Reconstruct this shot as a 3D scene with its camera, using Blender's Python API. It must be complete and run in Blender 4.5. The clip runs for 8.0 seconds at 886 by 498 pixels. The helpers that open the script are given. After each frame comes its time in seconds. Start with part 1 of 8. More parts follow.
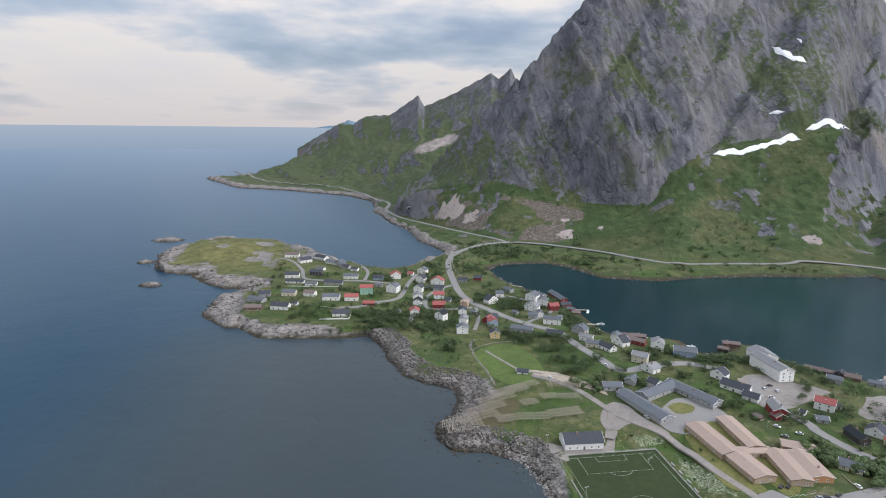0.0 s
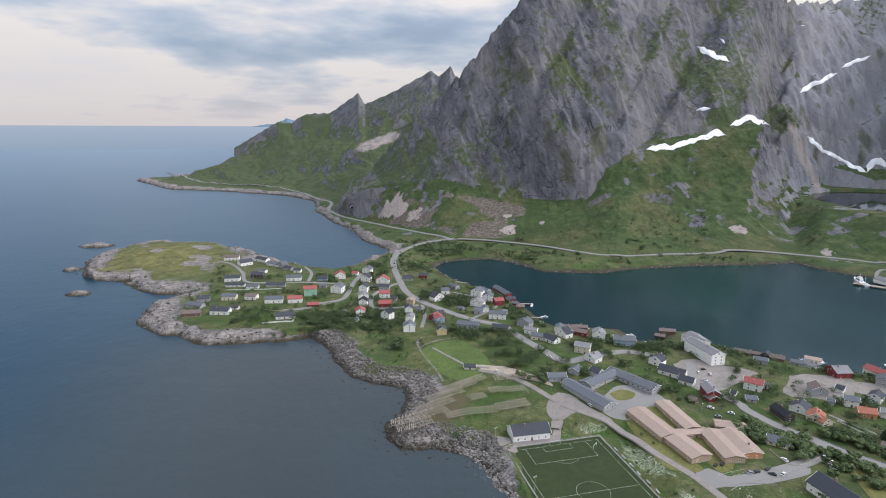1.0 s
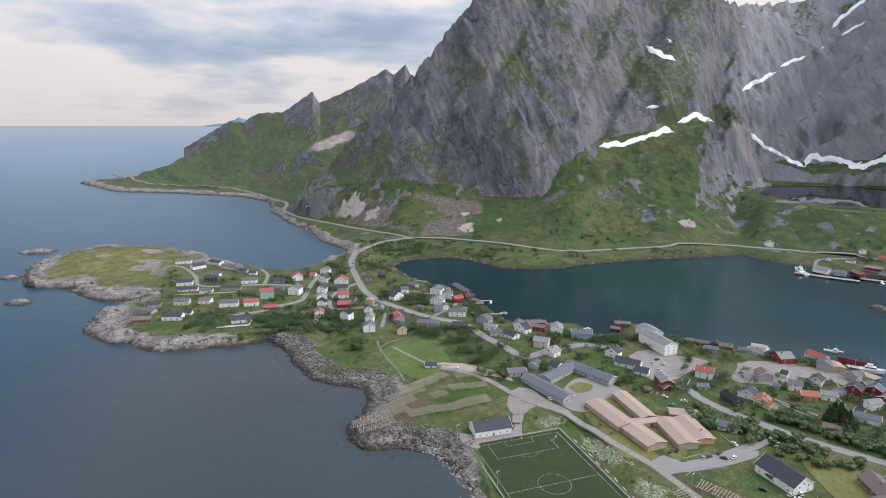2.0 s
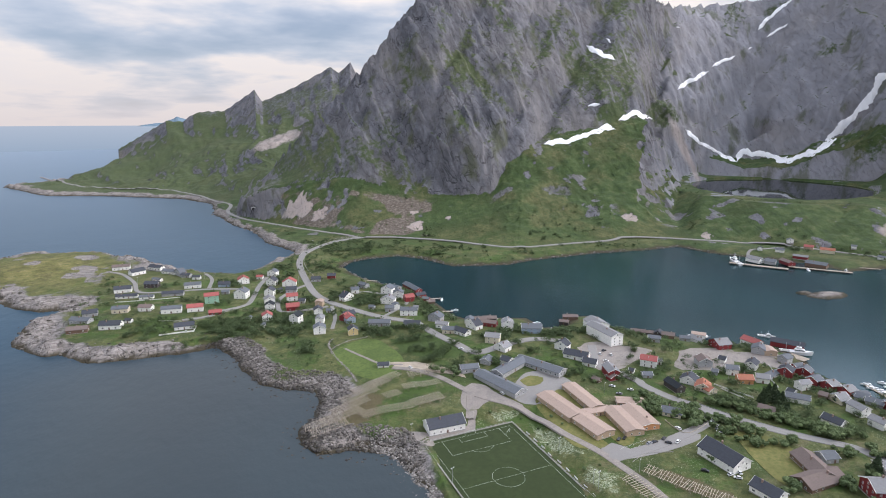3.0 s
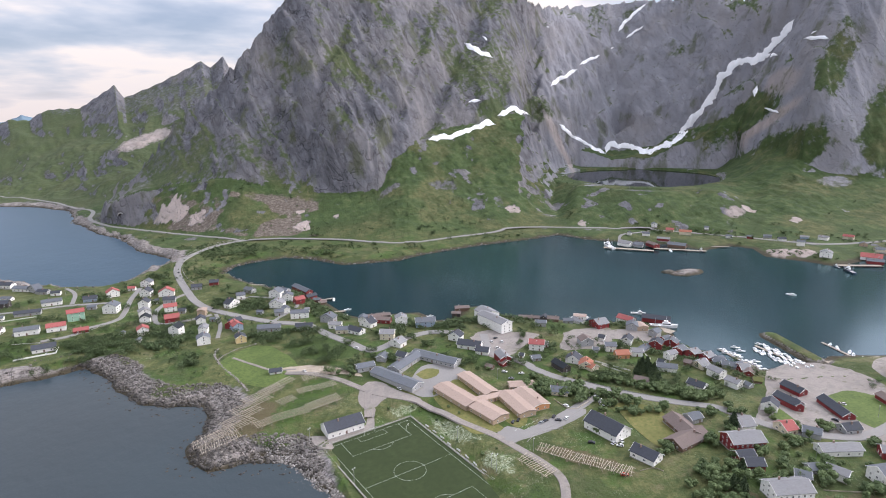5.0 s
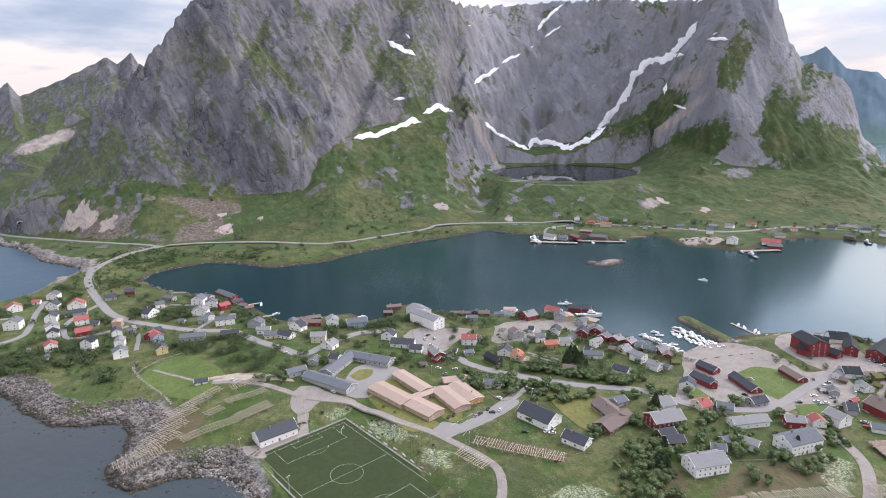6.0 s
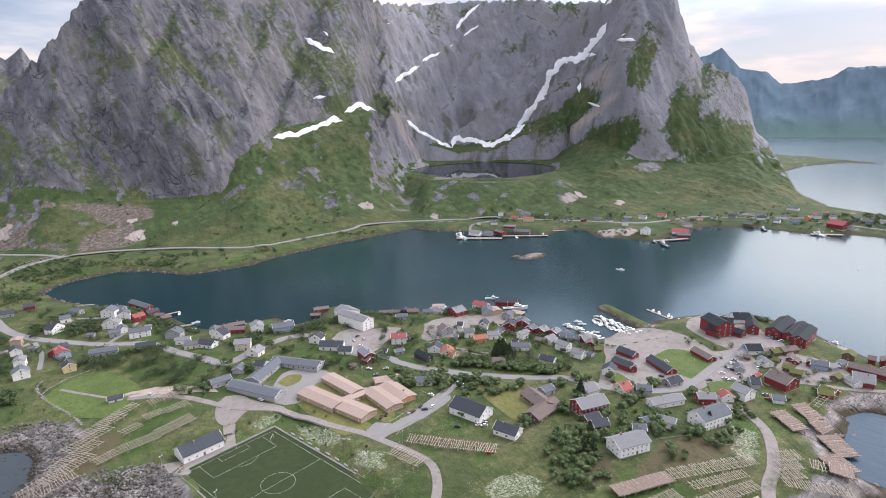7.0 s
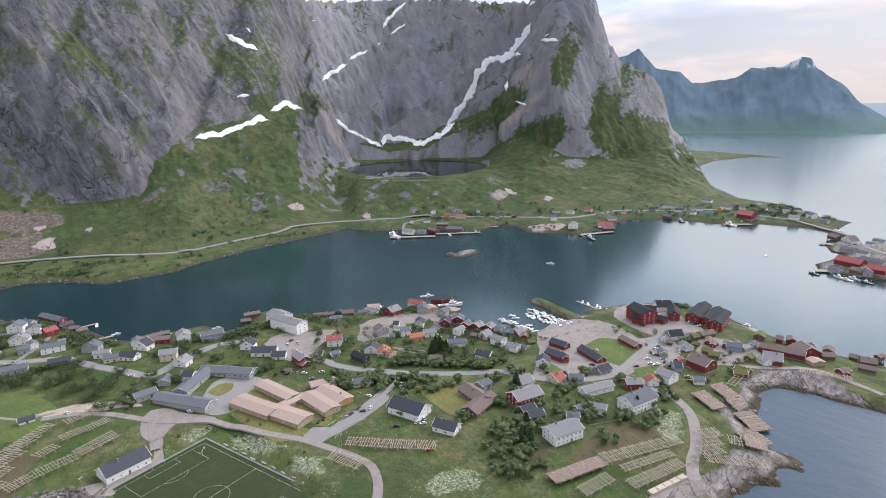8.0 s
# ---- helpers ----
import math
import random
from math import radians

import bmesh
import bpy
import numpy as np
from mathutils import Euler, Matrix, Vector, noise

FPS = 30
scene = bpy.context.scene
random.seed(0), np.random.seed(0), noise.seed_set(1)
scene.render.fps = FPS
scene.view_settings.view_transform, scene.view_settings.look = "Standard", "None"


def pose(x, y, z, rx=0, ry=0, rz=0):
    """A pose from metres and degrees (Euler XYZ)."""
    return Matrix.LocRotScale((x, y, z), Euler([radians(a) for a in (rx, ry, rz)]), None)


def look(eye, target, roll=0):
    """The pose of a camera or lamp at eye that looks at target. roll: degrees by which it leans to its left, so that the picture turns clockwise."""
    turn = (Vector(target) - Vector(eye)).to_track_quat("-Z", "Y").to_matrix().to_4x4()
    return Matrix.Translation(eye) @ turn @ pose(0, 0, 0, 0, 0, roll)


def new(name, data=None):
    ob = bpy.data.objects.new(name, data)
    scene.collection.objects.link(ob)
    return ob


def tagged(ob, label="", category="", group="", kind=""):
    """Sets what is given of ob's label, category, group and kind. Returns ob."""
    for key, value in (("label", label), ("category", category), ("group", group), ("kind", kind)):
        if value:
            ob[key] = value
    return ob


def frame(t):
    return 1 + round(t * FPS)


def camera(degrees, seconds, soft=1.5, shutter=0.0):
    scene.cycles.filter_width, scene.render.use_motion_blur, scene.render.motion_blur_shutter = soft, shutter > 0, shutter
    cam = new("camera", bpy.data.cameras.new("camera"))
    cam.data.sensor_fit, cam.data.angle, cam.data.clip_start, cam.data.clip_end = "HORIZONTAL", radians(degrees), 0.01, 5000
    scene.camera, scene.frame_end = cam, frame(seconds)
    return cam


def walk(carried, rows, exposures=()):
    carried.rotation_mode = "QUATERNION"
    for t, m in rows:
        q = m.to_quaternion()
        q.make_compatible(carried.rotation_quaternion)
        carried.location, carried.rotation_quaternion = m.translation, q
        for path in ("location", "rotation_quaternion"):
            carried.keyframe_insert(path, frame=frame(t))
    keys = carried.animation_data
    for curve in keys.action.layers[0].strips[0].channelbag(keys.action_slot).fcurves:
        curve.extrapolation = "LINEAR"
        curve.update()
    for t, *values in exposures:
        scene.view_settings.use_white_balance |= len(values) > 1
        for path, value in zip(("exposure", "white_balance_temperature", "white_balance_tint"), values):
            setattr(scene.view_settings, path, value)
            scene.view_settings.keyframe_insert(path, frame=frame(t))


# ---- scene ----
cam = camera(75.16, 8.0, soft=1.0)
EYE = 199.0
# seconds, yaw, pitch, lean of the hovering camera
ROWS = [
    (0.0, -2.27, -12.14, 0.73),
    (0.5, -5.39, -12.22, 0.55),
    (1.0, -7.90, -12.30, 0.40),
    (1.5, -9.94, -12.36, 0.27),
    (3.0, -17.22, -12.58, -0.11),
    (3.5, -19.92, -12.67, -0.24),
    (4.0, -22.22, -12.76, -0.31),
    (4.5, -25.12, -12.87, -0.39),
    (6.0, -35.52, -13.27, -0.83),
    (6.5, -39.33, -13.41, -0.98),
    (7.0, -42.99, -13.55, -1.10),
    (7.5, -46.59, -13.71, -1.17),
    (8.0, -49.76, -13.82, -1.21),
]
walk(cam, [(t, pose(0, 0, EYE, 90 + pitch, 0, yaw) @ pose(0, 0, 0, 0, 0, lean)) for t, yaw, pitch, lean in ROWS],
     exposures=((0.0, -0.24, 6260, 14), (3.0, -0.06, 6370, 17), (4.5, 0.08, 6430, 19), (6.5, 0.19, 6460, 21), (8.0, 0.0, 6420, 19)))

# ---- daylight ----
SUN_AZ, SUN_EL = 102.0, 27.0


def build_world():
    w = bpy.data.worlds.new("cloudy_sky")
    w.use_nodes = True
    nt = w.node_tree
    nt.nodes.clear()
    N, K = nt.nodes.new, nt.links.new
    out, bg = N("ShaderNodeOutputWorld"), N("ShaderNodeBackground")
    sky = N("ShaderNodeTexSky")
    sky.sky_type, sky.sun_disc = "NISHITA", False
    sky.sun_elevation, sky.sun_rotation = radians(SUN_EL), radians(SUN_AZ)
    sky.air_density, sky.dust_density, sky.ozone_density = 1.0, 1.0, 1.0
    co, sep = N("ShaderNodeTexCoord"), N("ShaderNodeSeparateXYZ")
    K(co.outputs["Generated"], sep.inputs[0])

    def m(op, a, b=None, c=None, clamp=False):
        n = N("ShaderNodeMath")
        n.operation, n.use_clamp = op, clamp
        for i, v in enumerate((a, b, c)):
            if v is None:
                continue
            if isinstance(v, (int, float)):
                n.inputs[i].default_value = v
            else:
                K(v, n.inputs[i])
        return n.outputs[0]

    def ramp(v, *stops):
        n = N("ShaderNodeValToRGB")
        e = n.color_ramp.elements
        while len(e) < len(stops):
            e.new(0.5)
        for q, (p, c) in zip(e, stops):
            q.position, q.color = p, (*c, 1)
        K(v, n.inputs[0])
        return n.outputs[0]

    def mix(f, a, b):
        n = N("ShaderNodeMix")
        n.data_type = "RGBA"
        for k, v in ((0, f), (6, a), (7, b)):
            if isinstance(v, (int, float)):
                n.inputs[k].default_value = v
            elif isinstance(v, tuple):
                n.inputs[k].default_value = (*v, 1)
            else:
                K(v, n.inputs[k])
        return n.outputs[2]

    x, y, z = sep.outputs
    zc = m("MAXIMUM", z, 0.0)
    # cloud sheets seen from below: stretched flat towards the horizon
    den = m("ADD", zc, 0.16)
    cv = N("ShaderNodeCombineXYZ")
    K(m("DIVIDE", x, den), cv.inputs[0])
    K(m("DIVIDE", y, den), cv.inputs[1])
    K(m("MULTIPLY", z, 3.0), cv.inputs[2])
    n1, n2 = N("ShaderNodeTexNoise"), N("ShaderNodeTexNoise")
    for n, sc, det, ro in ((n1, 0.62, 5, 0.50), (n2, 2.0, 5, 0.55)):
        K(cv.outputs[0], n.inputs["Vector"])
        n.inputs["Scale"].default_value, n.inputs["Detail"].default_value, n.inputs["Roughness"].default_value = sc, det, ro
    cover = m("ADD", m("MULTIPLY", n1.outputs["Fac"], 0.8), m("MULTIPLY", n2.outputs["Fac"], 0.2))
    # sunward side of the sky is the brighter
    sa = radians(SUN_AZ)
    sunward = m("MULTIPLY_ADD", m("ADD", m("MULTIPLY", x, math.sin(sa)), m("MULTIPLY", y, math.cos(sa))), 0.5, 0.5, clamp=True)
    cloud = ramp(cover, (0.38, (0.47, 0.58, 0.73)), (0.45, (0.64, 0.72, 0.81)), (0.52, (0.97, 0.93, 0.87)), (0.64, (0.90, 0.89, 0.88)))
    bright = m("MULTIPLY_ADD", m("POWER", sunward, 4.0), CLOUD_SUN, CLOUD_BASE)
    # the cloud in front of the sun glows
    se = radians(SUN_EL)
    to_sun = m("ADD", m("MULTIPLY", x, math.sin(sa) * math.cos(se)), m("ADD", m("MULTIPLY", y, math.cos(sa) * math.cos(se)), m("MULTIPLY", z, math.sin(se))))
    high = m("MULTIPLY_ADD", m("MULTIPLY", m("SUBTRACT", z, 0.12), 6.0, clamp=True), 1.0, 0.0)
    broad = m("MULTIPLY", m("SUBTRACT", to_sun, 0.645), 6.5, clamp=True)
    glow = m("MULTIPLY", m("MULTIPLY", broad, m("SUBTRACT", 2.0, broad)), high)
    bright = m("MULTIPLY_ADD", glow, CLOUD_GLOW, bright)
    # an overcast sky is brightest overhead
    bright = m("MULTIPLY", bright, m("MULTIPLY_ADD", m("POWER", zc, 0.9), ZENITH, 1.0))
    vm = N("ShaderNodeVectorMath")
    vm.operation = "SCALE"
    K(cloud, vm.inputs[0])
    K(bright, vm.inputs["Scale"])
    sk = N("ShaderNodeVectorMath")
    sk.operation = "SCALE"
    K(sky.outputs[0], sk.inputs[0])
    sk.inputs["Scale"].default_value = SKY_STRENGTH
    f = ramp(cover, (0.30, (0.35,) * 3), (0.50, (1.0,) * 3))
    col = mix(f, sk.outputs[0], vm.outputs[0])
    # pale band along the horizon, and below it sea colour painted into the sky beyond the sheet
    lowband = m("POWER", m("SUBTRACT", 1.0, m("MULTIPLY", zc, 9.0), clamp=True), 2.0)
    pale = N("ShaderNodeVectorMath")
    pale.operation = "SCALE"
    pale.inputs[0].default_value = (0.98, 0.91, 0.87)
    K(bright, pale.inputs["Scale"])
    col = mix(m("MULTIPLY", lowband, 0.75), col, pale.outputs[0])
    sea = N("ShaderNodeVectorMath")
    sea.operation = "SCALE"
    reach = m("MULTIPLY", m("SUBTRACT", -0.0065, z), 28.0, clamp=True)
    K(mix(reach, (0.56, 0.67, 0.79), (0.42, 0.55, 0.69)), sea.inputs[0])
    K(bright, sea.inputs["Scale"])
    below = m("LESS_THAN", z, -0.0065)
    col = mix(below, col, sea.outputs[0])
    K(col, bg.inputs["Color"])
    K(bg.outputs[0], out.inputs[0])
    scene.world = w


SKY_STRENGTH, CLOUD_BASE, CLOUD_SUN, CLOUD_GLOW, ZENITH = 0.10, 0.80, 0.02, 2.1, 1.45
build_world()
sun = new("sun", bpy.data.lights.new("sun", "SUN"))
sun.data.energy, sun.data.angle, sun.data.color = 0.80, radians(16), (1.0, 0.93, 0.84)
_a, _e = radians(SUN_AZ), radians(SUN_EL)
sun.matrix_world = look((0, 0, 800), (-math.sin(_a) * math.cos(_e), -math.cos(_a) * math.cos(_e), 800 - math.sin(_e)))

# ---- materials ----
M = {}


class Nodes:
    """Short hand for building one node material."""

    def __init__(self, name):
        self.m = bpy.data.materials.new(name)
        self.m.use_nodes = True
        self.t = self.m.node_tree
        self.b = self.t.nodes["Principled BSDF"]
        self.geo = None
        M[name] = self.m

    def put(self, socket, v):
        if hasattr(v, "is_linked"):
            self.t.links.new(v, socket)
        elif isinstance(v, tuple) and len(v) == 3 and socket.type == "RGBA":
            socket.default_value = (*v, 1)
        else:
            socket.default_value = v

    def pos(self, scale=(1, 1, 1)):
        g = self.t.nodes.new("ShaderNodeNewGeometry")
        mp = self.t.nodes.new("ShaderNodeMapping")
        self.t.links.new(g.outputs["Position"], mp.inputs[0])
        mp.inputs["Scale"].default_value = scale
        return mp.outputs[0]

    def obj(self, scale=(1, 1, 1)):
        g = self.t.nodes.new("ShaderNodeTexCoord")
        mp = self.t.nodes.new("ShaderNodeMapping")
        self.t.links.new(g.outputs["Object"], mp.inputs[0])
        mp.inputs["Scale"].default_value = scale
        return mp.outputs[0]

    def noise(self, vec, scale, detail=4, rough=0.55, distort=0.0):
        n = self.t.nodes.new("ShaderNodeTexNoise")
        self.t.links.new(vec, n.inputs["Vector"])
        for k, v in (("Scale", scale), ("Detail", detail), ("Roughness", rough), ("Distortion", distort)):
            n.inputs[k].default_value = v
        return n.outputs["Fac"]

    def voro(self, vec, scale, feature="F1", out="Distance"):
        n = self.t.nodes.new("ShaderNodeTexVoronoi")
        n.feature = feature
        self.t.links.new(vec, n.inputs["Vector"])
        n.inputs["Scale"].default_value = scale
        return n.outputs[out]

    def axes(self, vec, a, b, c, scale):
        """Place along three directions, each at its own scale."""
        out = self.t.nodes.new("ShaderNodeCombineXYZ")
        for i, (d, f) in enumerate(zip((a, b, c), scale)):
            n = self.t.nodes.new("ShaderNodeVectorMath")
            n.operation = "DOT_PRODUCT"
            self.t.links.new(vec, n.inputs[0])
            n.inputs[1].default_value = tuple(q * f for q in d)
            self.t.links.new(n.outputs["Value"], out.inputs[i])
        return out.outputs[0]

    def attr(self, name):
        n = self.t.nodes.new("ShaderNodeAttribute")
        n.attribute_name = name
        return n.outputs["Fac"]

    def rand(self):
        return self.t.nodes.new("ShaderNodeObjectInfo").outputs["Random"]

    def island(self):
        return self.t.nodes.new("ShaderNodeNewGeometry").outputs["Random Per Island"]

    def math(self, op, a, b=0.0, clamp=False):
        n = self.t.nodes.new("ShaderNodeMath")
        n.operation, n.use_clamp = op, clamp
        self.put(n.inputs[0], a), self.put(n.inputs[1], b)
        return n.outputs[0]

    def step(self, v, a, b):
        n = self.t.nodes.new("ShaderNodeMapRange")
        n.interpolation_type = "SMOOTHSTEP"
        self.put(n.inputs["Value"], v)
        n.inputs["From Min"].default_value, n.inputs["From Max"].default_value = a, b
        return n.outputs["Result"]

    def ramp(self, v, *stops):
        n = self.t.nodes.new("ShaderNodeValToRGB")
        e = n.color_ramp.elements
        while len(e) < len(stops):
            e.new(0.5)
        for q, (p, c) in zip(e, stops):
            q.position, q.color = p, (*c, 1)
        self.t.links.new(v, n.inputs[0])
        return n.outputs[0]

    def mix(self, f, a, b, mode="MIX"):
        n = self.t.nodes.new("ShaderNodeMix")
        n.data_type, n.blend_type = "RGBA", mode
        self.put(n.inputs[0], f), self.put(n.inputs[6], a), self.put(n.inputs[7], b)
        return n.outputs[2]

    def bump(self, h, strength=0.5, dist=0.1):
        n = self.t.nodes.new("ShaderNodeBump")
        n.inputs["Strength"].default_value, n.inputs["Distance"].default_value = strength, dist
        self.t.links.new(h, n.inputs["Height"])
        self.t.links.new(n.outputs[0], self.b.inputs["Normal"])

    def done(self, color, rough=0.8, metal=0.0, spec=None):
        self.put(self.b.inputs["Base Color"], color)
        self.put(self.b.inputs["Roughness"], rough)
        self.put(self.b.inputs["Metallic"], metal)
        if spec is not None:
            self.put(self.b.inputs["Specular IOR Level"], spec)
        return self.m


def terrain_material():
    k = Nodes("terrain")
    p = k.pos()
    big, mid, fine = k.noise(p, 0.012, 4), k.noise(p, 0.07, 5), k.noise(p, 0.6, 5, 0.6)
    grass = k.ramp(mid, (0.30, (0.031, 0.054, 0.023)), (0.48, (0.049, 0.078, 0.028)), (0.62, (0.073, 0.105, 0.039)), (0.75, (0.108, 0.112, 0.060)))
    heath = k.ramp(mid, (0.3, (0.065, 0.068, 0.028)), (0.55, (0.120, 0.116, 0.054)), (0.75, (0.155, 0.135, 0.075)))
    grass = k.mix(k.math("MULTIPLY", k.step(big, 0.46, 0.62), 0.7), grass, heath)
    garden = k.ramp(k.noise(p, 0.11, 6, 0.68), (0.28, (0.046, 0.060, 0.021)), (0.45, (0.084, 0.096, 0.036)), (0.60, (0.124, 0.128, 0.054)), (0.74, (0.186, 0.165, 0.100)))
    lush = k.step(k.noise(p, 0.034, 5, 0.62), 0.47, 0.60)
    garden = k.mix(k.math("MULTIPLY", lush, 0.9), garden, k.ramp(fine, (0.3, (0.034, 0.072, 0.016)), (0.7, (0.074, 0.126, 0.028))))
    worn = k.step(k.noise(p, 0.052, 6, 0.66), 0.55, 0.62)
    garden = k.mix(k.math("MULTIPLY", worn, 0.7), garden, k.ramp(fine, (0.3, (0.105, 0.090, 0.048)), (0.7, (0.185, 0.160, 0.100))))
    dense = k.step(k.noise(p, 0.028, 6, 0.68), 0.47, 0.60)
    garden = k.mix(k.math("MULTIPLY", dense, 0.72), garden, k.ramp(fine, (0.3, (0.022, 0.040, 0.014)), (0.7, (0.062, 0.088, 0.030))))
    grass = k.mix(k.math("MULTIPLY", k.step(k.noise(p, 0.017, 7, 0.7), 0.50, 0.60), 0.70), grass, k.ramp(fine, (0.3, (0.024, 0.040, 0.015)), (0.7, (0.055, 0.078, 0.028))))
    weed = k.noise(p, 0.9, 6, 0.75)
    drift = k.step(k.noise(p, 0.045, 4, 0.6), 0.49, 0.62)
    garden = k.mix(k.math("MULTIPLY", k.math("MULTIPLY", drift, k.step(weed, 0.54, 0.66)), 0.8), garden, (0.34, 0.37, 0.26))
    blot = k.math("MULTIPLY", k.math("SUBTRACT", k.noise(p, 0.14, 6, 0.7), 0.5), 1.6)
    garden = k.mix(k.step(k.math("ADD", k.attr("soil"), blot), 0.45, 0.7), garden, k.ramp(fine, (0.3, (0.075, 0.064, 0.034)), (0.7, (0.155, 0.122, 0.075))))
    garden = k.mix(k.step(k.math("ADD", k.attr("mead"), blot), 0.45, 0.7), garden, k.ramp(fine, (0.3, (0.030, 0.056, 0.016)), (0.7, (0.080, 0.115, 0.034))))
    garden = k.mix(k.math("MULTIPLY", k.step(k.math("ADD", k.attr("weeds"), blot), 0.45, 0.75), k.step(weed, 0.42, 0.60)), garden, (0.36, 0.40, 0.29))
    grass = k.mix(k.attr("low"), grass, garden)
    grass = k.mix(k.attr("dry"), grass, k.ramp(mid, (0.3, (0.10, 0.10, 0.036)), (0.5, (0.18, 0.165, 0.062)), (0.62, (0.23, 0.20, 0.082)), (0.75, (0.25, 0.215, 0.11))))
    grass = k.mix(k.step(fine, 0.35, 0.7), grass, k.mix(0.5, grass, (0.03, 0.05, 0.012)))
    scrub = k.step(k.noise(p, 0.16, 3, 0.6), 0.56, 0.66)
    grass = k.mix(k.math("MULTIPLY", scrub, 0.6), grass, (0.034, 0.056, 0.018))
    grass = k.mix(k.math("MULTIPLY", k.attr("crag"), 0.7), grass, k.ramp(k.noise(p, 0.2, 6, 0.7), (0.3, (0.034, 0.050, 0.024)), (0.5, (0.062, 0.080, 0.038)), (0.7, (0.100, 0.110, 0.060))))
    grass = k.mix(k.math("MULTIPLY", k.attr("dry"), k.math("MULTIPLY", k.step(k.noise(p, 0.06, 7, 0.7), 0.48, 0.60), 0.6)), grass, (0.075, 0.072, 0.034))
    # rock with aslant joints, dark seeps and a green bloom on the ledges
    ta = radians(33)
    across, along, into = (0.86 * math.cos(ta), -0.86 * math.sin(ta), 0.50), (0.50 * math.cos(ta), -0.50 * math.sin(ta), -0.86), (math.sin(ta), math.cos(ta), 0.0)
    grain = k.axes(p, across, along, into, (0.075, 0.017, 0.030))
    streak = k.noise(grain, 1.0, 7, 0.58, 0.5)
    joint = k.noise(grain, 3.4, 5, 0.6, 0.9)
    tone = k.noise(p, 0.008, 4, 0.55)
    rock = k.ramp(streak, (0.28, (0.072, 0.073, 0.083)), (0.44, (0.114, 0.116, 0.131)), (0.58, (0.146, 0.147, 0.165)), (0.76, (0.208, 0.207, 0.226)))
    grit = k.noise(p, 0.11, 7, 0.7)
    rock = k.mix(k.math("MULTIPLY", k.step(grit, 0.56, 0.36), 0.6), rock, k.mix(0.6, rock, (0.050, 0.050, 0.055)))
    # plates of rock of uneven tone, parted by long thin cracks
    wide = k.axes(p, across, along, into, (0.026, 0.011, 0.016))
    plate = k.noise(wide, 1.0, 3, 0.5, 1.2)
    rock = k.mix(k.math("MULTIPLY", k.step(plate, 0.50, 0.36), 0.55), rock, (0.070, 0.071, 0.078))
    rock = k.mix(k.math("MULTIPLY", k.step(plate, 0.54, 0.68), 0.4), rock, (0.205, 0.200, 0.212))
    crack = k.math("ABSOLUTE", k.math("SUBTRACT", k.noise(wide, 1.7, 4, 0.55, 0.6), 0.5))
    chink = k.math("ABSOLUTE", k.math("SUBTRACT", k.noise(k.axes(p, across, along, into, (0.034, 0.028, 0.03)), 1.3, 4, 0.55, 0.3), 0.5))
    gap = k.math("MAXIMUM", k.math("MULTIPLY", k.step(crack, 0.026, 0.004), 0.9), k.math("MULTIPLY", k.step(chink, 0.012, 0.002), 0.45))
    rock = k.mix(k.math("MULTIPLY", gap, k.step(k.noise(p, 0.02, 5, 0.65), 0.40, 0.58)), rock, (0.040, 0.040, 0.045))
    # haze over the cirque and tower, mixed into the rock colour
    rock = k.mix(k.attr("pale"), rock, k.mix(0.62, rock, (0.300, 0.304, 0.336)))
    rock = k.mix(k.attr("slab"), rock, k.mix(0.85, rock, (0.40, 0.335, 0.30)))
    rock = k.mix(k.step(tone, 0.42, 0.68), rock, k.mix(0.5, rock, (0.205, 0.192, 0.188)))
    rock = k.mix(k.math("MULTIPLY", k.step(joint, 0.40, 0.31), 0.5), rock, (0.040, 0.040, 0.044))
    rock = k.mix(k.math("MULTIPLY", k.step(k.noise(k.pos((1, 1, 0.45)), 0.02, 6, 0.62), 0.54, 0.66), 0.6), rock, (0.072, 0.083, 0.034))
    bed = k.t.nodes.new("ShaderNodeMapping")
    k.t.links.new(k.pos(), bed.inputs[0])
    bed.inputs["Rotation"].default_value = (0.25, 0.2, radians(-24))
    bed.inputs["Scale"].default_value = (0.05, 0.26, 0.3)
    strata = k.noise(bed.outputs[0], 1.0, 5, 0.58, 0.5)
    shore = k.ramp(strata, (0.28, (0.105, 0.095, 0.088)), (0.42, (0.215, 0.195, 0.182)), (0.56, (0.290, 0.264, 0.248)), (0.72, (0.39, 0.36, 0.34)))
    seam = k.math("ABSOLUTE", k.math("SUBTRACT", k.noise(bed.outputs[0], 0.8, 4, 0.55, 0.7), 0.5))
    shore = k.mix(k.math("MULTIPLY", k.step(seam, 0.030, 0.004), 0.7), shore, (0.050, 0.045, 0.042))
    shore = k.mix(k.step(k.noise(p, 0.35, 6, 0.7), 0.60, 0.40), shore, k.mix(0.28, shore, (0.10, 0.09, 0.075)))
    rock = k.mix(k.attr("shore"), rock, shore)
    stones = k.ramp(k.noise(p, 0.22, 6, 0.7), (0.3, (0.062, 0.054, 0.042)), (0.5, (0.120, 0.100, 0.082)), (0.68, (0.215, 0.188, 0.165)))
    grass = k.mix(k.step(k.math("ADD", k.attr("scree"), k.math("MULTIPLY", k.math("SUBTRACT", k.noise(p, 0.05, 5, 0.65), 0.5), 1.2)), 0.45, 0.75), grass, stones)
    edge = k.math("ADD", k.attr("rock"), k.math("MULTIPLY", k.math("SUBTRACT", k.noise(p, 0.09, 6, 0.65), 0.5), 1.5))
    f = k.step(edge, 0.28, 0.72)
    col = k.mix(f, grass, rock)
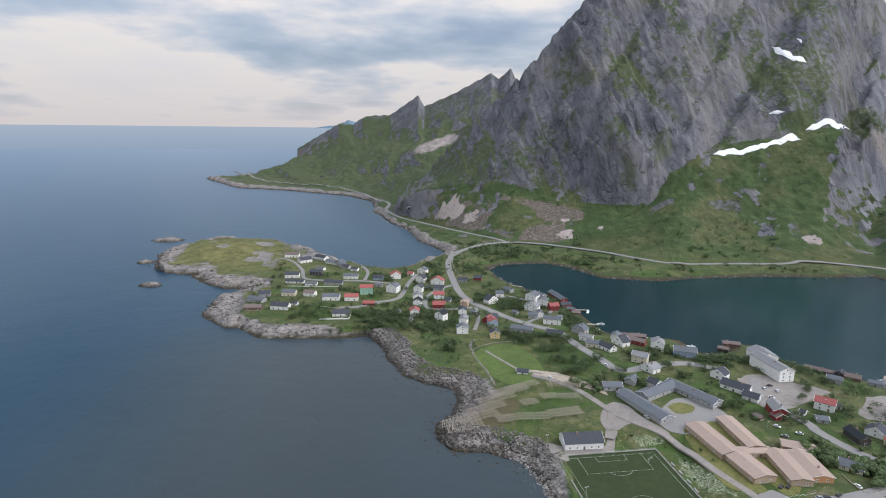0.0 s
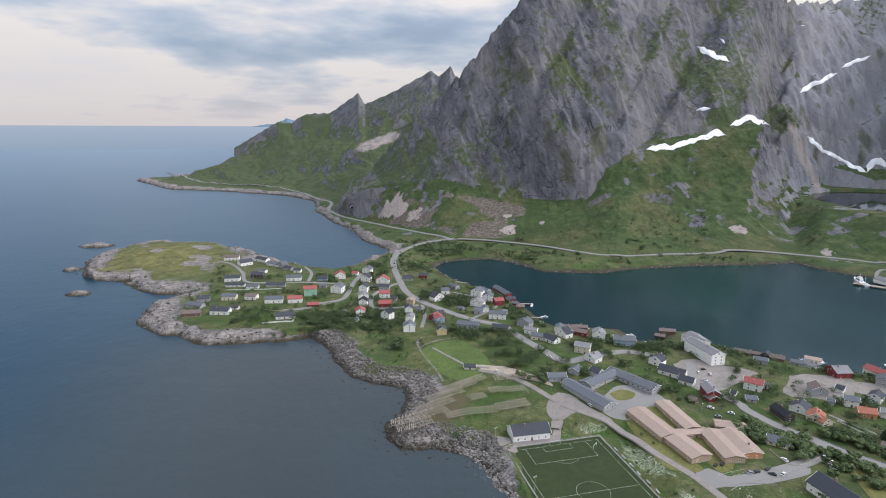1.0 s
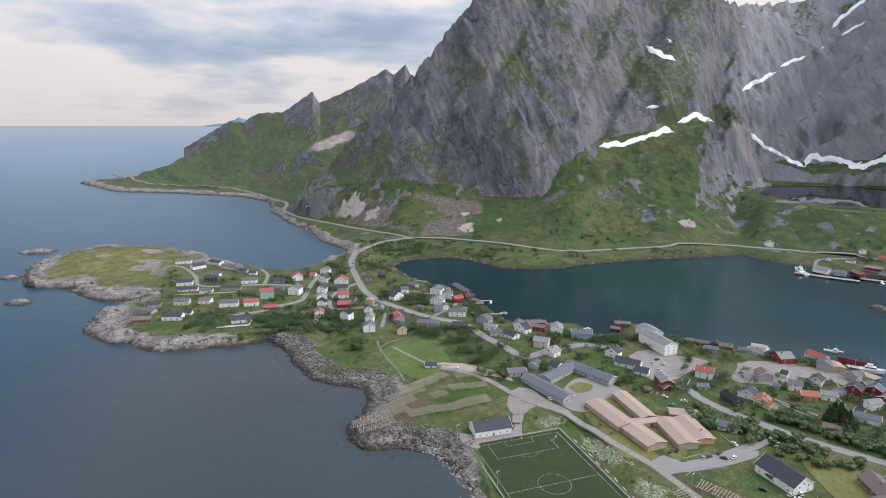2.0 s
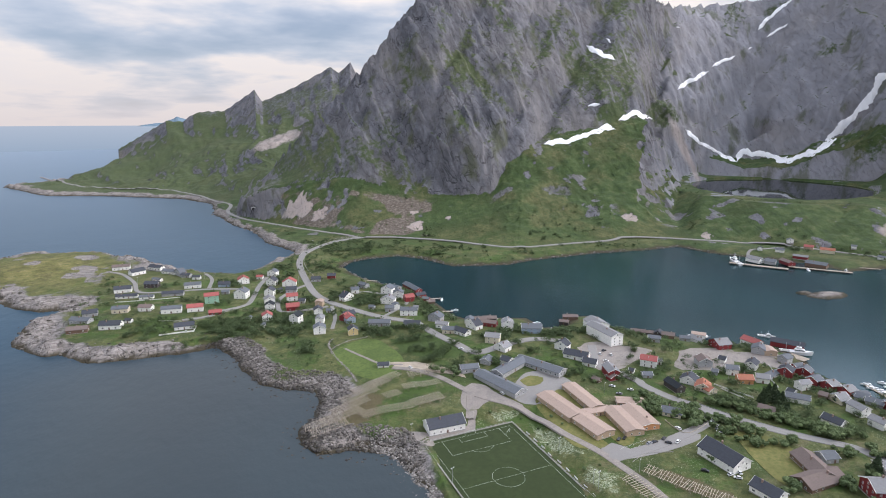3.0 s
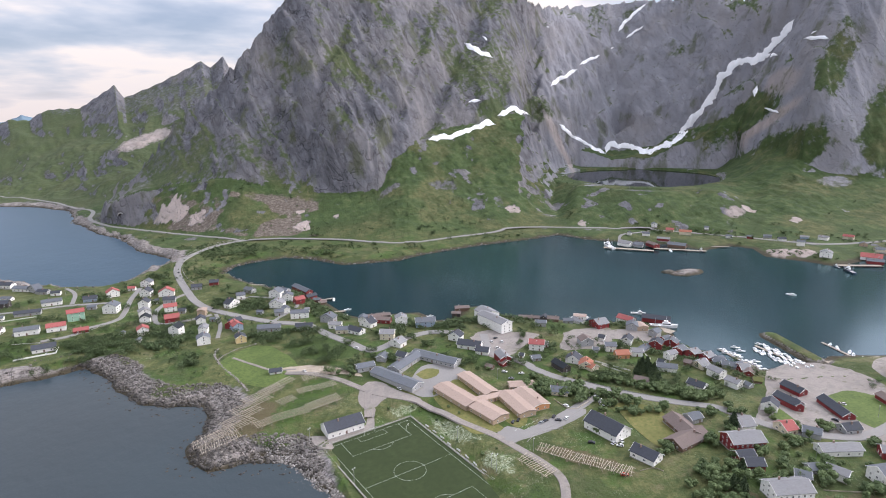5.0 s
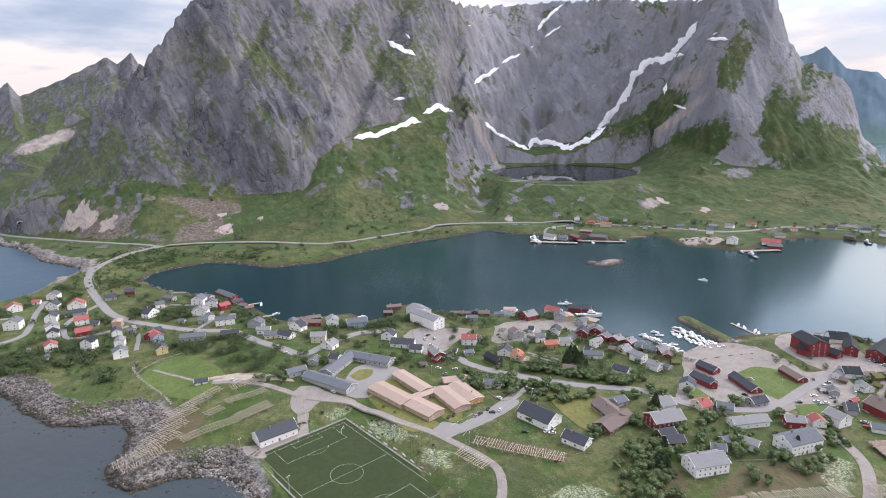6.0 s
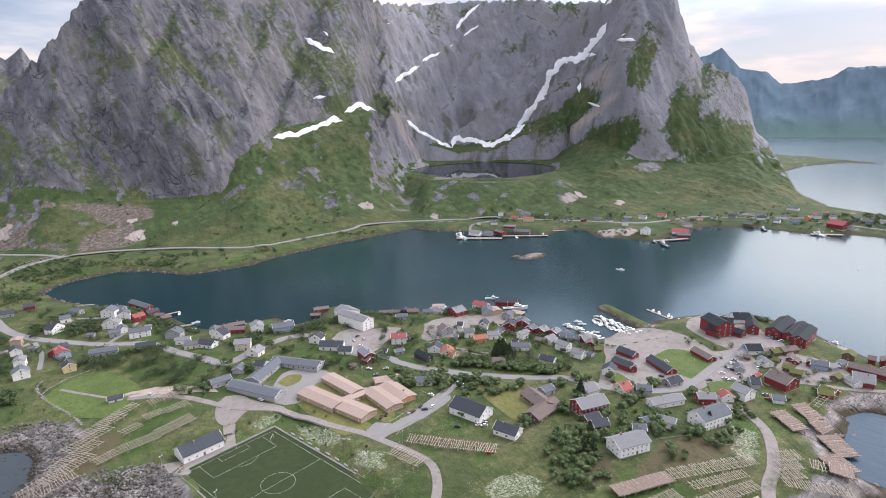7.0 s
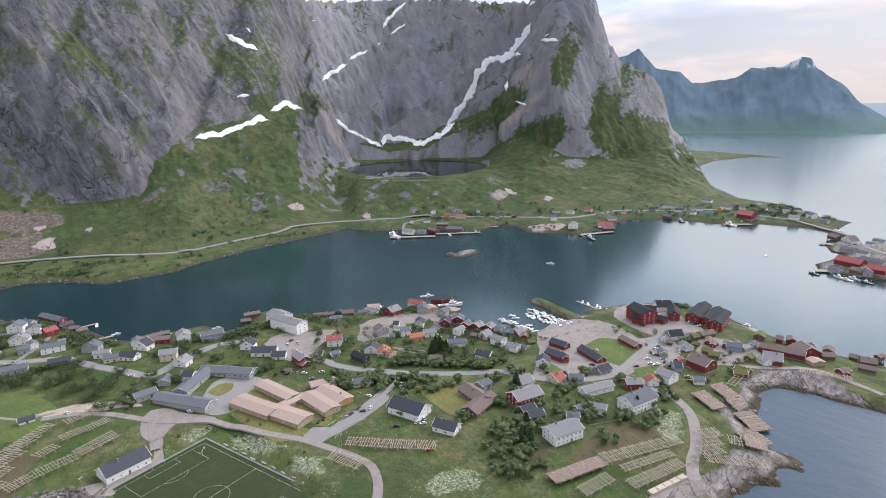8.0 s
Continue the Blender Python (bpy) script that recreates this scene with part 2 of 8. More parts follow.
    col = k.mix(k.attr("wet"), col, k.mix(k.noise(p, 0.3, 4), (0.022, 0.020, 0.014), (0.075, 0.062, 0.038)))
    hgt = k.math("ADD", k.math("ADD", k.math("MULTIPLY", streak, 4.4), k.math("MULTIPLY", grit, 1.3)), k.math("SUBTRACT", k.math("MULTIPLY", fine, 0.6), k.math("MULTIPLY", k.math("MULTIPLY", gap, f), 3.0)))
    k.bump(hgt, 0.7, 1.0)
    k.done(col, 0.9, spec=0.2)


def water_material(name, deep, wave, rough, open_sea=True):
    """Rippled water: the deep colour under a sky mirror; the open sea is rougher than the sheltered fjord."""
    k = Nodes(name)
    t = k.t
    t.nodes.remove(k.b)
    out = [n for n in t.nodes if n.type == "OUTPUT_MATERIAL"][0]
    p = k.pos()
    a = k.noise(k.pos((1, 0.55, 1)), 0.13, 5, 0.6)
    b = k.noise(p, 0.016, 3, 0.5)
    patch = k.step(k.noise(k.pos((1, 0.6, 1)), 0.0045, 5, 0.6), 0.40, 0.62)
    bump = t.nodes.new("ShaderNodeBump")
    bump.inputs["Distance"].default_value = 1.0
    t.links.new(k.math("ADD", a, k.math("MULTIPLY", b, 2.0)), bump.inputs["Height"])
    sep = t.nodes.new("ShaderNodeSeparateXYZ")
    t.links.new(k.pos(), sep.inputs[0])
    west = k.step(sep.outputs[0], 112.0, 82.0)
    # the south cove is counted in as well, so the tint dims its mirrored sky
    wind = k.math("MAXIMUM", west, k.math("MULTIPLY", k.step(sep.outputs[1], 130.0, 100.0), k.step(sep.outputs[0], 505.0, 490.0))) if open_sea else 0.0
    gone = k.math("SQRT", k.math("ADD", k.math("MULTIPLY", sep.outputs[0], sep.outputs[0]), k.math("MULTIPLY", sep.outputs[1], sep.outputs[1])))
    # ripples flatten with distance from the camera, against glints far out
    ripple_fade = k.math("ADD", k.math("MULTIPLY", k.step(gone, 1700.0, 450.0), 0.97), 0.03)
    k.put(bump.inputs["Strength"], k.math("MULTIPLY", k.math("MULTIPLY", k.math("ADD", wind, 0.16), ripple_fade), wave))
    dif, glo, mx = t.nodes.new("ShaderNodeBsdfDiffuse"), t.nodes.new("ShaderNodeBsdfGlossy"), t.nodes.new("ShaderNodeMixShader")
    shallow = k.math("MULTIPLY", k.math("MULTIPLY", west, k.step(sep.outputs[0], -330.0, -90.0)), k.step(sep.outputs[1], 640.0, 460.0))
    deep = k.mix(shallow, deep, (0.038, 0.050, 0.056)) if open_sea else deep
    k.put(dif.inputs["Color"], deep if not open_sea else k.mix(wind, k.mix(patch, (0.006, 0.025, 0.030), (0.009, 0.034, 0.039)), k.mix(k.math("MULTIPLY", patch, 0.12), deep, (0.060, 0.095, 0.110))))
    k.put(glo.inputs["Color"], (0.82, 0.83, 0.85) if not open_sea else k.mix(wind, (0.80, 0.89, 0.92), k.mix(k.math("MULTIPLY", west, k.math("SUBTRACT", 1.0, shallow)), (0.55, 0.58, 0.64), (0.49, 0.61, 0.75))))
    k.put(glo.inputs["Roughness"], k.math("ADD", k.math("MULTIPLY", k.math("ADD", k.math("MULTIPLY", wind, 1.6), 1.0), 0.07), rough))
    fr = t.nodes.new("ShaderNodeFresnel")
    fr.inputs["IOR"].default_value = 1.33
    for n in (dif, glo, fr):
        t.links.new(bump.outputs[0], n.inputs["Normal"])
    t.links.new(fr.outputs[0], mx.inputs[0])
    t.links.new(dif.outputs[0], mx.inputs[1])
    t.links.new(glo.outputs[0], mx.inputs[2])
    t.links.new(mx.outputs[0], out.inputs["Surface"])


terrain_material()
water_material("sea", (0.011, 0.038, 0.062), 0.30, 0.10)
water_material("tarn", (0.010, 0.013, 0.016), 0.06, -0.03, False)



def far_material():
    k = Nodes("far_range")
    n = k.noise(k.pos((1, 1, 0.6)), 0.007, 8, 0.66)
    # the blue of distant haze is painted straight into the base colour
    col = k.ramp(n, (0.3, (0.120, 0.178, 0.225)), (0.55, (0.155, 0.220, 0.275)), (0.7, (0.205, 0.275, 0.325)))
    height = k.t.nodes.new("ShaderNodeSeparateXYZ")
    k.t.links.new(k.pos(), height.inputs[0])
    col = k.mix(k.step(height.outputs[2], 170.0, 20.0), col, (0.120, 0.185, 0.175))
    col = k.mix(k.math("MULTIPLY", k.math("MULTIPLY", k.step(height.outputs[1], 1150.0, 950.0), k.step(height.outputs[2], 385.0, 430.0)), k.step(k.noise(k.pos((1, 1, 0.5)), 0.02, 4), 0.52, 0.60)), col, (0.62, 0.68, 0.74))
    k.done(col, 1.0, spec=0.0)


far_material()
# ---- the lie of the land ----
# Plan in metres: the camera hovers over the origin, y is ahead at the start, the sea stands at z = 0.
OUTER_COAST = [(-535, 2540), (-640, 2300), (-770, 2101), (-571, 1814), (-420, 1762), (-306, 1696), (-198, 1621), (-125, 1504), (-108, 1334),
               (-64, 1177), (-27, 1100), (3, 975), (38, 903), (27, 866), (0, 836), (-16, 794), (-43, 778), (-84, 800), (-121, 838),
               (-165, 895), (-184, 924), (-235, 969), (-300, 997), (-347, 991), (-380, 952), (-394, 899), (-399, 871), (-372, 790)]
SOUTH_COAST = [(-336, 759), (-306, 750), (-283, 717), (-237, 686), (-209, 684), (-221, 667), (-236, 644), (-229, 584), (-198, 550), (-179, 542),
               (-157, 522), (-130, 518), (-98, 518), (-66, 518), (-51, 523), (-36, 504), (-26, 465), (-13, 436), (7, 420), (27, 410),
               (30, 387), (23, 370), (11, 359), (9, 338), (20, 324), (41, 320), (60, 312), (69, 294), (76, 269), (80, 200), (120, 120),
               (215, 72), (270, 60), (299, 50), (311, 46), (316, 37), (330, 38), (337, 29), (348, 29), (354, 41), (355, 50), (362, 57), (379, 65), (400, 64), (418, 68), (438, 60), (443, 36), (440, 0), (420, -60)]
QUAY_COAST = [(620, -120), (524, 0), (526, 18), (528, 43), (533, 68), (544, 92), (556, 112), (579, 143), (577, 170), (569, 192), (544, 218),
              (520, 232), (499, 241), (478, 241), (466, 233), (425, 254), (416, 279), (418, 295), (412, 321), (434, 352), (422, 374), (405, 390),
              (375, 405), (354, 432), (333, 444), (319, 468), (318, 500), (293, 505), (270, 481), (254, 483), (249, 514), (224, 522),
              (192, 527), (180, 544), (177, 575), (173, 603), (171, 634), (163, 657), (141, 669), (128, 693), (114, 720), (103, 748)]
FJORD_COAST = [(95, 779), (112, 808), (139, 820), (184, 825), (214, 798), (244, 741), (319, 725), (371, 741), (472, 750), (573, 746), (627, 752),
               (650, 690), (728, 602), (741, 552), (802, 548), (812, 522), (781, 482), (803, 434), (808, 400), (931, 399), (977, 388), (1015, 320),
               (1017, 240), (1053, 200)]
POINT_COAST = [(1062, 140), (1052, 116), (1016, 84), (958, 66), (953, 50), (1022, 66), (1068, 96), (1110, 92), (1150, 84), (1160, 98), (1172, 130),
               (1217, 160), (1272, 200), (1317, 294), (1481, 396), (1682, 520), (1925, 563), (2135, 570), (2349, 502), (2360, 380), (2423, 519),
               (2500, 640), (2700, 1500), (2600, 3600), (0, 4700), (-900, 4400)]
FAR_COAST = FJORD_COAST + POINT_COAST
ISLAND_COAST = [(823, 93), (858, 79), (898, 74), (905, 86), (950, 99), (990, 93), (992, 74), (966, 60), (985, 45), (1000, 10), (990, -60), (900, -90), (783, 19), (779, 54), (793, 83)]
SKERRIES = [(-432, 985, 26, 15, 5), (-336, 703, 15, 10, 4), (617, 480, 26, 13, 3.5), (-396, 824, 12, 9, 4), (598, 494, 10, 7, 2)]

# crags and ridges by bearing from the origin: road line, foot of the rock and crest
BEARING = [-4, -2, 0, 2, 4, 6, 8, 10, 12, 14, 16, 19, 22, 25, 28, 31, 34, 36, 38, 40, 42, 45, 48, 51, 54, 56, 58, 60, 62, 64, 65.3, 66.5, 68, 70, 71.3, 73, 75, 77]
ROAD_R = [1280, 1235, 1168, 1109, 1060, 1019, 981, 961, 953, 945, 929, 902, 890, 885, 916, 949, 966, 983, 1000, 1010, 1018, 1029, 1036, 1041, 1045, 1044, 1039,
          1035, 1052, 1080, 1098, 1113, 1130, 1155, 1174, 1202, 1237, 1244]
FOOT_R = [1290, 1250, 1220, 1200, 1180, 1163, 1147, 1130, 1120, 1110, 1100, 1090, 1080, 1170, 1225, 1263, 1303, 1330, 1405, 1500, 1690, 1800, 1800, 1775, 1700, 1567,
          1467, 1400, 1400, 1400, 1406, 1430, 1460, 1500, 1526, 1560, 1590, 1620]
FOOT_Z = [14, 30, 62, 71, 77, 83, 86, 78, 71, 65, 59, 59, 63, 134, 157, 170, 184, 198, 128, 68, 108, 95, 106, 148, 187, 134, 119, 100, 80, 72, 72, 71, 73, 91, 90, 70, 54, 46]
CREST_R = [1330, 1330, 1330, 1330, 1330, 1330, 1330, 1342, 1365, 1388, 1409, 1434, 1460, 1505, 1550, 1606, 1662, 1700, 1840, 1980, 2030, 2080, 2080, 2060, 2000, 1920,
           1800, 1720, 1680, 1640, 1640, 1645, 1660, 1680, 1693, 1704, 1712, 1720]
CREST_Z = [16, 38, 77, 131, 190, 233, 268, 319, 382, 442, 507, 520, 515, 504, 499, 512, 517, 519, 509, 530, 541, 553, 554, 551, 524, 511, 491, 497, 485, 465, 363,
           306, 287, 250, 133, 91, 72, 51]
HILL_BEARING = [-20, -16, -13.5, -11.9, -10.1, -7.9, -6.6, -5.7, -4.9, -3.0, -1.7, -0.3, 0.3, 3.0, 6.7, 7.4, 8.5, 9.1, 12, 16]
HILL_Z = [0, 18, 50, 84, 136, 198, 194, 223, 233, 236, 275, 316, 271, 320, 401, 375, 421, 368, 380, 300]
LAKE_Z = 55.0
# spurs (+) and gullies (-) of the faces: bearing at the crest and at the foot, push in metres, half width in degrees
FOLDS = [(15.6, 19.5, 50, 2.6), (21.0, 14.0, -17, 0.8), (24.0, 23.0, 18, 1.6), (32.5, 26.5, -19, 1.0), (29.5, 24.6, 15, 0.8), (34.5, 31.5, 22, 1.5), (36.6, 37.0, -75, 1.1), (39.5, 41.5, 18, 1.6), (48.5, 40.5, -19, 0.8), (46.5, 46.0, 12, 1.5), (50.5, 44.0, -9, 0.5), (54.0, 52.0, 21, 1.7), (58.6, 50.5, -105, 1.1), (62.0, 60.5, 80, 2.0), (60.5, 56.5, -15, 0.5), (64.6, 64.5, -14, 0.7), (67.8, 67.2, 18, 1.2), (10.5, 9.0, 12, 1.2), (7.2, 6.4, -11, 0.9), (12.6, 12.2, -14, 0.8)]


def lattice(ix, iy, seed):
    v = np.sin(ix * 127.1 + iy * 311.7 + seed * 74.7) * 43758.5453
    return v - np.floor(v)


def vnoise(x, y, seed=0):
    ix, iy = np.floor(x), np.floor(y)
    fx, fy = x - ix, y - iy
    fx, fy = fx * fx * (3 - 2 * fx), fy * fy * (3 - 2 * fy)
    a, b = lattice(ix, iy, seed), lattice(ix + 1, iy, seed)
    c, d = lattice(ix, iy + 1, seed), lattice(ix + 1, iy + 1, seed)
    return (a * (1 - fx) + b * fx) * (1 - fy) + (c * (1 - fx) + d * fx) * fy


def fbm(x, y, seed=0, octaves=4, gain=0.5):
    total, amp, norm = 0.0, 1.0, 0.0
    for k in range(octaves):
        total = total + amp * vnoise(x * 2.03 ** k + 17.3 * k, y * 2.03 ** k - 9.1 * k, seed + k)
        norm, amp = norm + amp, amp * gain
    return total / norm * 2 - 1


def ridged(x, y, seed=0, octaves=4):
    total, amp, norm = 0.0, 1.0, 0.0
    for k in range(octaves):
        total = total + amp * (1 - np.abs(vnoise(x * 2.1 ** k + 5.7 * k, y * 2.1 ** k + 3.3 * k, seed + k) * 2 - 1))
        norm, amp = norm + amp, amp * 0.5
    return total / norm


def smooth(v, a, b):
    s = np.clip((v - a) / (b - a), 0, 1)
    return s * s * (3 - 2 * s)


def seg_dist(x, y, pts, closed=False):
    best = np.full(x.shape, 1e12)
    n = len(pts)
    for i in range(n if closed else n - 1):
        (ax, ay), (bx, by) = pts[i], pts[(i + 1) % n]
        dx, dy = bx - ax, by - ay
        s = np.clip(((x - ax) * dx + (y - ay) * dy) / (dx * dx + dy * dy), 0, 1)
        np.minimum(best, (x - ax - s * dx) ** 2 + (y - ay - s * dy) ** 2, out=best)
    return np.sqrt(best)


def inside(x, y, pts):
    r = np.zeros(x.shape, bool)
    n = len(pts)
    for i in range(n):
        (ax, ay), (bx, by) = pts[i], pts[(i + 1) % n]
        if ay == by:
            continue
        r ^= ((ay > y) != (by > y)) & (x < (bx - ax) * (y - ay) / (by - ay) + ax)
    return r


COAST = OUTER_COAST + SOUTH_COAST + QUAY_COAST + FAR_COAST


def land(x, y):
    """Height, and the rock, dry-grass and shore-distance masks, of places in the plan."""
    x, y = np.asarray(x, float), np.asarray(y, float)
    r, az = np.hypot(x, y), np.degrees(np.arctan2(x, y))
    wob = 5.0 * fbm(x / 38, y / 38, 3, 3) + 2.0 * fbm(x / 9, y / 9, 5, 2)
    d_rough = np.minimum(seg_dist(x, y, OUTER_COAST), seg_dist(x, y, SOUTH_COAST))
    d_soft = np.minimum(seg_dist(x, y, QUAY_COAST), seg_dist(x, y, FAR_COAST))
    d = np.minimum(d_rough, d_soft)
    ins = inside(x, y, COAST)
    isl = inside(x, y, ISLAND_COAST)
    d = np.where(isl, seg_dist(x, y, ISLAND_COAST, True), d)
    sd = np.where(ins | isl, d, -d) + wob * np.where(d_rough < d_soft, 1.0, 0.25)
    rough = smooth(d_soft - d_rough, -10, 10) * np.where(isl, 0, 1)
    # low ground: village, headland, shore rocks
    base = 6.5 + 2.0 * fbm(x / 120, y / 120, 11, 3)
    base = base + 9 * np.exp(-(((x + 300) / 70) ** 2 + ((y - 880) / 75) ** 2)) + 5 * np.exp(-(((x + 110) / 70) ** 2 + ((y - 640) / 80) ** 2))
    base = base + 4 * np.exp(-(((x - 190) / 90) ** 2 + ((y - 420) / 60) ** 2)) + 5 * np.exp(-(((x - 300) / 80) ** 2 + ((y - 150) / 60) ** 2))
    # the sports ground is level
    u, v = (x - 120) * 0.994 - (y - 265) * 0.107, (x - 120) * 0.107 + (y - 265) * 0.994
    flat = smooth(np.maximum(np.abs(u) - 33, np.abs(v) - 58), 14, 0)
    base = base * (1 - flat) + 3.6 * flat
    # bedded slabs: long steps that dip seaward
    crag = ridged(x / 26 + 0.4 * fbm(x / 30, y / 30, 8, 2), y / 15, 21, 3)
    bed = 4.5 * fbm((x * 0.9 + y * 0.42) / 48, (y * 0.9 - x * 0.42) / 17, 25, 3) + 1.2 * fbm(x / 14, y / 14, 27, 2)
    cell = np.floor(bed * 0.8)
    slab_step = (cell + smooth(bed * 0.8 - cell, 0.70, 1.0)) / 0.8
    reach = 22 + 16 * np.exp(-(((x - 5) / 45) ** 2 + ((y - 460) / 60) ** 2)) + 24 * np.exp(-(((x - 25) / 26) ** 2 + ((y - 335) / 20) ** 2)) + 30 * np.exp(-(((x - 330) / 55) ** 2 + ((y - 48) / 22) ** 2)) + 46 * fbm(x / 55, y / 55, 23, 4) + 30 * smooth(x, -60, -220)
    shore_rock = np.where(isl, 0.62, 0) + rough * smooth(sd, np.maximum(reach, 7), np.maximum(reach * 0.3, 2)) * (1 - flat)
    bay = np.exp(-((x / 70) ** 4 + ((y - 440) / 105) ** 4))
    rise = np.where(sd > 0, np.minimum(base, sd * (0.22 + 0.25 * rough) * (1 - 0.35 * bay)), np.maximum(sd * 0.35, -9))
    rise = rise + shore_rock * smooth(sd, -4, 8) * ((crag - 0.5) * 3.0 + 1.5 * slab_step + (ridged(x / 60 + y / 90, y / 34, 29, 2) - 0.55) * 5.0) * (1 - 0.62 * smooth(x, 200, 280)) * (1 - 0.88 * bay)
    low = np.where(sd > 0, np.maximum(rise, 0.25 * smooth(sd, 0, 2)), rise)
    for cx, cy, a, b, top in SKERRIES:
        q = ((x - cx) / a) ** 2 + ((y - cy) / b) ** 2 + 0.5 * fbm(x / 7, y / 7, 31, 3)
        bump = top * (1 - q) + 1.5 * (crag - 0.5)
        low = np.where(q < 1.6, np.maximum(low, bump), low)
        shore_rock = np.where((q < 1.6) & (bump > -1), 1.0, shore_rock)
    # the grass-topped mole of the boat harbour
    bx, by = 20.0, 50.0
    k = np.clip(((x - 478) * bx + (y - 243) * by) / (bx * bx + by * by), 0, 1)
    q = np.hypot(x - 478 - k * bx, y - 243 - k * by)
    shore_rock = np.where((q > 5) & (q < 14), np.maximum(shore_rock, 0.8), shore_rock)
    low = np.where(q < 14, np.maximum(low, 3.2 - np.maximum(q - 4, 0) * 0.55 + 0.5 * (crag - 0.5)), low)
    # mountains
    rr, rc, zc = (np.interp(az, BEARING, v) for v in (ROAD_R, CREST_R, CREST_Z))
    azm = az + smooth(r, 1000, 1150) * (0.9 * fbm(x / 75, y / 75, 43, 4) + 0.5 * fbm(x / 20, y / 20, 45, 2))
    rf, zf = np.interp(azm, BEARING, FOOT_R), np.interp(azm, BEARING, FOOT_Z)
    zbroad = sum(np.interp(az + k, BEARING, CREST_Z) for k in (-2.4, -1.2, 0, 1.2, 2.4)) / 5
    gate = smooth(az, -4, -2) * smooth(az, 78, 74)
    warp = 30 * fbm(x / 210, y / 210, 41, 3)
    s0 = np.clip((r - rr) / np.maximum(rf - rr, 20), 0, 1)
    talus = 7 + (zf - 7) * (0.35 * s0 + 0.65 * s0 ** 1.6)
    # hummocks on the grass slopes
    hum = smooth(s0, 0.05, 0.4) * (10 * fbm(x / 75, y / 75, 47, 5, 0.55) + 10 * np.maximum(fbm(x / 130, y / 130, 49, 3), 0) + 7 * (ridged(x / 40, y / 40, 50, 3) - 0.6))
    talus = talus + hum * smooth(zf, 50, 120)
    w = smooth(az, 39.5, 42.0) * smooth(az, 57.5, 53.5)
    bench = np.interp(r, [1030, 1190, 1660, 1700], [7, LAKE_Z + 4, LAKE_Z + 4, 70])
    bench = bench + 6 * smooth(r, 1040, 1110) * smooth(r, 1215, 1150) * fbm(x / 45, y / 45, 53, 4)
    talus = np.where(r < 1660, talus * (1 - w) + bench * w, talus)
    s1 = np.clip((r - rf + warp * smooth(r, rf, rf + 60) * 0.8) / np.maximum(rc - rf, 30), 0, 1)
    body = zbroad + (zc - zbroad) * smooth(s1, 0.45, 1.0)
    face = zf + (body - zf) * (0.9 * s1 + 0.10 * s1 ** 2)
    rock_amt = smooth(s1, 0.0, 0.10)
    # spurs and gullies, then slabs that lie aslant, then broken rock
    fold = 0.0
    for top, bot, push, wide in FOLDS:
        line = bot + (top - bot) * s1 + 0.5 * fbm(s1 * 3.1, az * 0 + push, 59, 3)
        fold = fold + push * np.exp(-((az - line) / wide) ** 2)
    fold = fold - 75 * np.exp(-((az - 45.3) / 0.8) ** 2 - ((face - 192) / 34) ** 2)
    arc = np.radians(az) * 1500
    dip = arc * 0.86 + face * 0.50
    run = arc * -0.50 + face * 0.86
    g1 = ridged(arc / 190 + face / 900 + 0.3 * fbm(arc / 120, face / 120, 61, 2), face / 420, 63, 4) - 0.6
    g2 = ridged(dip / 66 + 0.35 * fbm(arc / 60, face / 60, 66, 2), run / 330, 67, 4) - 0.6
    g3 = fbm(dip / 22, run / 60, 71, 5, 0.6)
    g4 = ridged(arc / 52 + 0.5 * fbm(arc / 40, face / 40, 75, 2), face / 44, 76, 4) - 0.6
    g5 = ridged((arc * 0.6 - face * 0.8) / 46, (arc * 0.8 + face * 0.6) / 190, 77, 3) - 0.6
    # overlapping slabs: each one rises slowly and breaks off along an aslant edge
    u = dip / 74 + 0.45 * fbm(arc / 130, face / 150, 68, 3) + 0.10 * fbm(arc / 26, face / 40, 69, 3)
    k = np.floor(u)
    saw = (u - k - smooth(u - k, 0.86, 1.0)) * (0.35 + 0.9 * lattice(k, np.floor(run / 170 + 0.7 * lattice(k, 3, 5)), 7))
    taper = smooth(s1, 0, 0.14) * smooth(s1, 1.0, 0.84)
    face = face + (zc - zf).clip(0, 400) / 400 * taper * (1.15 * fold + (13 * g1 + 15 * g2 + 9 * g3 + 9 * g4 + 7 * g5 + 17 * (saw - 0.3)) * (1 - 0.2 * smooth(az, 37, 40)))
    face = face + smooth(s1, 0.8, 1) * 12 * fbm(az * 3.1, r / 60, 73, 4)
    back = zc - (r - rc) * 0.9 + 12 * fbm(az * 3.1, rc / 60, 73, 4)
    mt = np.where(r < rf, talus, np.where(r < rc, np.where(zc > zf, face, talus), back))
    mt = np.where(r > rr, mt, -50) * gate - 60 * (1 - gate)
    # farther hills beyond the cape
    peak = np.interp(az, HILL_BEARING, HILL_Z)
    azw = az + 1.6 * fbm(x / 190, y / 190, 87, 4)
    broad = sum(np.interp(azw + k, HILL_BEARING, HILL_Z) for k in (-3, -2, -1, 0, 1, 2, 3)) / 7
    hc = np.interp(az, [-12, -8, 0, 8], [2700, 2600, 2450, 2350])
    hs = np.interp(az, [-20, -16, -12, -8, -5, 0, 9], [2250, 2000, 1800, 1700, 1560, 1250, 1240])
    q = np.clip((r - hs) / (hc - hs), 0, 1)
    hz = broad + (peak + 4 - broad) * smooth(q, 0.62, 1.0)
    hz = np.where(r < hc, hz, broad * 0 + peak + 4)
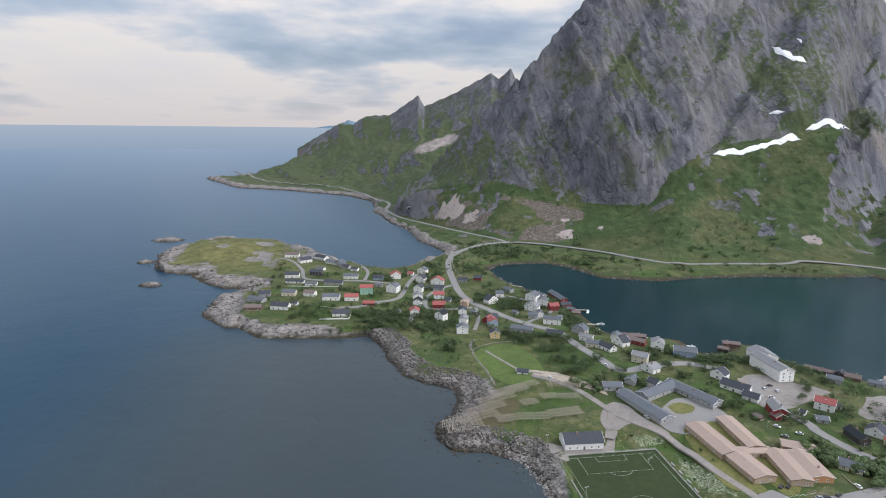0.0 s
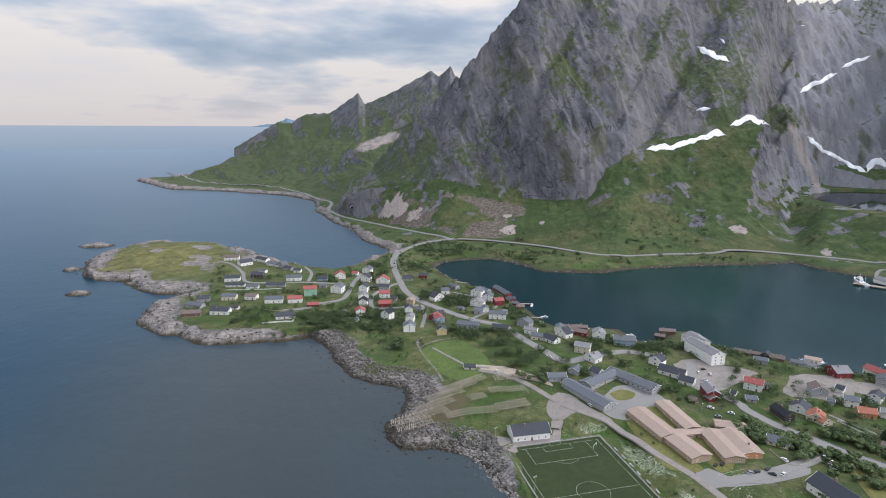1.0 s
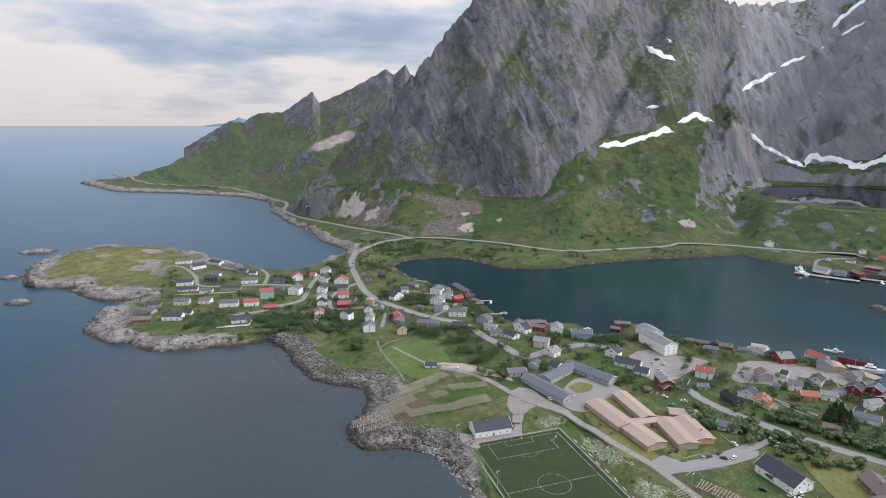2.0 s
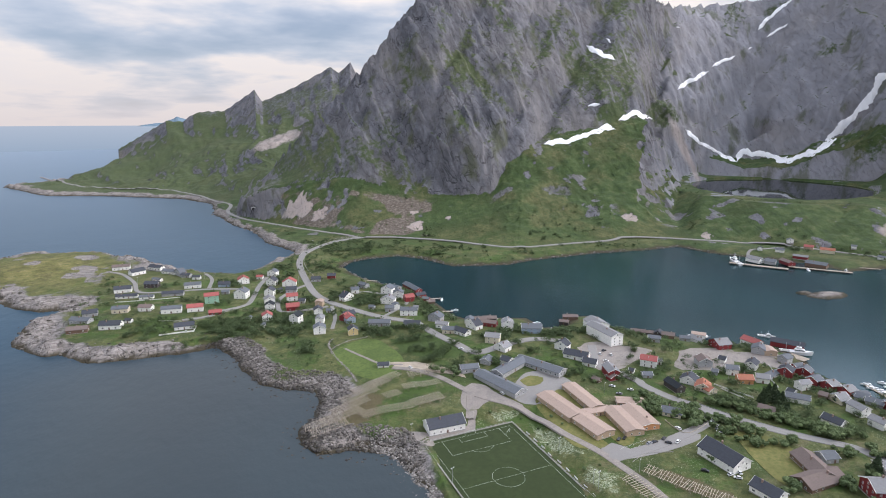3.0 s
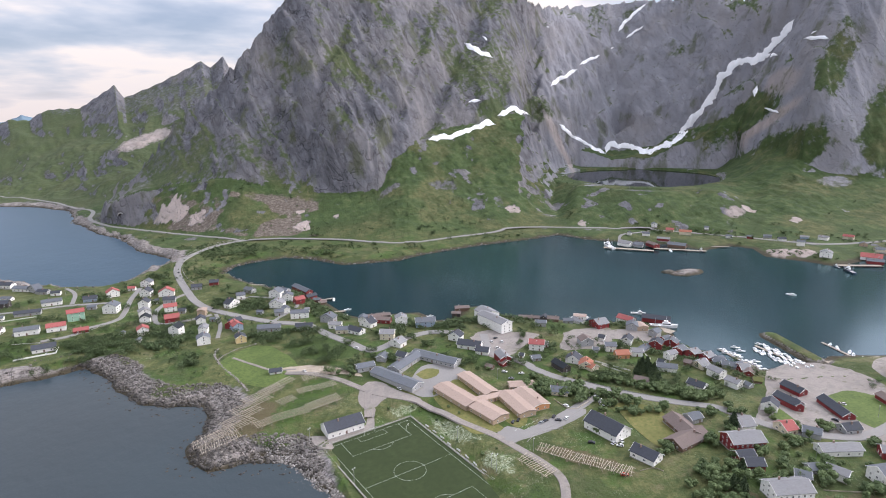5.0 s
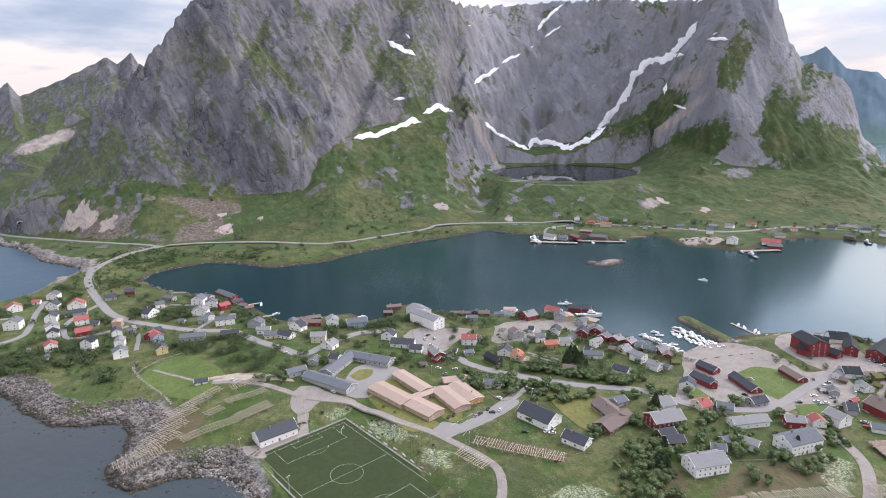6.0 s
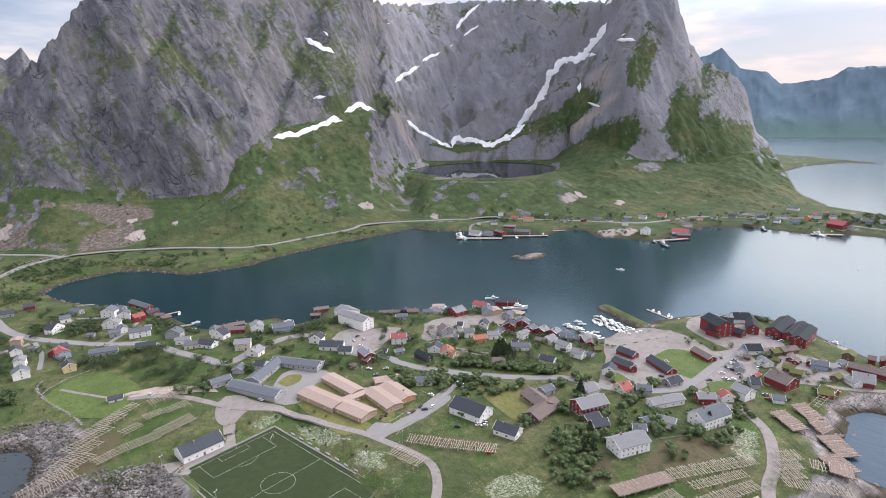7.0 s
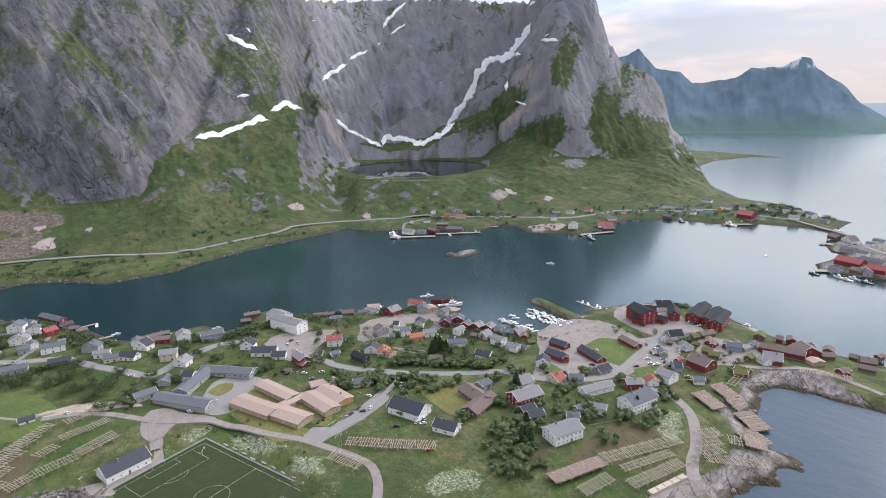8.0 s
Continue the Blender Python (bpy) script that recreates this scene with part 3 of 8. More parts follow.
    hill = 6 + (hz - 6) * (0.55 * q ** 1.15 + 0.45 * q ** 3) + smooth(q, 0, .2) * smooth(q, 1, .8) * (32 * fbm(x / 160, y / 160, 81, 5) + 26 * (ridged(azw * .5, r / 300, 83, 4) - .6))
    hill = np.where(r < hc, hill, hz - (r - hc) * 0.7)
    hill = np.where((r > hs) & (az < 20), hill, -50) * smooth(az, 18, 12) - 60 * (1 - smooth(az, 18, 12))
    hi = np.maximum(mt, hill)
    fade = smooth(sd, -2, 45)
    h = np.where(hi > low, low + (hi - low) * fade, low)
    # the tarn below the cirque
    q = ((az - 47.5) / 7.0) ** 2 + ((r - 1432) / 222) ** 2 + 0.12 * fbm(x / 50, y / 50, 91, 3)
    h = np.where(q < 1, np.minimum(h, LAKE_Z - 8 * (1 - q)), np.where(q < 3.6, np.maximum(h, LAKE_Z + 4 * np.minimum(q - 1, 0.5) - 30 * np.maximum(q - 1.6, 0)), h))
    on_face = rock_amt * (r >= rf) * gate * (mt >= hill)
    return h, shore_rock, on_face, sd


def ground_z(x, y):
    return float(land(np.array([float(x)]), np.array([float(y)]))[0][0])

# ---- ground sheet, sea, tarn ----
def tint(mesh, name, values):
    a = mesh.attributes.new(name, "FLOAT", "POINT")
    a.data.foreach_set("value", np.ascontiguousarray(values, dtype=np.float32))


# grass tongues and bare plates on the faces, set to fit the camera's view: bearing, rise per metre from the eye's
# level, half sizes, lean, amount, kind
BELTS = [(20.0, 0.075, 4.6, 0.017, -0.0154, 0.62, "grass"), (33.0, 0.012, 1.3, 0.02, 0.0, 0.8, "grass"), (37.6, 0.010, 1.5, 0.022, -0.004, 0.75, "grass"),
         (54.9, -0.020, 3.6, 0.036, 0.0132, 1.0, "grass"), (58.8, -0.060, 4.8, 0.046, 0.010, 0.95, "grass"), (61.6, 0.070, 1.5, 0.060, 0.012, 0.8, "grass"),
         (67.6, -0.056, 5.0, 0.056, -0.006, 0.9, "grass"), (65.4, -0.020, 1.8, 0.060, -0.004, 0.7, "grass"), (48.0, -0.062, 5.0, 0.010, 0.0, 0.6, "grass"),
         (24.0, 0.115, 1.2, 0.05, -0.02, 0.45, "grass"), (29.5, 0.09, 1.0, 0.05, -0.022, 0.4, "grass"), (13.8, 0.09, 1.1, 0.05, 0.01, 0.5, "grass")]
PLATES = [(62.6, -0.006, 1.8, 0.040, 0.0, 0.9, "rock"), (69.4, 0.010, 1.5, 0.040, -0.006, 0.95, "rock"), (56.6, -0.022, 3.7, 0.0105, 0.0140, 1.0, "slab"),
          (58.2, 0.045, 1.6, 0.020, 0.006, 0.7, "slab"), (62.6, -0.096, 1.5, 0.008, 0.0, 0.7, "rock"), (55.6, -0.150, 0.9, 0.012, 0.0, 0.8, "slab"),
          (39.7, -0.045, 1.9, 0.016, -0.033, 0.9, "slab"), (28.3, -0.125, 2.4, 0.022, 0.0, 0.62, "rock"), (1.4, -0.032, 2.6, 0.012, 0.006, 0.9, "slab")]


def build_ground():
    az = np.radians(np.arange(-38, 92, 0.105))
    r = np.concatenate([np.exp(np.arange(math.log(135), math.log(1085), 0.0046)), np.arange(1088, 1420, 2.6), np.arange(1420, 2110, 3.2),
                        np.exp(np.arange(math.log(2115), math.log(3000), 0.006)), np.exp(np.arange(math.log(3000), math.log(4900), 0.02))])
    A, R = np.meshgrid(az, r)
    X, Y = R * np.sin(A), R * np.cos(A)
    parts = [land(X[i:i + 60], Y[i:i + 60]) for i in range(0, len(r), 60)]
    Z, shore, face, sd = (np.concatenate(p) for p in zip(*parts))
    n, m = Z.shape
    gx = np.gradient(Z, axis=0) / np.gradient(R, axis=0)
    gy = np.gradient(Z, axis=1) / (np.gradient(A, axis=1) * R)
    slope = np.hypot(gx, gy)
    keep = np.zeros((n - 1, m - 1), bool)
    top = np.maximum(np.maximum(Z[:-1, :-1], Z[1:, :-1]), np.maximum(Z[:-1, 1:], Z[1:, 1:]))
    keep = top > -3.5
    idx = np.arange(n * m).reshape(n, m)
    quads = np.stack([idx[:-1, :-1], idx[:-1, 1:], idx[1:, 1:], idx[1:, :-1]], -1)[keep]
    used, inv = np.unique(quads, return_inverse=True)
    quads = inv.reshape(-1, 4)
    co = np.stack([X.ravel()[used], Y.ravel()[used], Z.ravel()[used]], 1).astype(np.float32)
    me = bpy.data.meshes.new("ground")
    me.vertices.add(len(co))
    me.vertices.foreach_set("co", co.ravel())
    me.loops.add(quads.size)
    me.loops.foreach_set("vertex_index", quads.ravel().astype(np.int32))
    me.polygons.add(len(quads))
    me.polygons.foreach_set("loop_start", np.arange(0, quads.size, 4, dtype=np.int32))
    me.update()
    me.validate()
    arc = np.radians(np.degrees(A)) * 1500
    hilly = (np.degrees(A) < 9) & (R > 1480)
    steep = np.where(face > 0.3, smooth(slope, 0.60, 0.95), np.where(hilly, np.maximum(smooth(slope, 0.62, 1.0), 0.5 * smooth(Z - 170 + 40 * fbm(X / 90, Y / 90, 105, 4), 0, 90)), smooth(slope, 1.0, 1.5)))
    wall_az = smooth(np.degrees(A), 38.5, 40) * smooth(np.degrees(A), 54, 52.5)
    ledge = smooth(fbm(arc / 95, Z / 120, 95, 5, 0.6) - 0.22 * wall_az + 0.24 * smooth(np.degrees(A), 56.5, 60), -0.02, 0.26) * smooth(slope, 2.6, 1.0)
    rock = np.maximum(shore, steep * (1 - 0.62 * ledge * (face > 0.5)))
    rock = np.where(face > 0.3, np.maximum(rock, 0.42 * (1 - ledge)), rock)
    deg = np.degrees(A)
    rr, rf = np.interp(deg, BEARING, ROAD_R), np.interp(deg, BEARING, FOOT_R)
    k = (R - rr) / np.maximum(rf - rr, 30)
    scree = smooth(deg, -2.5, 0) * smooth(deg, 23, 15) * smooth(k, 0.02, 0.12) * smooth(k, 1.05, 0.75) * smooth(fbm(X / 60, Y / 60, 97, 4), -0.25, 0.2)
    tint(me, "scree", scree.ravel()[used])
    knob = smooth(fbm(X / 24, Y / 24, 99, 5), 0.19, 0.46) * smooth(fbm(X / 110, Y / 110, 101, 2), -0.1, 0.3) * (face < 0.3) * (R > 1000) * 0.85 * ~hilly
    rock = np.maximum(rock, knob)
    bare = np.zeros(Z.shape)
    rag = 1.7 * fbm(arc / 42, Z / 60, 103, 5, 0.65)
    # elevation of each point as the camera sees it
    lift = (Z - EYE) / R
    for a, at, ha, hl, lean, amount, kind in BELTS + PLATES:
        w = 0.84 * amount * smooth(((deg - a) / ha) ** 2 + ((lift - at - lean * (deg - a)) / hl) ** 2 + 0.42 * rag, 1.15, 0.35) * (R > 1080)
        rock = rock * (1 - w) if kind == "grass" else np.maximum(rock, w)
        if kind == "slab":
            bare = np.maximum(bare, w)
    # pale outcrops and old road cuttings on the slopes
    for cx, cy, size in ((254, 966, 13), (259, 1012, 9), (309, 966, 7), (56, 1140, 24), (969, 642, 14), (985, 560, 12), (610, 860, 14), (700, 770, 12), (802, 478, 20), (826, 455, 18), (246, 958, 16), (70, 1120, 20), (95, 1085, 16)):
        w = smooth(((X - cx) / size) ** 2 + ((Y - cy) / size) ** 2 + 1.2 * fbm(X / 9, Y / 9, 109, 4), 1.0, 0.5)
        rock, bare = np.maximum(rock, w), np.maximum(bare, w)
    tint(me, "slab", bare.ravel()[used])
    knoll = smooth(fbm(X / 30, Y / 30, 107, 4), 0.20, 0.40) * np.exp(-(((X + 290) / 110) ** 2 + ((Y - 850) / 110) ** 2)) * 1.3
    rock = np.maximum(rock, np.clip(knoll, 0, 1))
    shore = np.maximum(shore, np.clip(knoll, 0, 1))
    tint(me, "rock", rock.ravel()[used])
    tint(me, "shore", shore.ravel()[used])
    tint(me, "wet", smooth(Z + 1.5 * fbm(X / 11, Y / 11, 151, 3), 3.0, 0.8).ravel()[used])
    dry = np.exp(-(((X + 290) / 110) ** 2 + ((Y - 850) / 110) ** 2))
    for name, plots in SOFT_PLOTS.items():
        v = np.zeros(Z.shape)
        for pts in plots:
            bx = [p[0] for p in pts]
            by = [p[1] for p in pts]
            k = (X > min(bx) - 20) & (X < max(bx) + 20) & (Y > min(by) - 20) & (Y < max(by) + 20)
            sdp = np.where(inside(X[k], Y[k], pts), 1, -1) * seg_dist(X[k], Y[k], pts, True)
            v[k] = np.maximum(v[k], smooth(sdp, -7, 7))
        tint(me, name, v.ravel()[used])
    tint(me, "crag", np.maximum(face * (1 - 0.8 * smooth(deg, 50, 54)), 1.0 * hilly).ravel()[used])
    # where the haze tint goes on the rock: by bearing, stronger towards the tower
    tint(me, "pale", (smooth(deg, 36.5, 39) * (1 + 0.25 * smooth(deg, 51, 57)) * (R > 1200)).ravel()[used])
    tint(me, "low", (smooth(R, 980, 820) * (1 - face)).ravel()[used])
    tint(me, "dry", dry.ravel()[used])
    me.shade_smooth()
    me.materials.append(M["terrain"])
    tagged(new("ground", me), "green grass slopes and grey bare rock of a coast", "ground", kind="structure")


def disc(name, cx, cy, z, radius, mat, label, category, n=96):
    bm = bmesh.new()
    rings = [radius * k for k in (0.02, 0.1, 0.3, 0.6, 1.0)]
    c = bm.verts.new((cx, cy, z))
    prev = None
    for rad in rings:
        ring = [bm.verts.new((cx + rad * math.sin(2 * math.pi * i / n), cy + rad * math.cos(2 * math.pi * i / n), z)) for i in range(n)]
        for i in range(n):
            j = (i + 1) % n
            bm.faces.new((c, ring[j], ring[i]) if prev is None else (prev[i], prev[j], ring[j], ring[i]))
        prev = ring
    bmesh.ops.recalc_face_normals(bm, faces=bm.faces)
    me = bpy.data.meshes.new(name)
    bm.to_mesh(me)
    bm.free()
    me.materials.append(mat)
    return tagged(new(name, me), label, category, kind="structure")


# plots with soft edges
SOFT_PLOTS = {
    "mead": [[(96, 481), (127, 471), (150, 449), (159, 426), (140, 414), (115, 424), (101, 443)]],
    "soil": [[(20, 340), (45, 374), (64, 384), (72, 372), (58, 346), (42, 335)],
             [(193, 244), (211, 236), (225, 210), (220, 201), (200, 223)],
             [(291, 133), (318, 118), (336, 98), (314, 96), (273, 116), (248, 127)],
             [(260, 168), (261, 149), (243, 132), (231, 138), (238, 153)]],
    "weeds": [[(341, 115), (345, 98), (320, 88), (308, 92), (319, 111)],
             [(167, 256), (176, 241), (166, 228), (158, 238), (159, 250)],
             [(191, 180), (207, 181), (219, 168), (217, 156), (204, 156), (190, 170)],
             [(156, 317), (167, 288), (170, 266), (157, 272), (153, 293)],
             [(136, 331), (157, 328), (151, 322), (135, 322)]],
}
build_ground()
disc("sea", 0, 0, 0.0, 4850, M["sea"], "dark blue-green sea water with fine ripples", "water")
disc("tarn", 1432 * math.sin(radians(47.5)), 1432 * math.cos(radians(47.5)), LAKE_Z - 0.6, 240, M["tarn"], "dark still mountain lake water below the cliffs", "water")



def far_range(name, rows, dist, seed, label, uneven=22, base=-4):
    """A far mountain backdrop shaped to fit the camera's view: rows of bearing and crest height, with a broken front
    slope.
    """
    b, zc = np.array([q[0] for q in rows]), np.array([q[1] for q in rows])
    az = np.arange(b[0], b[-1] + 0.01, 0.12)
    t = np.linspace(0, 1, 26)
    A, S = np.meshgrid(np.radians(az), t)
    crest = np.interp(az, b, zc)[None, :] + uneven * fbm(az[None, :] * 1.7, az[None, :] * 0, seed, 4)
    g = ridged(np.degrees(A) * 0.5, S * 1.9 + np.degrees(A) * 0.12, seed + 3, 4) - 0.55
    R = dist + 420 * S - 190 * g * S * (1 - 0.5 * S)
    Z = base + (crest - base) * S ** 1.25
    X, Y = R * np.sin(A), R * np.cos(A)
    n, m = X.shape
    idx = np.arange(n * m).reshape(n, m)
    q = np.stack([idx[:-1, :-1], idx[:-1, 1:], idx[1:, 1:], idx[1:, :-1]], -1).reshape(-1, 4)
    me = bpy.data.meshes.new(name)
    me.from_pydata(np.stack([X.ravel(), Y.ravel(), Z.ravel()], 1).tolist(), [], q.tolist())
    me.shade_smooth()
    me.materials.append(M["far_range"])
    tagged(new(name, me), label, "backdrop", kind="structure")


far_range("backdrop_fjord_range", [(58, 430), (63, 440), (66.48, 531), (67.16, 540), (68.0, 576), (69.55, 436), (71.6, 406), (72.69, 326), (76.02, 350), (77.23, 412), (79.63, 414), (80.83, 468), (81.47, 459), (81.94, 394), (83.43, 313), (84.18, 259), (85.12, 174), (86.91, 83), (92.5, 90), (95, 60)], 4150, 5, "far mountains across the fjord, tinted blue-grey for haze", 9)
# the islands start at 166 m so the camera sees them on the horizon
far_range("backdrop_sea_islands", [(-10.4, 167), (-9.6, 176), (-8.6, 184), (-7.9, 192), (-7.5, 206), (-7.0, 232), (-6.4, 214), (-5.6, 218), (-4, 200)], 4250, 9, "far islands hung at the horizon line, tinted pale blue for haze", 8, 166)
# ---- painted wood, roofs, glass and the like ----
def paint(name, rgb, rough=0.6, vary=0.18, boards=True):
    k = Nodes(name)
    o = k.obj()
    n = k.noise(o, 0.9, 5, 0.6)
    dark = tuple(c * (1 - vary) for c in rgb)
    col = k.mix(k.step(n, 0.35, 0.68), rgb, dark)
    col = k.mix(k.math("MULTIPLY", k.rand(), 0.22), col, tuple(c * 0.62 for c in rgb))
    col = k.mix(k.step(k.noise(k.obj((1.5, 1.5, 0.25)), 1.2, 4, 0.7), 0.60, 0.78), col, tuple(c * 0.72 for c in rgb))
    if boards:
        k.bump(k.noise(k.obj((7, 7, 0.4)), 1.0, 2), 0.35, 0.03)
    return k.done(col, rough)


def roofing(name, rgb, rough=0.85):
    k = Nodes(name)
    o = k.obj((0.5, 2.2, 1))
    n = k.noise(o, 1.3, 5, 0.65)
    col = k.mix(k.step(n, 0.3, 0.7), tuple(c * 0.86 for c in rgb), tuple(min(1, c * 1.08) for c in rgb))
    col = k.mix(k.math("MULTIPLY", k.rand(), 0.3), col, tuple(c * 0.6 for c in rgb))
    col = k.mix(k.step(k.noise(k.obj(), 0.5, 4, 0.6), 0.58, 0.74), col, (rgb[0] * 0.55 + 0.02, rgb[1] * 0.55 + 0.025, rgb[2] * 0.5 + 0.01))
    k.bump(k.noise(k.obj((0.4, 6, 1)), 1.0, 2), 0.4, 0.04)
    return k.done(col, rough, spec=0.18)


def plain(name, rgb, rough=0.7, metal=0.0, vary=0.25, scale=2.0):
    k = Nodes(name)
    n = k.noise(k.obj(), scale, 4, 0.6)
    return k.done(k.mix(k.step(n, 0.3, 0.7), rgb, tuple(c * (1 - vary) for c in rgb)), rough, metal)


def ground_cover(name, low, mid, high, scale, rough=0.9, patch=0.05, weeds=0.0):
    k = Nodes(name)
    p = k.pos()
    n, f = k.noise(p, scale, 5, 0.65), k.noise(p, patch, 4, 0.6)
    col = k.ramp(n, (0.3, low), (0.5, mid), (0.7, high))
    col = k.mix(k.step(f, 0.42, 0.66), col, k.mix(0.5, col, low))
    if weeds:
        col = k.mix(k.math("MULTIPLY", k.step(k.noise(p, 0.07, 7, 0.7), 0.54, 0.66), weeds), col, (0.085, 0.092, 0.046))
        col = k.mix(k.math("MULTIPLY", k.step(k.noise(p, 0.16, 3, 0.6), 0.50, 0.62), 0.4), col, (0.15, 0.14, 0.135))
    k.bump(n, 0.4, 0.15)
    return k.done(col, rough, spec=0.3)


WALLS = {"W": ("white", (0.83, 0.83, 0.80)), "C": ("cream", (0.66, 0.60, 0.46)), "R": ("red", (0.215, 0.024, 0.027)), "G": ("grey", (0.36, 0.37, 0.38)),
         "g": ("pale green", (0.30, 0.50, 0.38)), "B": ("brown", (0.16, 0.10, 0.07)), "T": ("tan", (0.45, 0.34, 0.245)), "Y": ("pale yellow", (0.66, 0.52, 0.27)),
         "N": ("blue-grey", (0.30, 0.38, 0.48)), "D": ("dark brown", (0.06, 0.05, 0.05)), "O": ("orange", (0.55, 0.27, 0.13))}
ROOFS = {"d": ("dark slate", (0.062, 0.068, 0.082)), "g": ("grey", (0.128, 0.140, 0.158)), "r": ("dull red", (0.33, 0.105, 0.098)), "p": ("pale grey", (0.23, 0.232, 0.24)),
         "t": ("tan", (0.37, 0.285, 0.24)), "b": ("brown-grey", (0.17, 0.135, 0.125)), "s": ("turf", (0.12, 0.13, 0.045)), "o": ("orange-red", (0.36, 0.15, 0.10)),
         "k": ("black", (0.030, 0.036, 0.042))}
for key, (_, rgb) in WALLS.items():
    paint("wall_" + key, rgb)
for key, (_, rgb) in ROOFS.items():
    roofing("roof_" + key, rgb)
plain("trim_white", (0.78, 0.78, 0.76), 0.5, vary=0.1)
plain("concrete", (0.36, 0.35, 0.33), 0.85)
plain("chimney_brick", (0.28, 0.20, 0.17), 0.9)
plain("door_paint", (0.16, 0.10, 0.08), 0.5)
plain("timber_grey", (0.36, 0.31, 0.25), 0.85, vary=0.4, scale=1.2)
plain("timber_pale", (0.52, 0.46, 0.37), 0.85, vary=0.35, scale=1.2)
plain("timber_dark", (0.12, 0.095, 0.075), 0.85)
plain("metal_grey", (0.42, 0.43, 0.44), 0.45, 0.6)
plain("rubber", (0.02, 0.02, 0.02), 0.8)
_k = Nodes("glass_dark")
_k.done(_k.mix(_k.rand(), (0.02, 0.025, 0.03), (0.06, 0.07, 0.085)), 0.08)


def mesh_of(name, bm, *mats):
    bmesh.ops.recalc_face_normals(bm, faces=bm.faces)
    me = bpy.data.meshes.new(name)
    bm.to_mesh(me)
    bm.free()
    for m in mats:
        me.materials.append(M[m])
    return me


def put(name, me, parent=None, at=None, label=""):
    ob = new(name, me)
    ob.parent = parent
    if at is not None:
        ob.matrix_local = at
    return tagged(ob, label)


def part(name, bm, material, parent, label="", at=None):
    return put(name, mesh_of(name, bm, material), parent, at, label)


def thing(name, x, y, z, turn, label, category, group=""):
    e = new(name)
    e.empty_display_size = 0.5
    e.matrix_world = pose(x, y, z, 0, 0, turn)
    return tagged(e, label, category, group)


def box(bm, x0, y0, z0, x1, y1, z1, slot=0):
    v = [bm.verts.new(p) for p in ((x0, y0, z0), (x1, y0, z0), (x1, y1, z0), (x0, y1, z0), (x0, y0, z1), (x1, y0, z1), (x1, y1, z1), (x0, y1, z1))]
    for q in ((0, 3, 2, 1), (4, 5, 6, 7), (0, 1, 5, 4), (1, 2, 6, 5), (2, 3, 7, 6), (3, 0, 4, 7)):
        bm.faces.new([v[i] for i in q]).material_index = slot
    return bm


def beam(bm, a, b, w, slot=0):
    """A square bar from a to b."""
    a, b = Vector(a), Vector(b)
    d = (b - a).normalized()
    s = d.cross(Vector((0, 0, 1)) if abs(d.z) < 0.95 else Vector((1, 0, 0))).normalized() * w / 2
    u = d.cross(s).normalized() * w / 2
    v = [bm.verts.new(p) for p in (a - s - u, a + s - u, a + s + u, a - s + u, b - s - u, b + s - u, b + s + u, b - s + u)]
    for q in ((0, 3, 2, 1), (4, 5, 6, 7), (0, 1, 5, 4), (1, 2, 6, 5), (2, 3, 7, 6), (3, 0, 4, 7)):
        bm.faces.new([v[i] for i in q]).material_index = slot


def window_mesh(w, h):
    """Frame with a recessed pane, looking towards -y."""
    bm = bmesh.new()
    t = 0.13
    for x0, z0, x1, z1 in ((-w / 2, 0, w / 2, t), (-w / 2, h - t, w / 2, h), (-w / 2, t, -w / 2 + t, h - t), (w / 2 - t, t, w / 2, h - t), (-t / 3, t, t / 3, h - t)):
        box(bm, x0, -0.10, z0, x1, 0.06, z1)
    return mesh_of("window", bm, "trim_white")


def pane_mesh(w, h):
    return mesh_of("pane", box(bmesh.new(), -w / 2 + 0.1, -0.05, 0.1, w / 2 - 0.1, 0.04, h - 0.1), "glass_dark")


def far_window_mesh(w, h):
    """The same window with its pane in one mesh, for houses far off."""
    bm = bmesh.new()
    box(bm, -w / 2, -0.06, 0, w / 2, 0.06, h)
    box(bm, -w / 2 + 0.13, -0.09, 0.13, w / 2 - 0.13, 0.02, h - 0.13, 1)
    return mesh_of("window", bm, "trim_white", "glass_dark")


WIN = {k: (window_mesh(*k), pane_mesh(*k), far_window_mesh(*k)) for k in ((1.15, 1.35), (1.7, 1.35), (0.9, 1.0))}
DOOR = mesh_of("door", box(box(bmesh.new(), -0.5, -0.09, 0, 0.5, 0.05, 2.1), -0.62, -0.06, 0, 0.62, 0.04, 2.22), "door_paint")
CHIMNEY = mesh_of("chimney", box(box(bmesh.new(), -0.38, -0.38, -0.8, 0.38, 0.38, 1.15), -0.46, -0.46, 1.0, 0.46, 0.46, 1.2), "chimney_brick")
house_rng = random.Random(4)


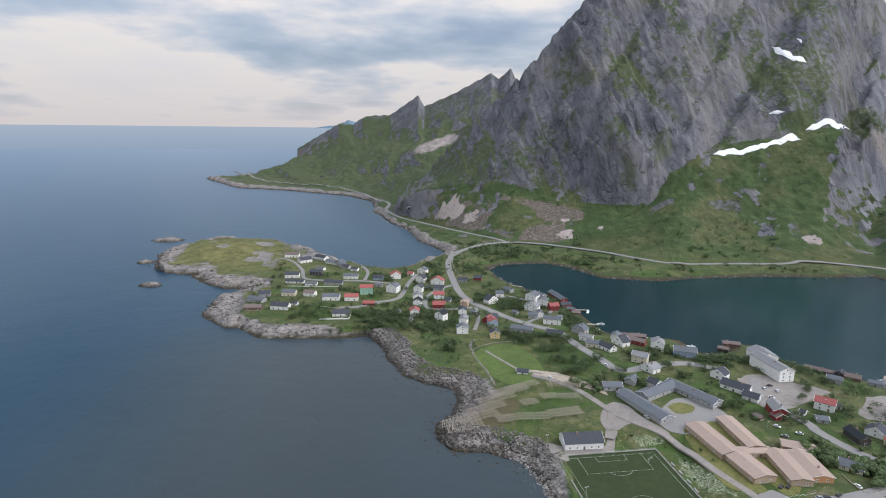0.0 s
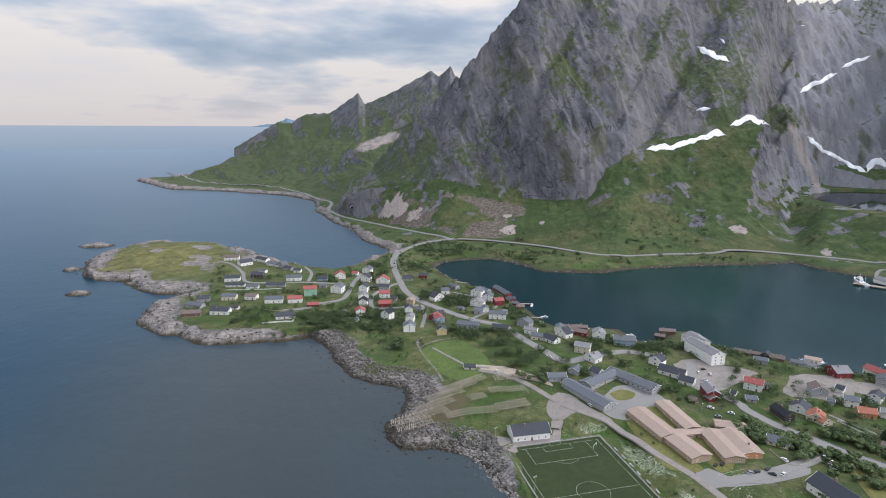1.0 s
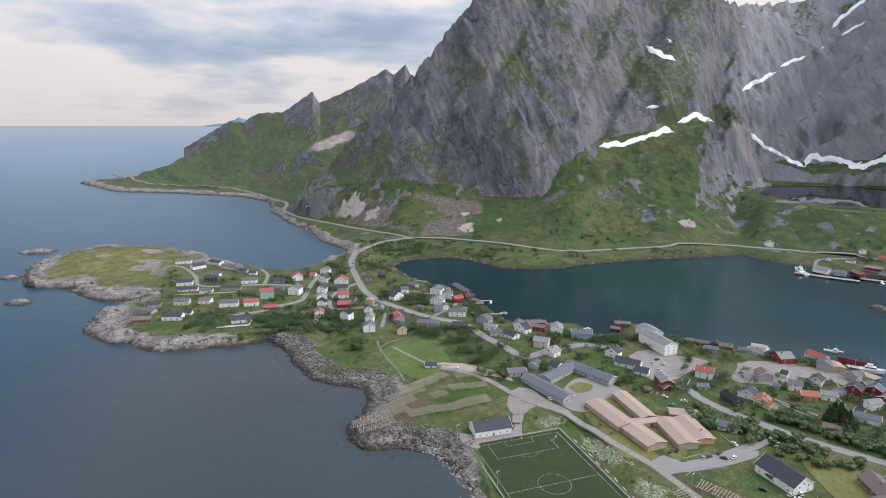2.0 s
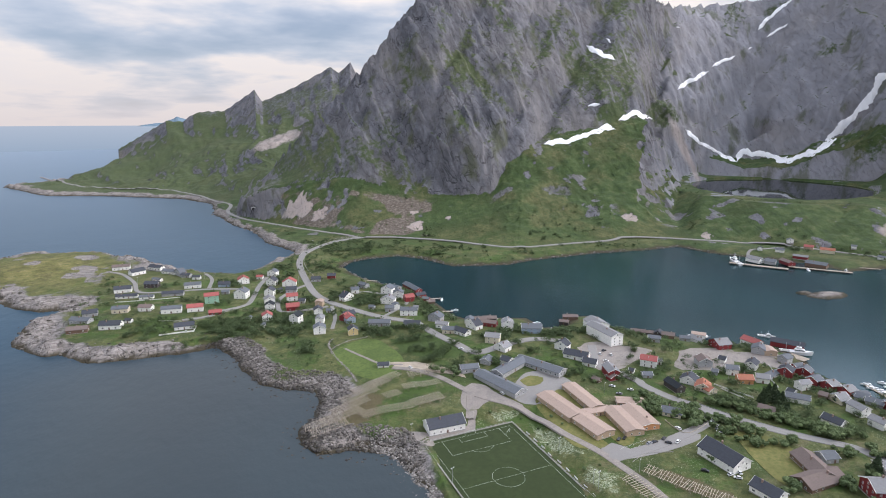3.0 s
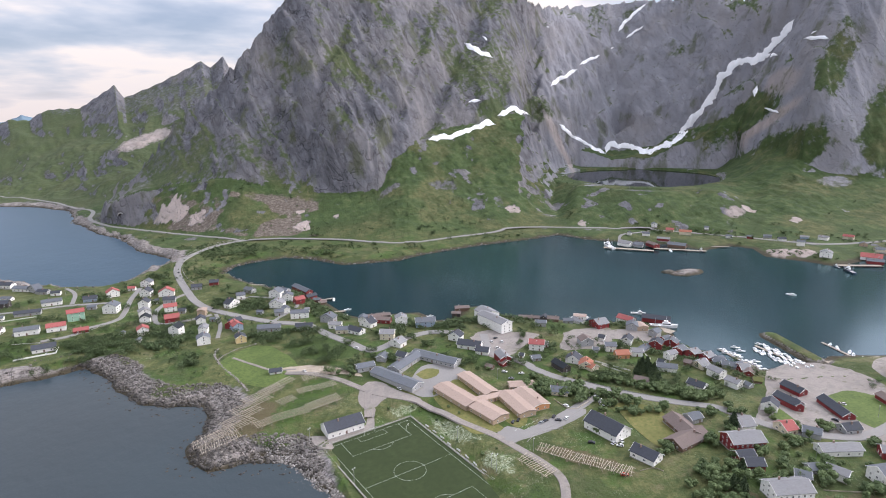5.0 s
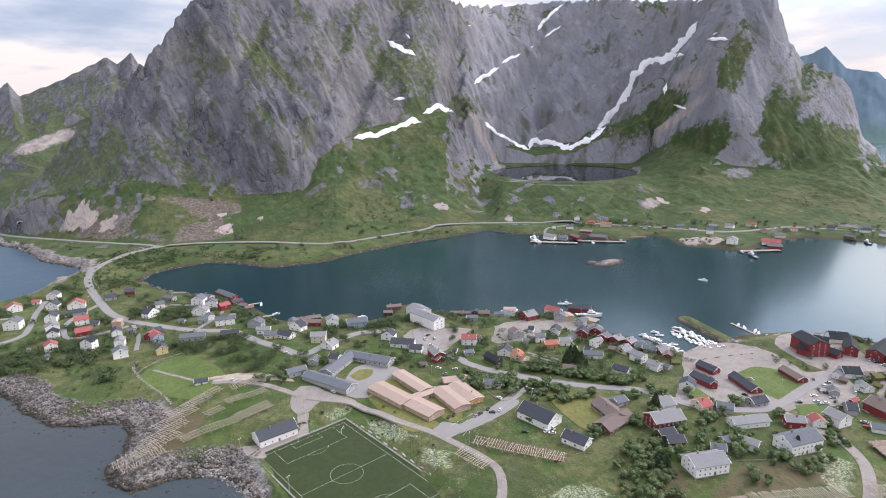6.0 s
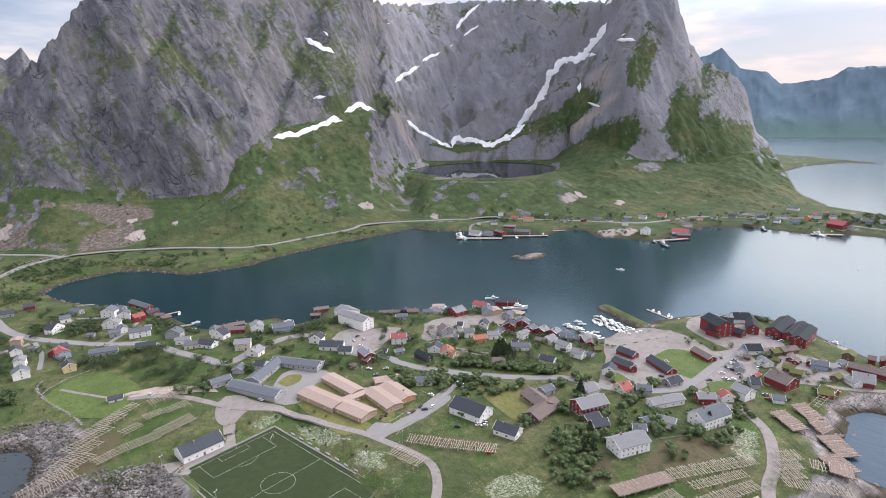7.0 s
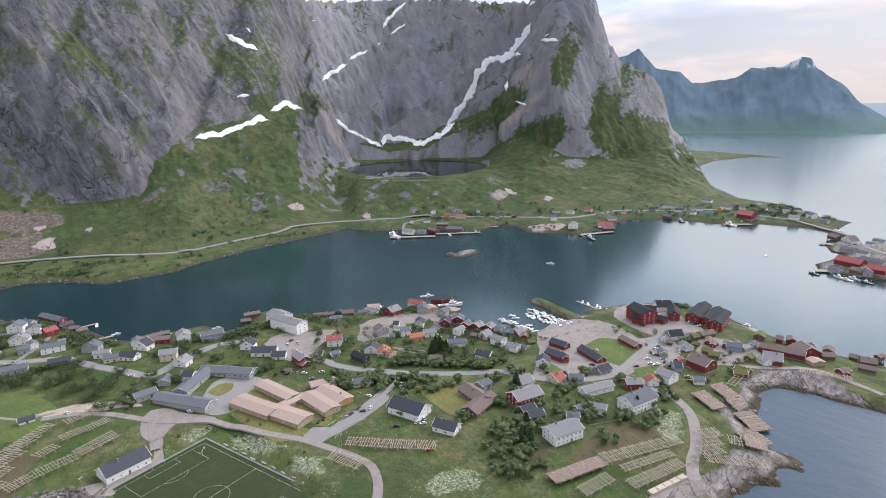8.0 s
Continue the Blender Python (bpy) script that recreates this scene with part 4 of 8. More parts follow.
def house(x, y, turn, length, width, eaves, wall, roof):
    """A gabled building: ridge along its own x axis."""
    rng = house_rng
    far_off = math.hypot(x, y) > 500
    size = 0.97 if length * width > 200 or far_off else 0.9
    length, width, eaves = length * size, width * size, eaves * (1.15 if far_off else 0.92)
    cs, sn = math.cos(radians(turn)), math.sin(radians(turn))
    spots = [(x + a * length / 2 * cs - b * width / 2 * sn, y + a * length / 2 * sn + b * width / 2 * cs) for a in (-1, 0, 1) for b in (-1, 0, 1)]
    zs = land(*np.array(spots).T)[0].tolist()
    z = max(sum(zs) / len(zs), 1.6)
    over_water = min(zs) < 0.6
    big = length * width > 300
    tall = eaves > 5
    kind = "warehouse" if big and roof in "kbp" and wall == "R" else "hall" if big else "cabin" if length * width < 75 else "house"
    wn, rn = WALLS[wall][0], ROOFS[roof][0]
    tail = "by the quay" if over_water else "on grass"
    label = f"{wn} {'tall ' if tall else 'wooden '}{kind} with {rn} roof {tail}"
    h = thing(kind, x, y, z, turn, label, "building", "village buildings")
    L, W, H = length / 2, width / 2, eaves
    pitch = {"s": 0.50, "k": 0.62, "d": 0.62, "p": 0.5, "t": 0.26, "g": 0.52, "b": 0.5, "r": 0.58, "o": 0.6}[roof]
    if big and roof in "ktgp":
        pitch *= 0.75
    ridge = H + W * pitch
    bm = bmesh.new()
    low = -0.5 if not over_water else -0.1
    prof = [(-W, low), (W, low), (W, H), (0, ridge), (-W, H)]
    ends = [[bm.verts.new((sx * L, py, pz)) for py, pz in prof] for sx in (-1, 1)]
    bm.faces.new(ends[0]), bm.faces.new(ends[1][::-1])
    for i in range(5):
        j = (i + 1) % 5
        bm.faces.new((ends[0][i], ends[0][j], ends[1][j], ends[1][i]))
    part("wall", bm, "wall_" + wall, h)
    # roof: two slabs that overhang, meeting at the ridge
    o, th = (0.55, 0.28)
    bm = bmesh.new()
    ez = H - o * pitch
    rp = [(-W - o, ez), (0, ridge), (W + o, ez), (W + o, ez + th), (0, ridge + th), (-W - o, ez + th)]
    ends = [[bm.verts.new((sx * (L + o), py, pz + 0.02)) for py, pz in rp] for sx in (-1, 1)]
    for e in ends:
        bm.faces.new((e[0], e[1], e[4], e[5])), bm.faces.new((e[1], e[2], e[3], e[4]))
    for i, j in ((0, 1), (1, 2), (2, 3), (3, 4), (4, 5), (5, 0)):
        bm.faces.new((ends[0][i], ends[0][j], ends[1][j], ends[1][i]))
    rf = part("roof", bm, "roof_" + roof, h, f"{rn} roof")
    # barge boards on the gables
    for sx in ((-1, 1) if math.hypot(x, y) < 520 else ()):
        bm = bmesh.new()
        for sy in (-1, 1):
            beam(bm, (sx * (L + o + 0.03), sy * (W + o), ez + 0.12), (sx * (L + o + 0.03), 0, ridge + 0.14), 0.26)
        part("barge_board", bm, "trim_white" if wall not in "BTD" else "timber_dark", h)
    if kind in ("house", "hall") and wall not in "T" and rng.random() < 0.85:
        put("chimney", CHIMNEY, h, pose(rng.uniform(-0.5, 0.5) * L, rng.choice((-0.25, 0.25)) * W, ridge, 0, 0, 0))
    if not over_water:
        bm = box(bmesh.new(), -L - 0.06, -W - 0.06, -1.6, L + 0.06, W + 0.06, 0.25)
        part("foundation", bm, "concrete", h)
    else:
        for sx in (-0.9, 0, 0.9):
            for sy in (-0.85, 0.85):
                bm = bmesh.new()
                beam(bm, (sx * L, sy * W, -z - 1.5), (sx * L, sy * W, 0), 0.32)
                part("stilt", bm, "timber_dark", h)
    # openings, storey by storey
    near = math.hypot(x, y) < 390
    size = (1.7, 1.35) if wall in "WCGNgY" and not tall and rng.random() < 0.5 else (1.15, 1.35)
    if kind == "cabin":
        size = (0.9, 1.0)
    wm, pm, fm = WIN[size]
    storeys = max(1, int((H + 0.6) // 2.7))
    step = 3.0 if near else 4.6
    if big:
        step = 4.2

    def opening(px, py, pz, a):
        w = put("window", wm if near else fm, h, pose(px, py, pz, 0, 0, a))
        if near:
            put("pane", pm, w)

    for s in range(storeys):
        zz = 0.95 + 2.7 * s
        if zz + size[1] > H + 0.1:
            break
        n = max(1, int((length - 1.2) // step))
        for i in range(n):
            px = (i - (n - 1) / 2) * (length - 1.6) / max(n, 1)
            for side, a in ((-1, 0), (1, 180)):
                # the far side is left plainer
                mid = Vector((x - side * -1 * sn * W, y + side * cs * W))
                facing = (mid - Vector((x, y))).dot(Vector((x, y))) < 0
                if not facing and (i % 2 or not near):
                    continue
                if s == 0 and i == n // 2 and facing:
                    put("door", DOOR, h, pose(px, side * W, 0.05, 0, 0, a))
                    continue
                opening(px, side * W, zz, a)
        n = max(1, int((width - 1.2) // (step + 0.4)))
        for i in range(n):
            py = (i - (n - 1) / 2) * (width - 1.6) / max(n, 1)
            for side, a in ((-1, -90), (1, 90)):
                mid = Vector((x + side * cs * L, y + side * sn * L))
                facing = (mid - Vector((x, y))).dot(Vector((x, y))) < 0
                if facing or near and i % 2 == 0:
                    opening(side * L, py, zz, a)
    if W * pitch > 1.9:
        for side, a in ((-1, -90), (1, 90)):
            opening(side * L, 0, H + 0.05, a)
    return h


# ---- makers for roads, fields, trees, boats and the rest ----
ground_cover("asphalt", (0.195, 0.188, 0.182), (0.222, 0.215, 0.208), (0.25, 0.243, 0.235), 1.4)
ground_cover("gravel", (0.195, 0.174, 0.158), (0.240, 0.216, 0.198), (0.285, 0.260, 0.240), 0.9, patch=0.03, weeds=0.7)
ground_cover("sand", (0.26, 0.22, 0.17), (0.37, 0.315, 0.25), (0.46, 0.40, 0.33), 0.7)
ground_cover("lawn", (0.050, 0.080, 0.020), (0.082, 0.120, 0.030), (0.115, 0.148, 0.042), 0.5)
ground_cover("meadow", (0.034, 0.062, 0.018), (0.062, 0.102, 0.030), (0.10, 0.135, 0.045), 0.4)
ground_cover("drylawn", (0.085, 0.095, 0.026), (0.135, 0.135, 0.042), (0.19, 0.165, 0.065), 0.4)
ground_cover("soil", (0.060, 0.055, 0.028), (0.115, 0.092, 0.052), (0.165, 0.135, 0.085), 0.35)
ground_cover("flowers", (0.045, 0.075, 0.022), (0.105, 0.140, 0.060), (0.46, 0.48, 0.42), 0.6)
ground_cover("turf", (0.022, 0.035, 0.010), (0.028, 0.043, 0.013), (0.034, 0.051, 0.016), 0.25)
plain("line_white", (0.50, 0.54, 0.48), 0.7, vary=0.15)
plain("hull_white", (0.74, 0.75, 0.75), 0.35, vary=0.12)
plain("hull_dark", (0.03, 0.045, 0.075), 0.35)
plain("deck_grey", (0.40, 0.39, 0.37), 0.7)
plain("snow_old", (0.86, 0.87, 0.89), 0.6, vary=0.10, scale=0.05)
plain("fish_brown", (0.27, 0.205, 0.165), 0.9, vary=0.4, scale=0.8)
plain("lamp_head", (0.55, 0.56, 0.57), 0.4)
for _n, _c in (("w", (0.72, 0.73, 0.73)), ("k", (0.022, 0.024, 0.028)), ("s", (0.30, 0.31, 0.33)), ("r", (0.42, 0.05, 0.03))):
    plain("car_" + _n, _c, 0.25, vary=0.08)


def leaf_material(name, dark, light):
    k = Nodes(name)
    col = k.mix(k.rand(), dark, light)
    col = k.mix(k.math("MULTIPLY", k.island(), 0.42), col, tuple(c * 1.5 for c in light))
    return k.done(col, 0.75, spec=0.25)


leaf_material("leaf_birch", (0.058, 0.088, 0.038), (0.098, 0.134, 0.056))
leaf_material("leaf_scrub", (0.038, 0.062, 0.026), (0.074, 0.104, 0.042))
leaf_material("leaf_spruce", (0.034, 0.054, 0.028), (0.052, 0.078, 0.036))


def spline(pts, step):
    """Points along a smooth curve through pts."""
    p = [Vector((*q, 0)) for q in pts]
    p = [p[0] * 2 - p[1], *p, p[-1] * 2 - p[-2]]
    out = []
    for i in range(1, len(p) - 2):
        n = max(2, int((p[i + 1] - p[i]).length / step))
        for j in range(n):
            t = j / n
            out.append(0.5 * (2 * p[i] + (p[i + 1] - p[i - 1]) * t + (2 * p[i - 1] - 5 * p[i] + 4 * p[i + 1] - p[i + 2]) * t * t
                              + (3 * p[i] - p[i - 1] - 3 * p[i + 1] + p[i + 2]) * t ** 3))
    out.append(p[-2])
    return out


def ribbon(name, pts, width, mat, label, category):
    """A road draped over the ground with a thin shoulder."""
    line = spline(pts, 5.0)
    rows = []
    for i, c in enumerate(line):
        d = (line[min(i + 1, len(line) - 1)] - line[max(i - 1, 0)]).normalized()
        side = Vector((-d.y, d.x, 0))
        rows.append([c + side * width * k for k in (-0.58, -0.5, 0, 0.5, 0.58)])
    flat = np.array([(q.x, q.y) for r in rows for q in r])
    z = land(flat[:, 0], flat[:, 1])[0].reshape(-1, 5)
    far = np.hypot(flat[:, 0], flat[:, 1]).reshape(-1, 5).mean(1)
    top = np.maximum(np.maximum(z.max(1), np.convolve(np.pad(z[:, 2], 2, mode="edge"), np.ones(5) / 5, "valid")), 1.2) + 0.16 + far * 0.0004
    bm = bmesh.new()
    grid = []
    for r, h in zip(rows, top):
        grid.append([bm.verts.new((q.x, q.y, h - (0.9 if k in (0, 4) else 0) + (0.05 if k == 2 else 0))) for k, q in enumerate(r)])
    for a, b in zip(grid, grid[1:]):
        for k in range(4):
            bm.faces.new((a[k], a[k + 1], b[k + 1], b[k]))
    me = mesh_of(name, bm, mat)
    return tagged(new(name, me), label, category, kind="structure")


def patch(name, pts, mat, label, category):
    """A yard or field: its outline cut into small cells and draped over the ground."""
    bm = bmesh.new()
    ring = [(p.x, p.y) for p in spline(pts + pts[:1], 5.0)[:-1]]
    if mat in ("gravel", "lawn", "sand"):
        g = np.array(ring)
        ring = [(a + u, b + v) for (a, b), u, v in zip(ring, 2.6 * fbm(g[:, 0] / 9, g[:, 1] / 9, 131, 3), 2.6 * fbm(g[:, 0] / 9, g[:, 1] / 9, 137, 3))]
    bm.faces.new([bm.verts.new((a, b, 0)) for a, b in ring])
    xs, ys = [p[0] for p in ring], [p[1] for p in ring]
    for lo, hi, axis in ((min(xs), max(xs), (1, 0, 0)), (min(ys), max(ys), (0, 1, 0))):
        c = lo + 4
        while c < hi:
            bmesh.ops.bisect_plane(bm, geom=bm.verts[:] + bm.edges[:] + bm.faces[:], plane_co=(c * axis[0], c * axis[1], 0), plane_no=axis)
            c += 4
    bmesh.ops.triangulate(bm, faces=bm.faces)
    v = np.array([(q.co.x, q.co.y) for q in bm.verts])
    z = land(v[:, 0], v[:, 1])[0]
    layer = {"lawn": 0.24, "sand": 0.28, "asphalt": 0.17, "gravel": 0.14}.get(mat, 0.2)
    for q, h in zip(bm.verts, z):
        q.co.z = max(h, 0.8) + layer
    me = mesh_of(name, bm, mat)
    me.shade_smooth()
    return tagged(new(name, me), label, category, kind="structure")


tree_rng = random.Random(11)


def crown_mesh(seed, spruce=False):
    """A crown one metre high in all, of many small leaf clumps in uneven lobes."""
    rng = random.Random(seed)
    bm = bmesh.new()
    lobes = []
    if not spruce:
        for _ in range(9):
            a, q = rng.uniform(0, 6.28), rng.uniform(0.0, 0.36)
            lobes.append((q * math.cos(a), q * math.sin(a), rng.uniform(0.34, 0.78), rng.uniform(0.16, 0.27)))
    n = 1000 if not spruce else 760
    for _ in range(n):
        if spruce:
            t = rng.random() ** 0.8
            rad = 0.36 * (1 - t) ** 0.8 * rng.uniform(0.5, 1.05) + 0.01
            a = rng.uniform(0, 6.28)
            c = Vector((rad * math.cos(a), rad * math.sin(a), 0.10 + 0.9 * t - rad * 0.25))
            s = rng.uniform(0.035, 0.07)
        else:
            x, y, z, q = rng.choice(lobes)
            d = Vector((rng.gauss(0, 1), rng.gauss(0, 1), rng.gauss(0, 1))).normalized()
            c = Vector((x, y, z)) + d * q * rng.uniform(0.75, 1.08)
            s = rng.uniform(0.026, 0.054)
        u = Vector((rng.gauss(0, 1), rng.gauss(0, 1), rng.gauss(0, 1))).normalized()
        w = u.cross(Vector((rng.gauss(0, 1), rng.gauss(0, 1), rng.gauss(0, 1)))).normalized()
        p = [c + u * s, c + w * s * 0.8, c - u * s * 0.9, c - w * s * 0.7]
        bm.faces.new([bm.verts.new(v) for v in p])
    # the shaded inside of each lobe
    for x, y, z, q in lobes or [(0, 0, 0.12 + 0.2 * i, 0.24 - 0.055 * i) for i in range(4)]:
        made = bmesh.ops.create_icosphere(bm, subdivisions=1, radius=q * (0.6 if spruce else 0.88), matrix=Matrix.Translation((x, y, z)))
        for v in made["verts"]:
            v.co += Vector((rng.uniform(-1, 1), rng.uniform(-1, 1), rng.uniform(-1, 1))) * q * 0.16
    return mesh_of("crown", bm, "leaf_spruce" if spruce else "leaf_birch")


def trunk_mesh(seed):
    rng = random.Random(seed)
    bm = bmesh.new()
    prev = None
    for z, rad in ((-0.1, 0.035), (0.25, 0.026), (0.5, 0.017), (0.75, 0.008)):
        cx, cy = rng.uniform(-0.02, 0.02), rng.uniform(-0.02, 0.02)
        ring = [bm.verts.new((cx + rad * math.cos(k * 1.047), cy + rad * math.sin(k * 1.047), z)) for k in range(6)]
        if prev:
            for k in range(6):
                bm.faces.new((prev[k], prev[(k + 1) % 6], ring[(k + 1) % 6], ring[k]))
        prev = ring
    for _ in range(4):
        a, z = rng.uniform(0, 6.28), rng.uniform(0.22, 0.5)
        beam(bm, (0, 0, z), (0.22 * math.cos(a), 0.22 * math.sin(a), z + 0.2), 0.014)
    return mesh_of("trunk", bm, "timber_dark")


CROWNS = [crown_mesh(s) for s in range(7)]
SPRUCES = [crown_mesh(s, True) for s in range(20, 23)]
TRUNKS = [trunk_mesh(s) for s in range(3)]


def grove(x, y, radius, count, height, spruce=False):
    """Some trees or bushes about a place."""
    rng = tree_rng
    spots = []
    for _ in range(count):
        a, q = rng.uniform(0, 6.28), radius * math.sqrt(rng.random())
        spots.append((x + q * math.cos(a), y + q * math.sin(a)))
    zs, _, _, sd = land(*np.array(spots).T)
    for (tx, ty), z, s in zip(spots, zs, sd):
        if s < 3 or z < 1 or abs((tx - 120) * 0.994 - (ty - 265) * 0.107) < 32 and abs(ty - 265) < 54:
            continue
        h = height * rng.uniform(0.65, 1.35)
        wide = 1.0 if spruce else rng.uniform(1.0, 1.5)
        if math.hypot(tx, ty) > 416 and not spruce:
            SCRUB.append((tx, ty, float(z), h * 1.1, wide * 1.15, rng.uniform(0, 6.28), rng.randrange(7)))
            continue
        if spruce:
            name, label = "spruce_tree", "dark green spruce tree with dense boughs beside houses"
        elif height < 4:
            name, label = "bush", "low rounded green bush growing in rough grass"
        else:
            name, label = "birch_tree", "leafy green birch tree with an uneven crown"
        t = thing(name, tx, ty, float(z) - 0.1 * h * (not spruce), rng.uniform(0, 360), label, "tree" if name != "bush" else "bush", "trees of the village")
        put("trunk", rng.choice(TRUNKS), t, Matrix.Diagonal((h * 0.8, h * 0.8, h, 1)))
        put("crown", rng.choice(SPRUCES if spruce else CROWNS), t, pose(0, 0, 0, 0, 0, rng.uniform(0, 360)) @ Matrix.Diagonal((h * wide, h * wide, h, 1)))


SCRUB = []


def near_built(x, y):
    """Whether places lie close to a house or on a road or yard."""
    near = np.zeros(x.shape, bool)
    for ob in bpy.data.objects:
        if ob.type == "EMPTY" and ob.parent is None and ob.name.split("_")[0].split(".")[0] not in ("birch", "bush", "spruce", "street", "drying"):
            p = ob.matrix_world.translation
            near |= (x - p.x) ** 2 + (y - p.y) ** 2 < 8 ** 2
        elif ob.type == "MESH" and ob.parent is None and ob.name.split("_")[0] in ("road", "yard", "field", "lawn", "lane", "path", "pitch", "track"):
            m = np.empty(len(ob.data.vertices) * 3, np.float32)
            ob.data.vertices.foreach_get("co", m)
            for c in m.reshape(-1, 3)[::2]:
                near |= (x - c[0]) ** 2 + (y - c[1]) ** 2 < 5 ** 2
    return near


def build_scrub():
    """Far bushes, past counting, joined into one mesh."""
    stock = []
    for me in CROWNS:
        v = np.empty(len(me.vertices) * 3, np.float32)
        me.vertices.foreach_get("co", v)
        stock.append(v[:4000 * 3].reshape(-1, 4, 3)[::3])
    quads = []
    for x, y, z, h, wide, a, k in SCRUB:
        q = stock[k] * np.array((h * wide, h * wide, h)) * (1.0, 1.0, 1.0)
        c, s = math.cos(a), math.sin(a)
        quads.append(np.stack([q[..., 0] * c - q[..., 1] * s + x, q[..., 0] * s + q[..., 1] * c + y, q[..., 2] + z - 0.1 * h], -1))
    # low bushes scattered over the slopes and the rough ground between the gardens
    rng = np.random.default_rng(77)
    a, r = np.radians(rng.uniform(-6, 76, 60000)), np.exp(rng.uniform(math.log(470), math.log(1420), 60000))
    x, y = r * np.sin(a), r * np.cos(a)
    thick = fbm(x / 55, y / 55, 141, 4) + 0.5 * fbm(x / 14, y / 14, 143, 2)
    ok = (thick > np.where(r < 950, np.where(x < 160, 0.0, 0.10), 0.20)) & (rng.random(60000) < np.where((r < 950) & (x < 160), 0.60, np.where(r < 950, 0.55, 0.20)))
    x, y, r = x[ok], y[ok], r[ok]
    z, rocky, crag, sd = land(x, y)
    ok = ~inside(x, y, SOFT_PLOTS["mead"][0]) & ~((x > 40) & (x < 175) & (y > 400) & (y < 500)) & (sd > 10) & (z > 3) & (rocky < 0.2) & (crag < 0.2) & ~((r < 950) & near_built(x, y))
    ok &= np.abs(r - np.interp(np.degrees(np.arctan2(x, y)), BEARING, ROAD_R)) > 14
    for x, y, z in list(zip(x[ok], y[ok], z[ok]))[:5200]:
        k = int(rng.integers(7))
        h = rng.uniform(1.6, 4.2) * (1.35 if math.hypot(x, y) < 950 else 1.0)
        q = stock[k][::4] * np.array((h * 1.7, h * 1.7, h))
        q = q.mean(1, keepdims=True) + (q - q.mean(1, keepdims=True)) * 1.9
        quads.append(q + np.array((x, y, z - 0.12 * h)))
    # tall herbs and seedling bushes in the rough grass of the village
    a, r = np.radians(rng.uniform(2, 82, 9000)), np.exp(rng.uniform(math.log(225), math.log(480), 9000))
    x, y = r * np.sin(a), r * np.cos(a)
    ok = (fbm(x / 26, y / 26, 145, 4) > 0.02) & ~((np.abs((x - 120) * 0.994 - (y - 265) * 0.107) < 36) & (np.abs(y - 265) < 58))
    ok &= ~((x > 14) & (x < 100) & (y > 400) & (y < 492))
    x, y = x[ok], y[ok]
    z, rocky, _, sd = land(x, y)
    ok = (sd > 6) & (rocky < 0.25) & ~near_built(x, y)
    for x, y, z in list(zip(x[ok], y[ok], z[ok]))[:1700]:
        h = 0.5 + 1.7 * rng.random() ** 2
        quads.append(stock[int(rng.integers(7))][::5] * np.array((h * 1.7, h * 1.7, h)) * 1.0 + np.array((x, y, z - 0.2 * h)))
    v = np.concatenate(quads).reshape(-1, 3)
    me = bpy.data.meshes.new("far_bushes")
    me.from_pydata(v.tolist(), [], np.arange(len(v)).reshape(-1, 4).tolist())
    me.materials.append(M["leaf_scrub"])
    tagged(new("far_bushes", me), "green bushes and low birches on slopes and gardens", "bushes", kind="stuff")


def car_parts():
    bm = bmesh.new()
    prof = [(-2.15, 0.35), (-2.2, 0.85), (-1.2, 0.98), (1.0, 0.95), (2.1, 0.80), (2.15, 0.35)]
    e = [[bm.verts.new((a, s * 0.87, b)) for a, b in prof] for s in (-1, 1)]
    bm.faces.new(e[0]), bm.faces.new(e[1][::-1])
    for i in range(6):
        j = (i + 1) % 6
        bm.faces.new((e[0][i], e[0][j], e[1][j], e[1][i]))
    prof = [(-1.75, 0.93), (-1.35, 1.45), (0.35, 1.46), (1.15, 0.93)]
    c = bmesh.new()
    e = [[c.verts.new((a, s * (0.84 if b < 1 else 0.68), b)) for a, b in prof] for s in (-1, 1)]
    c.faces.new(e[0]), c.faces.new(e[1][::-1])
    for i in range(4):
        j = (i + 1) % 4
        c.faces.new((e[0][i], e[0][j], e[1][j], e[1][i]))
    w = bmesh.new()
    bmesh.ops.create_cone(w, segments=12, radius1=0.33, radius2=0.33, depth=0.22, cap_ends=True, matrix=pose(0, 0, 0, 90, 0, 0))
    return bm, c, w


_b, _c, _w = car_parts()
CAR_CABIN, CAR_WHEEL = mesh_of("cabin", _c, "glass_dark"), mesh_of("wheel", _w, "rubber")
CAR_BODY = {}
for _n in "wksr":
    CAR_BODY[_n] = mesh_of("body", _b.copy(), "car_" + _n)
_b.free()
CAR_ROOF = {n: mesh_of("car_roof", box(bmesh.new(), -1.3, -0.66, 1.44, 0.32, 0.66, 1.50), "car_" + n) for n in "wksr"}
CAR_WORDS = {"w": "white", "k": "black", "s": "silver-grey", "r": "red"}


def car(x, y, turn, colour):
    z = max(ground_z(x, y), 0.8) + 0.2
    c = thing("car", x, y, z, turn, f"{CAR_WORDS[colour]} passenger car parked on a village road", "car", "cars of the village")
    put("body", CAR_BODY[colour], c), put("cabin", CAR_CABIN, c), put("car_roof", CAR_ROOF[colour], c)
    for sx in (-1.35, 1.35):
        for sy in (-0.8, 0.8):
            put("wheel", CAR_WHEEL, c, pose(sx, sy, 0.33))


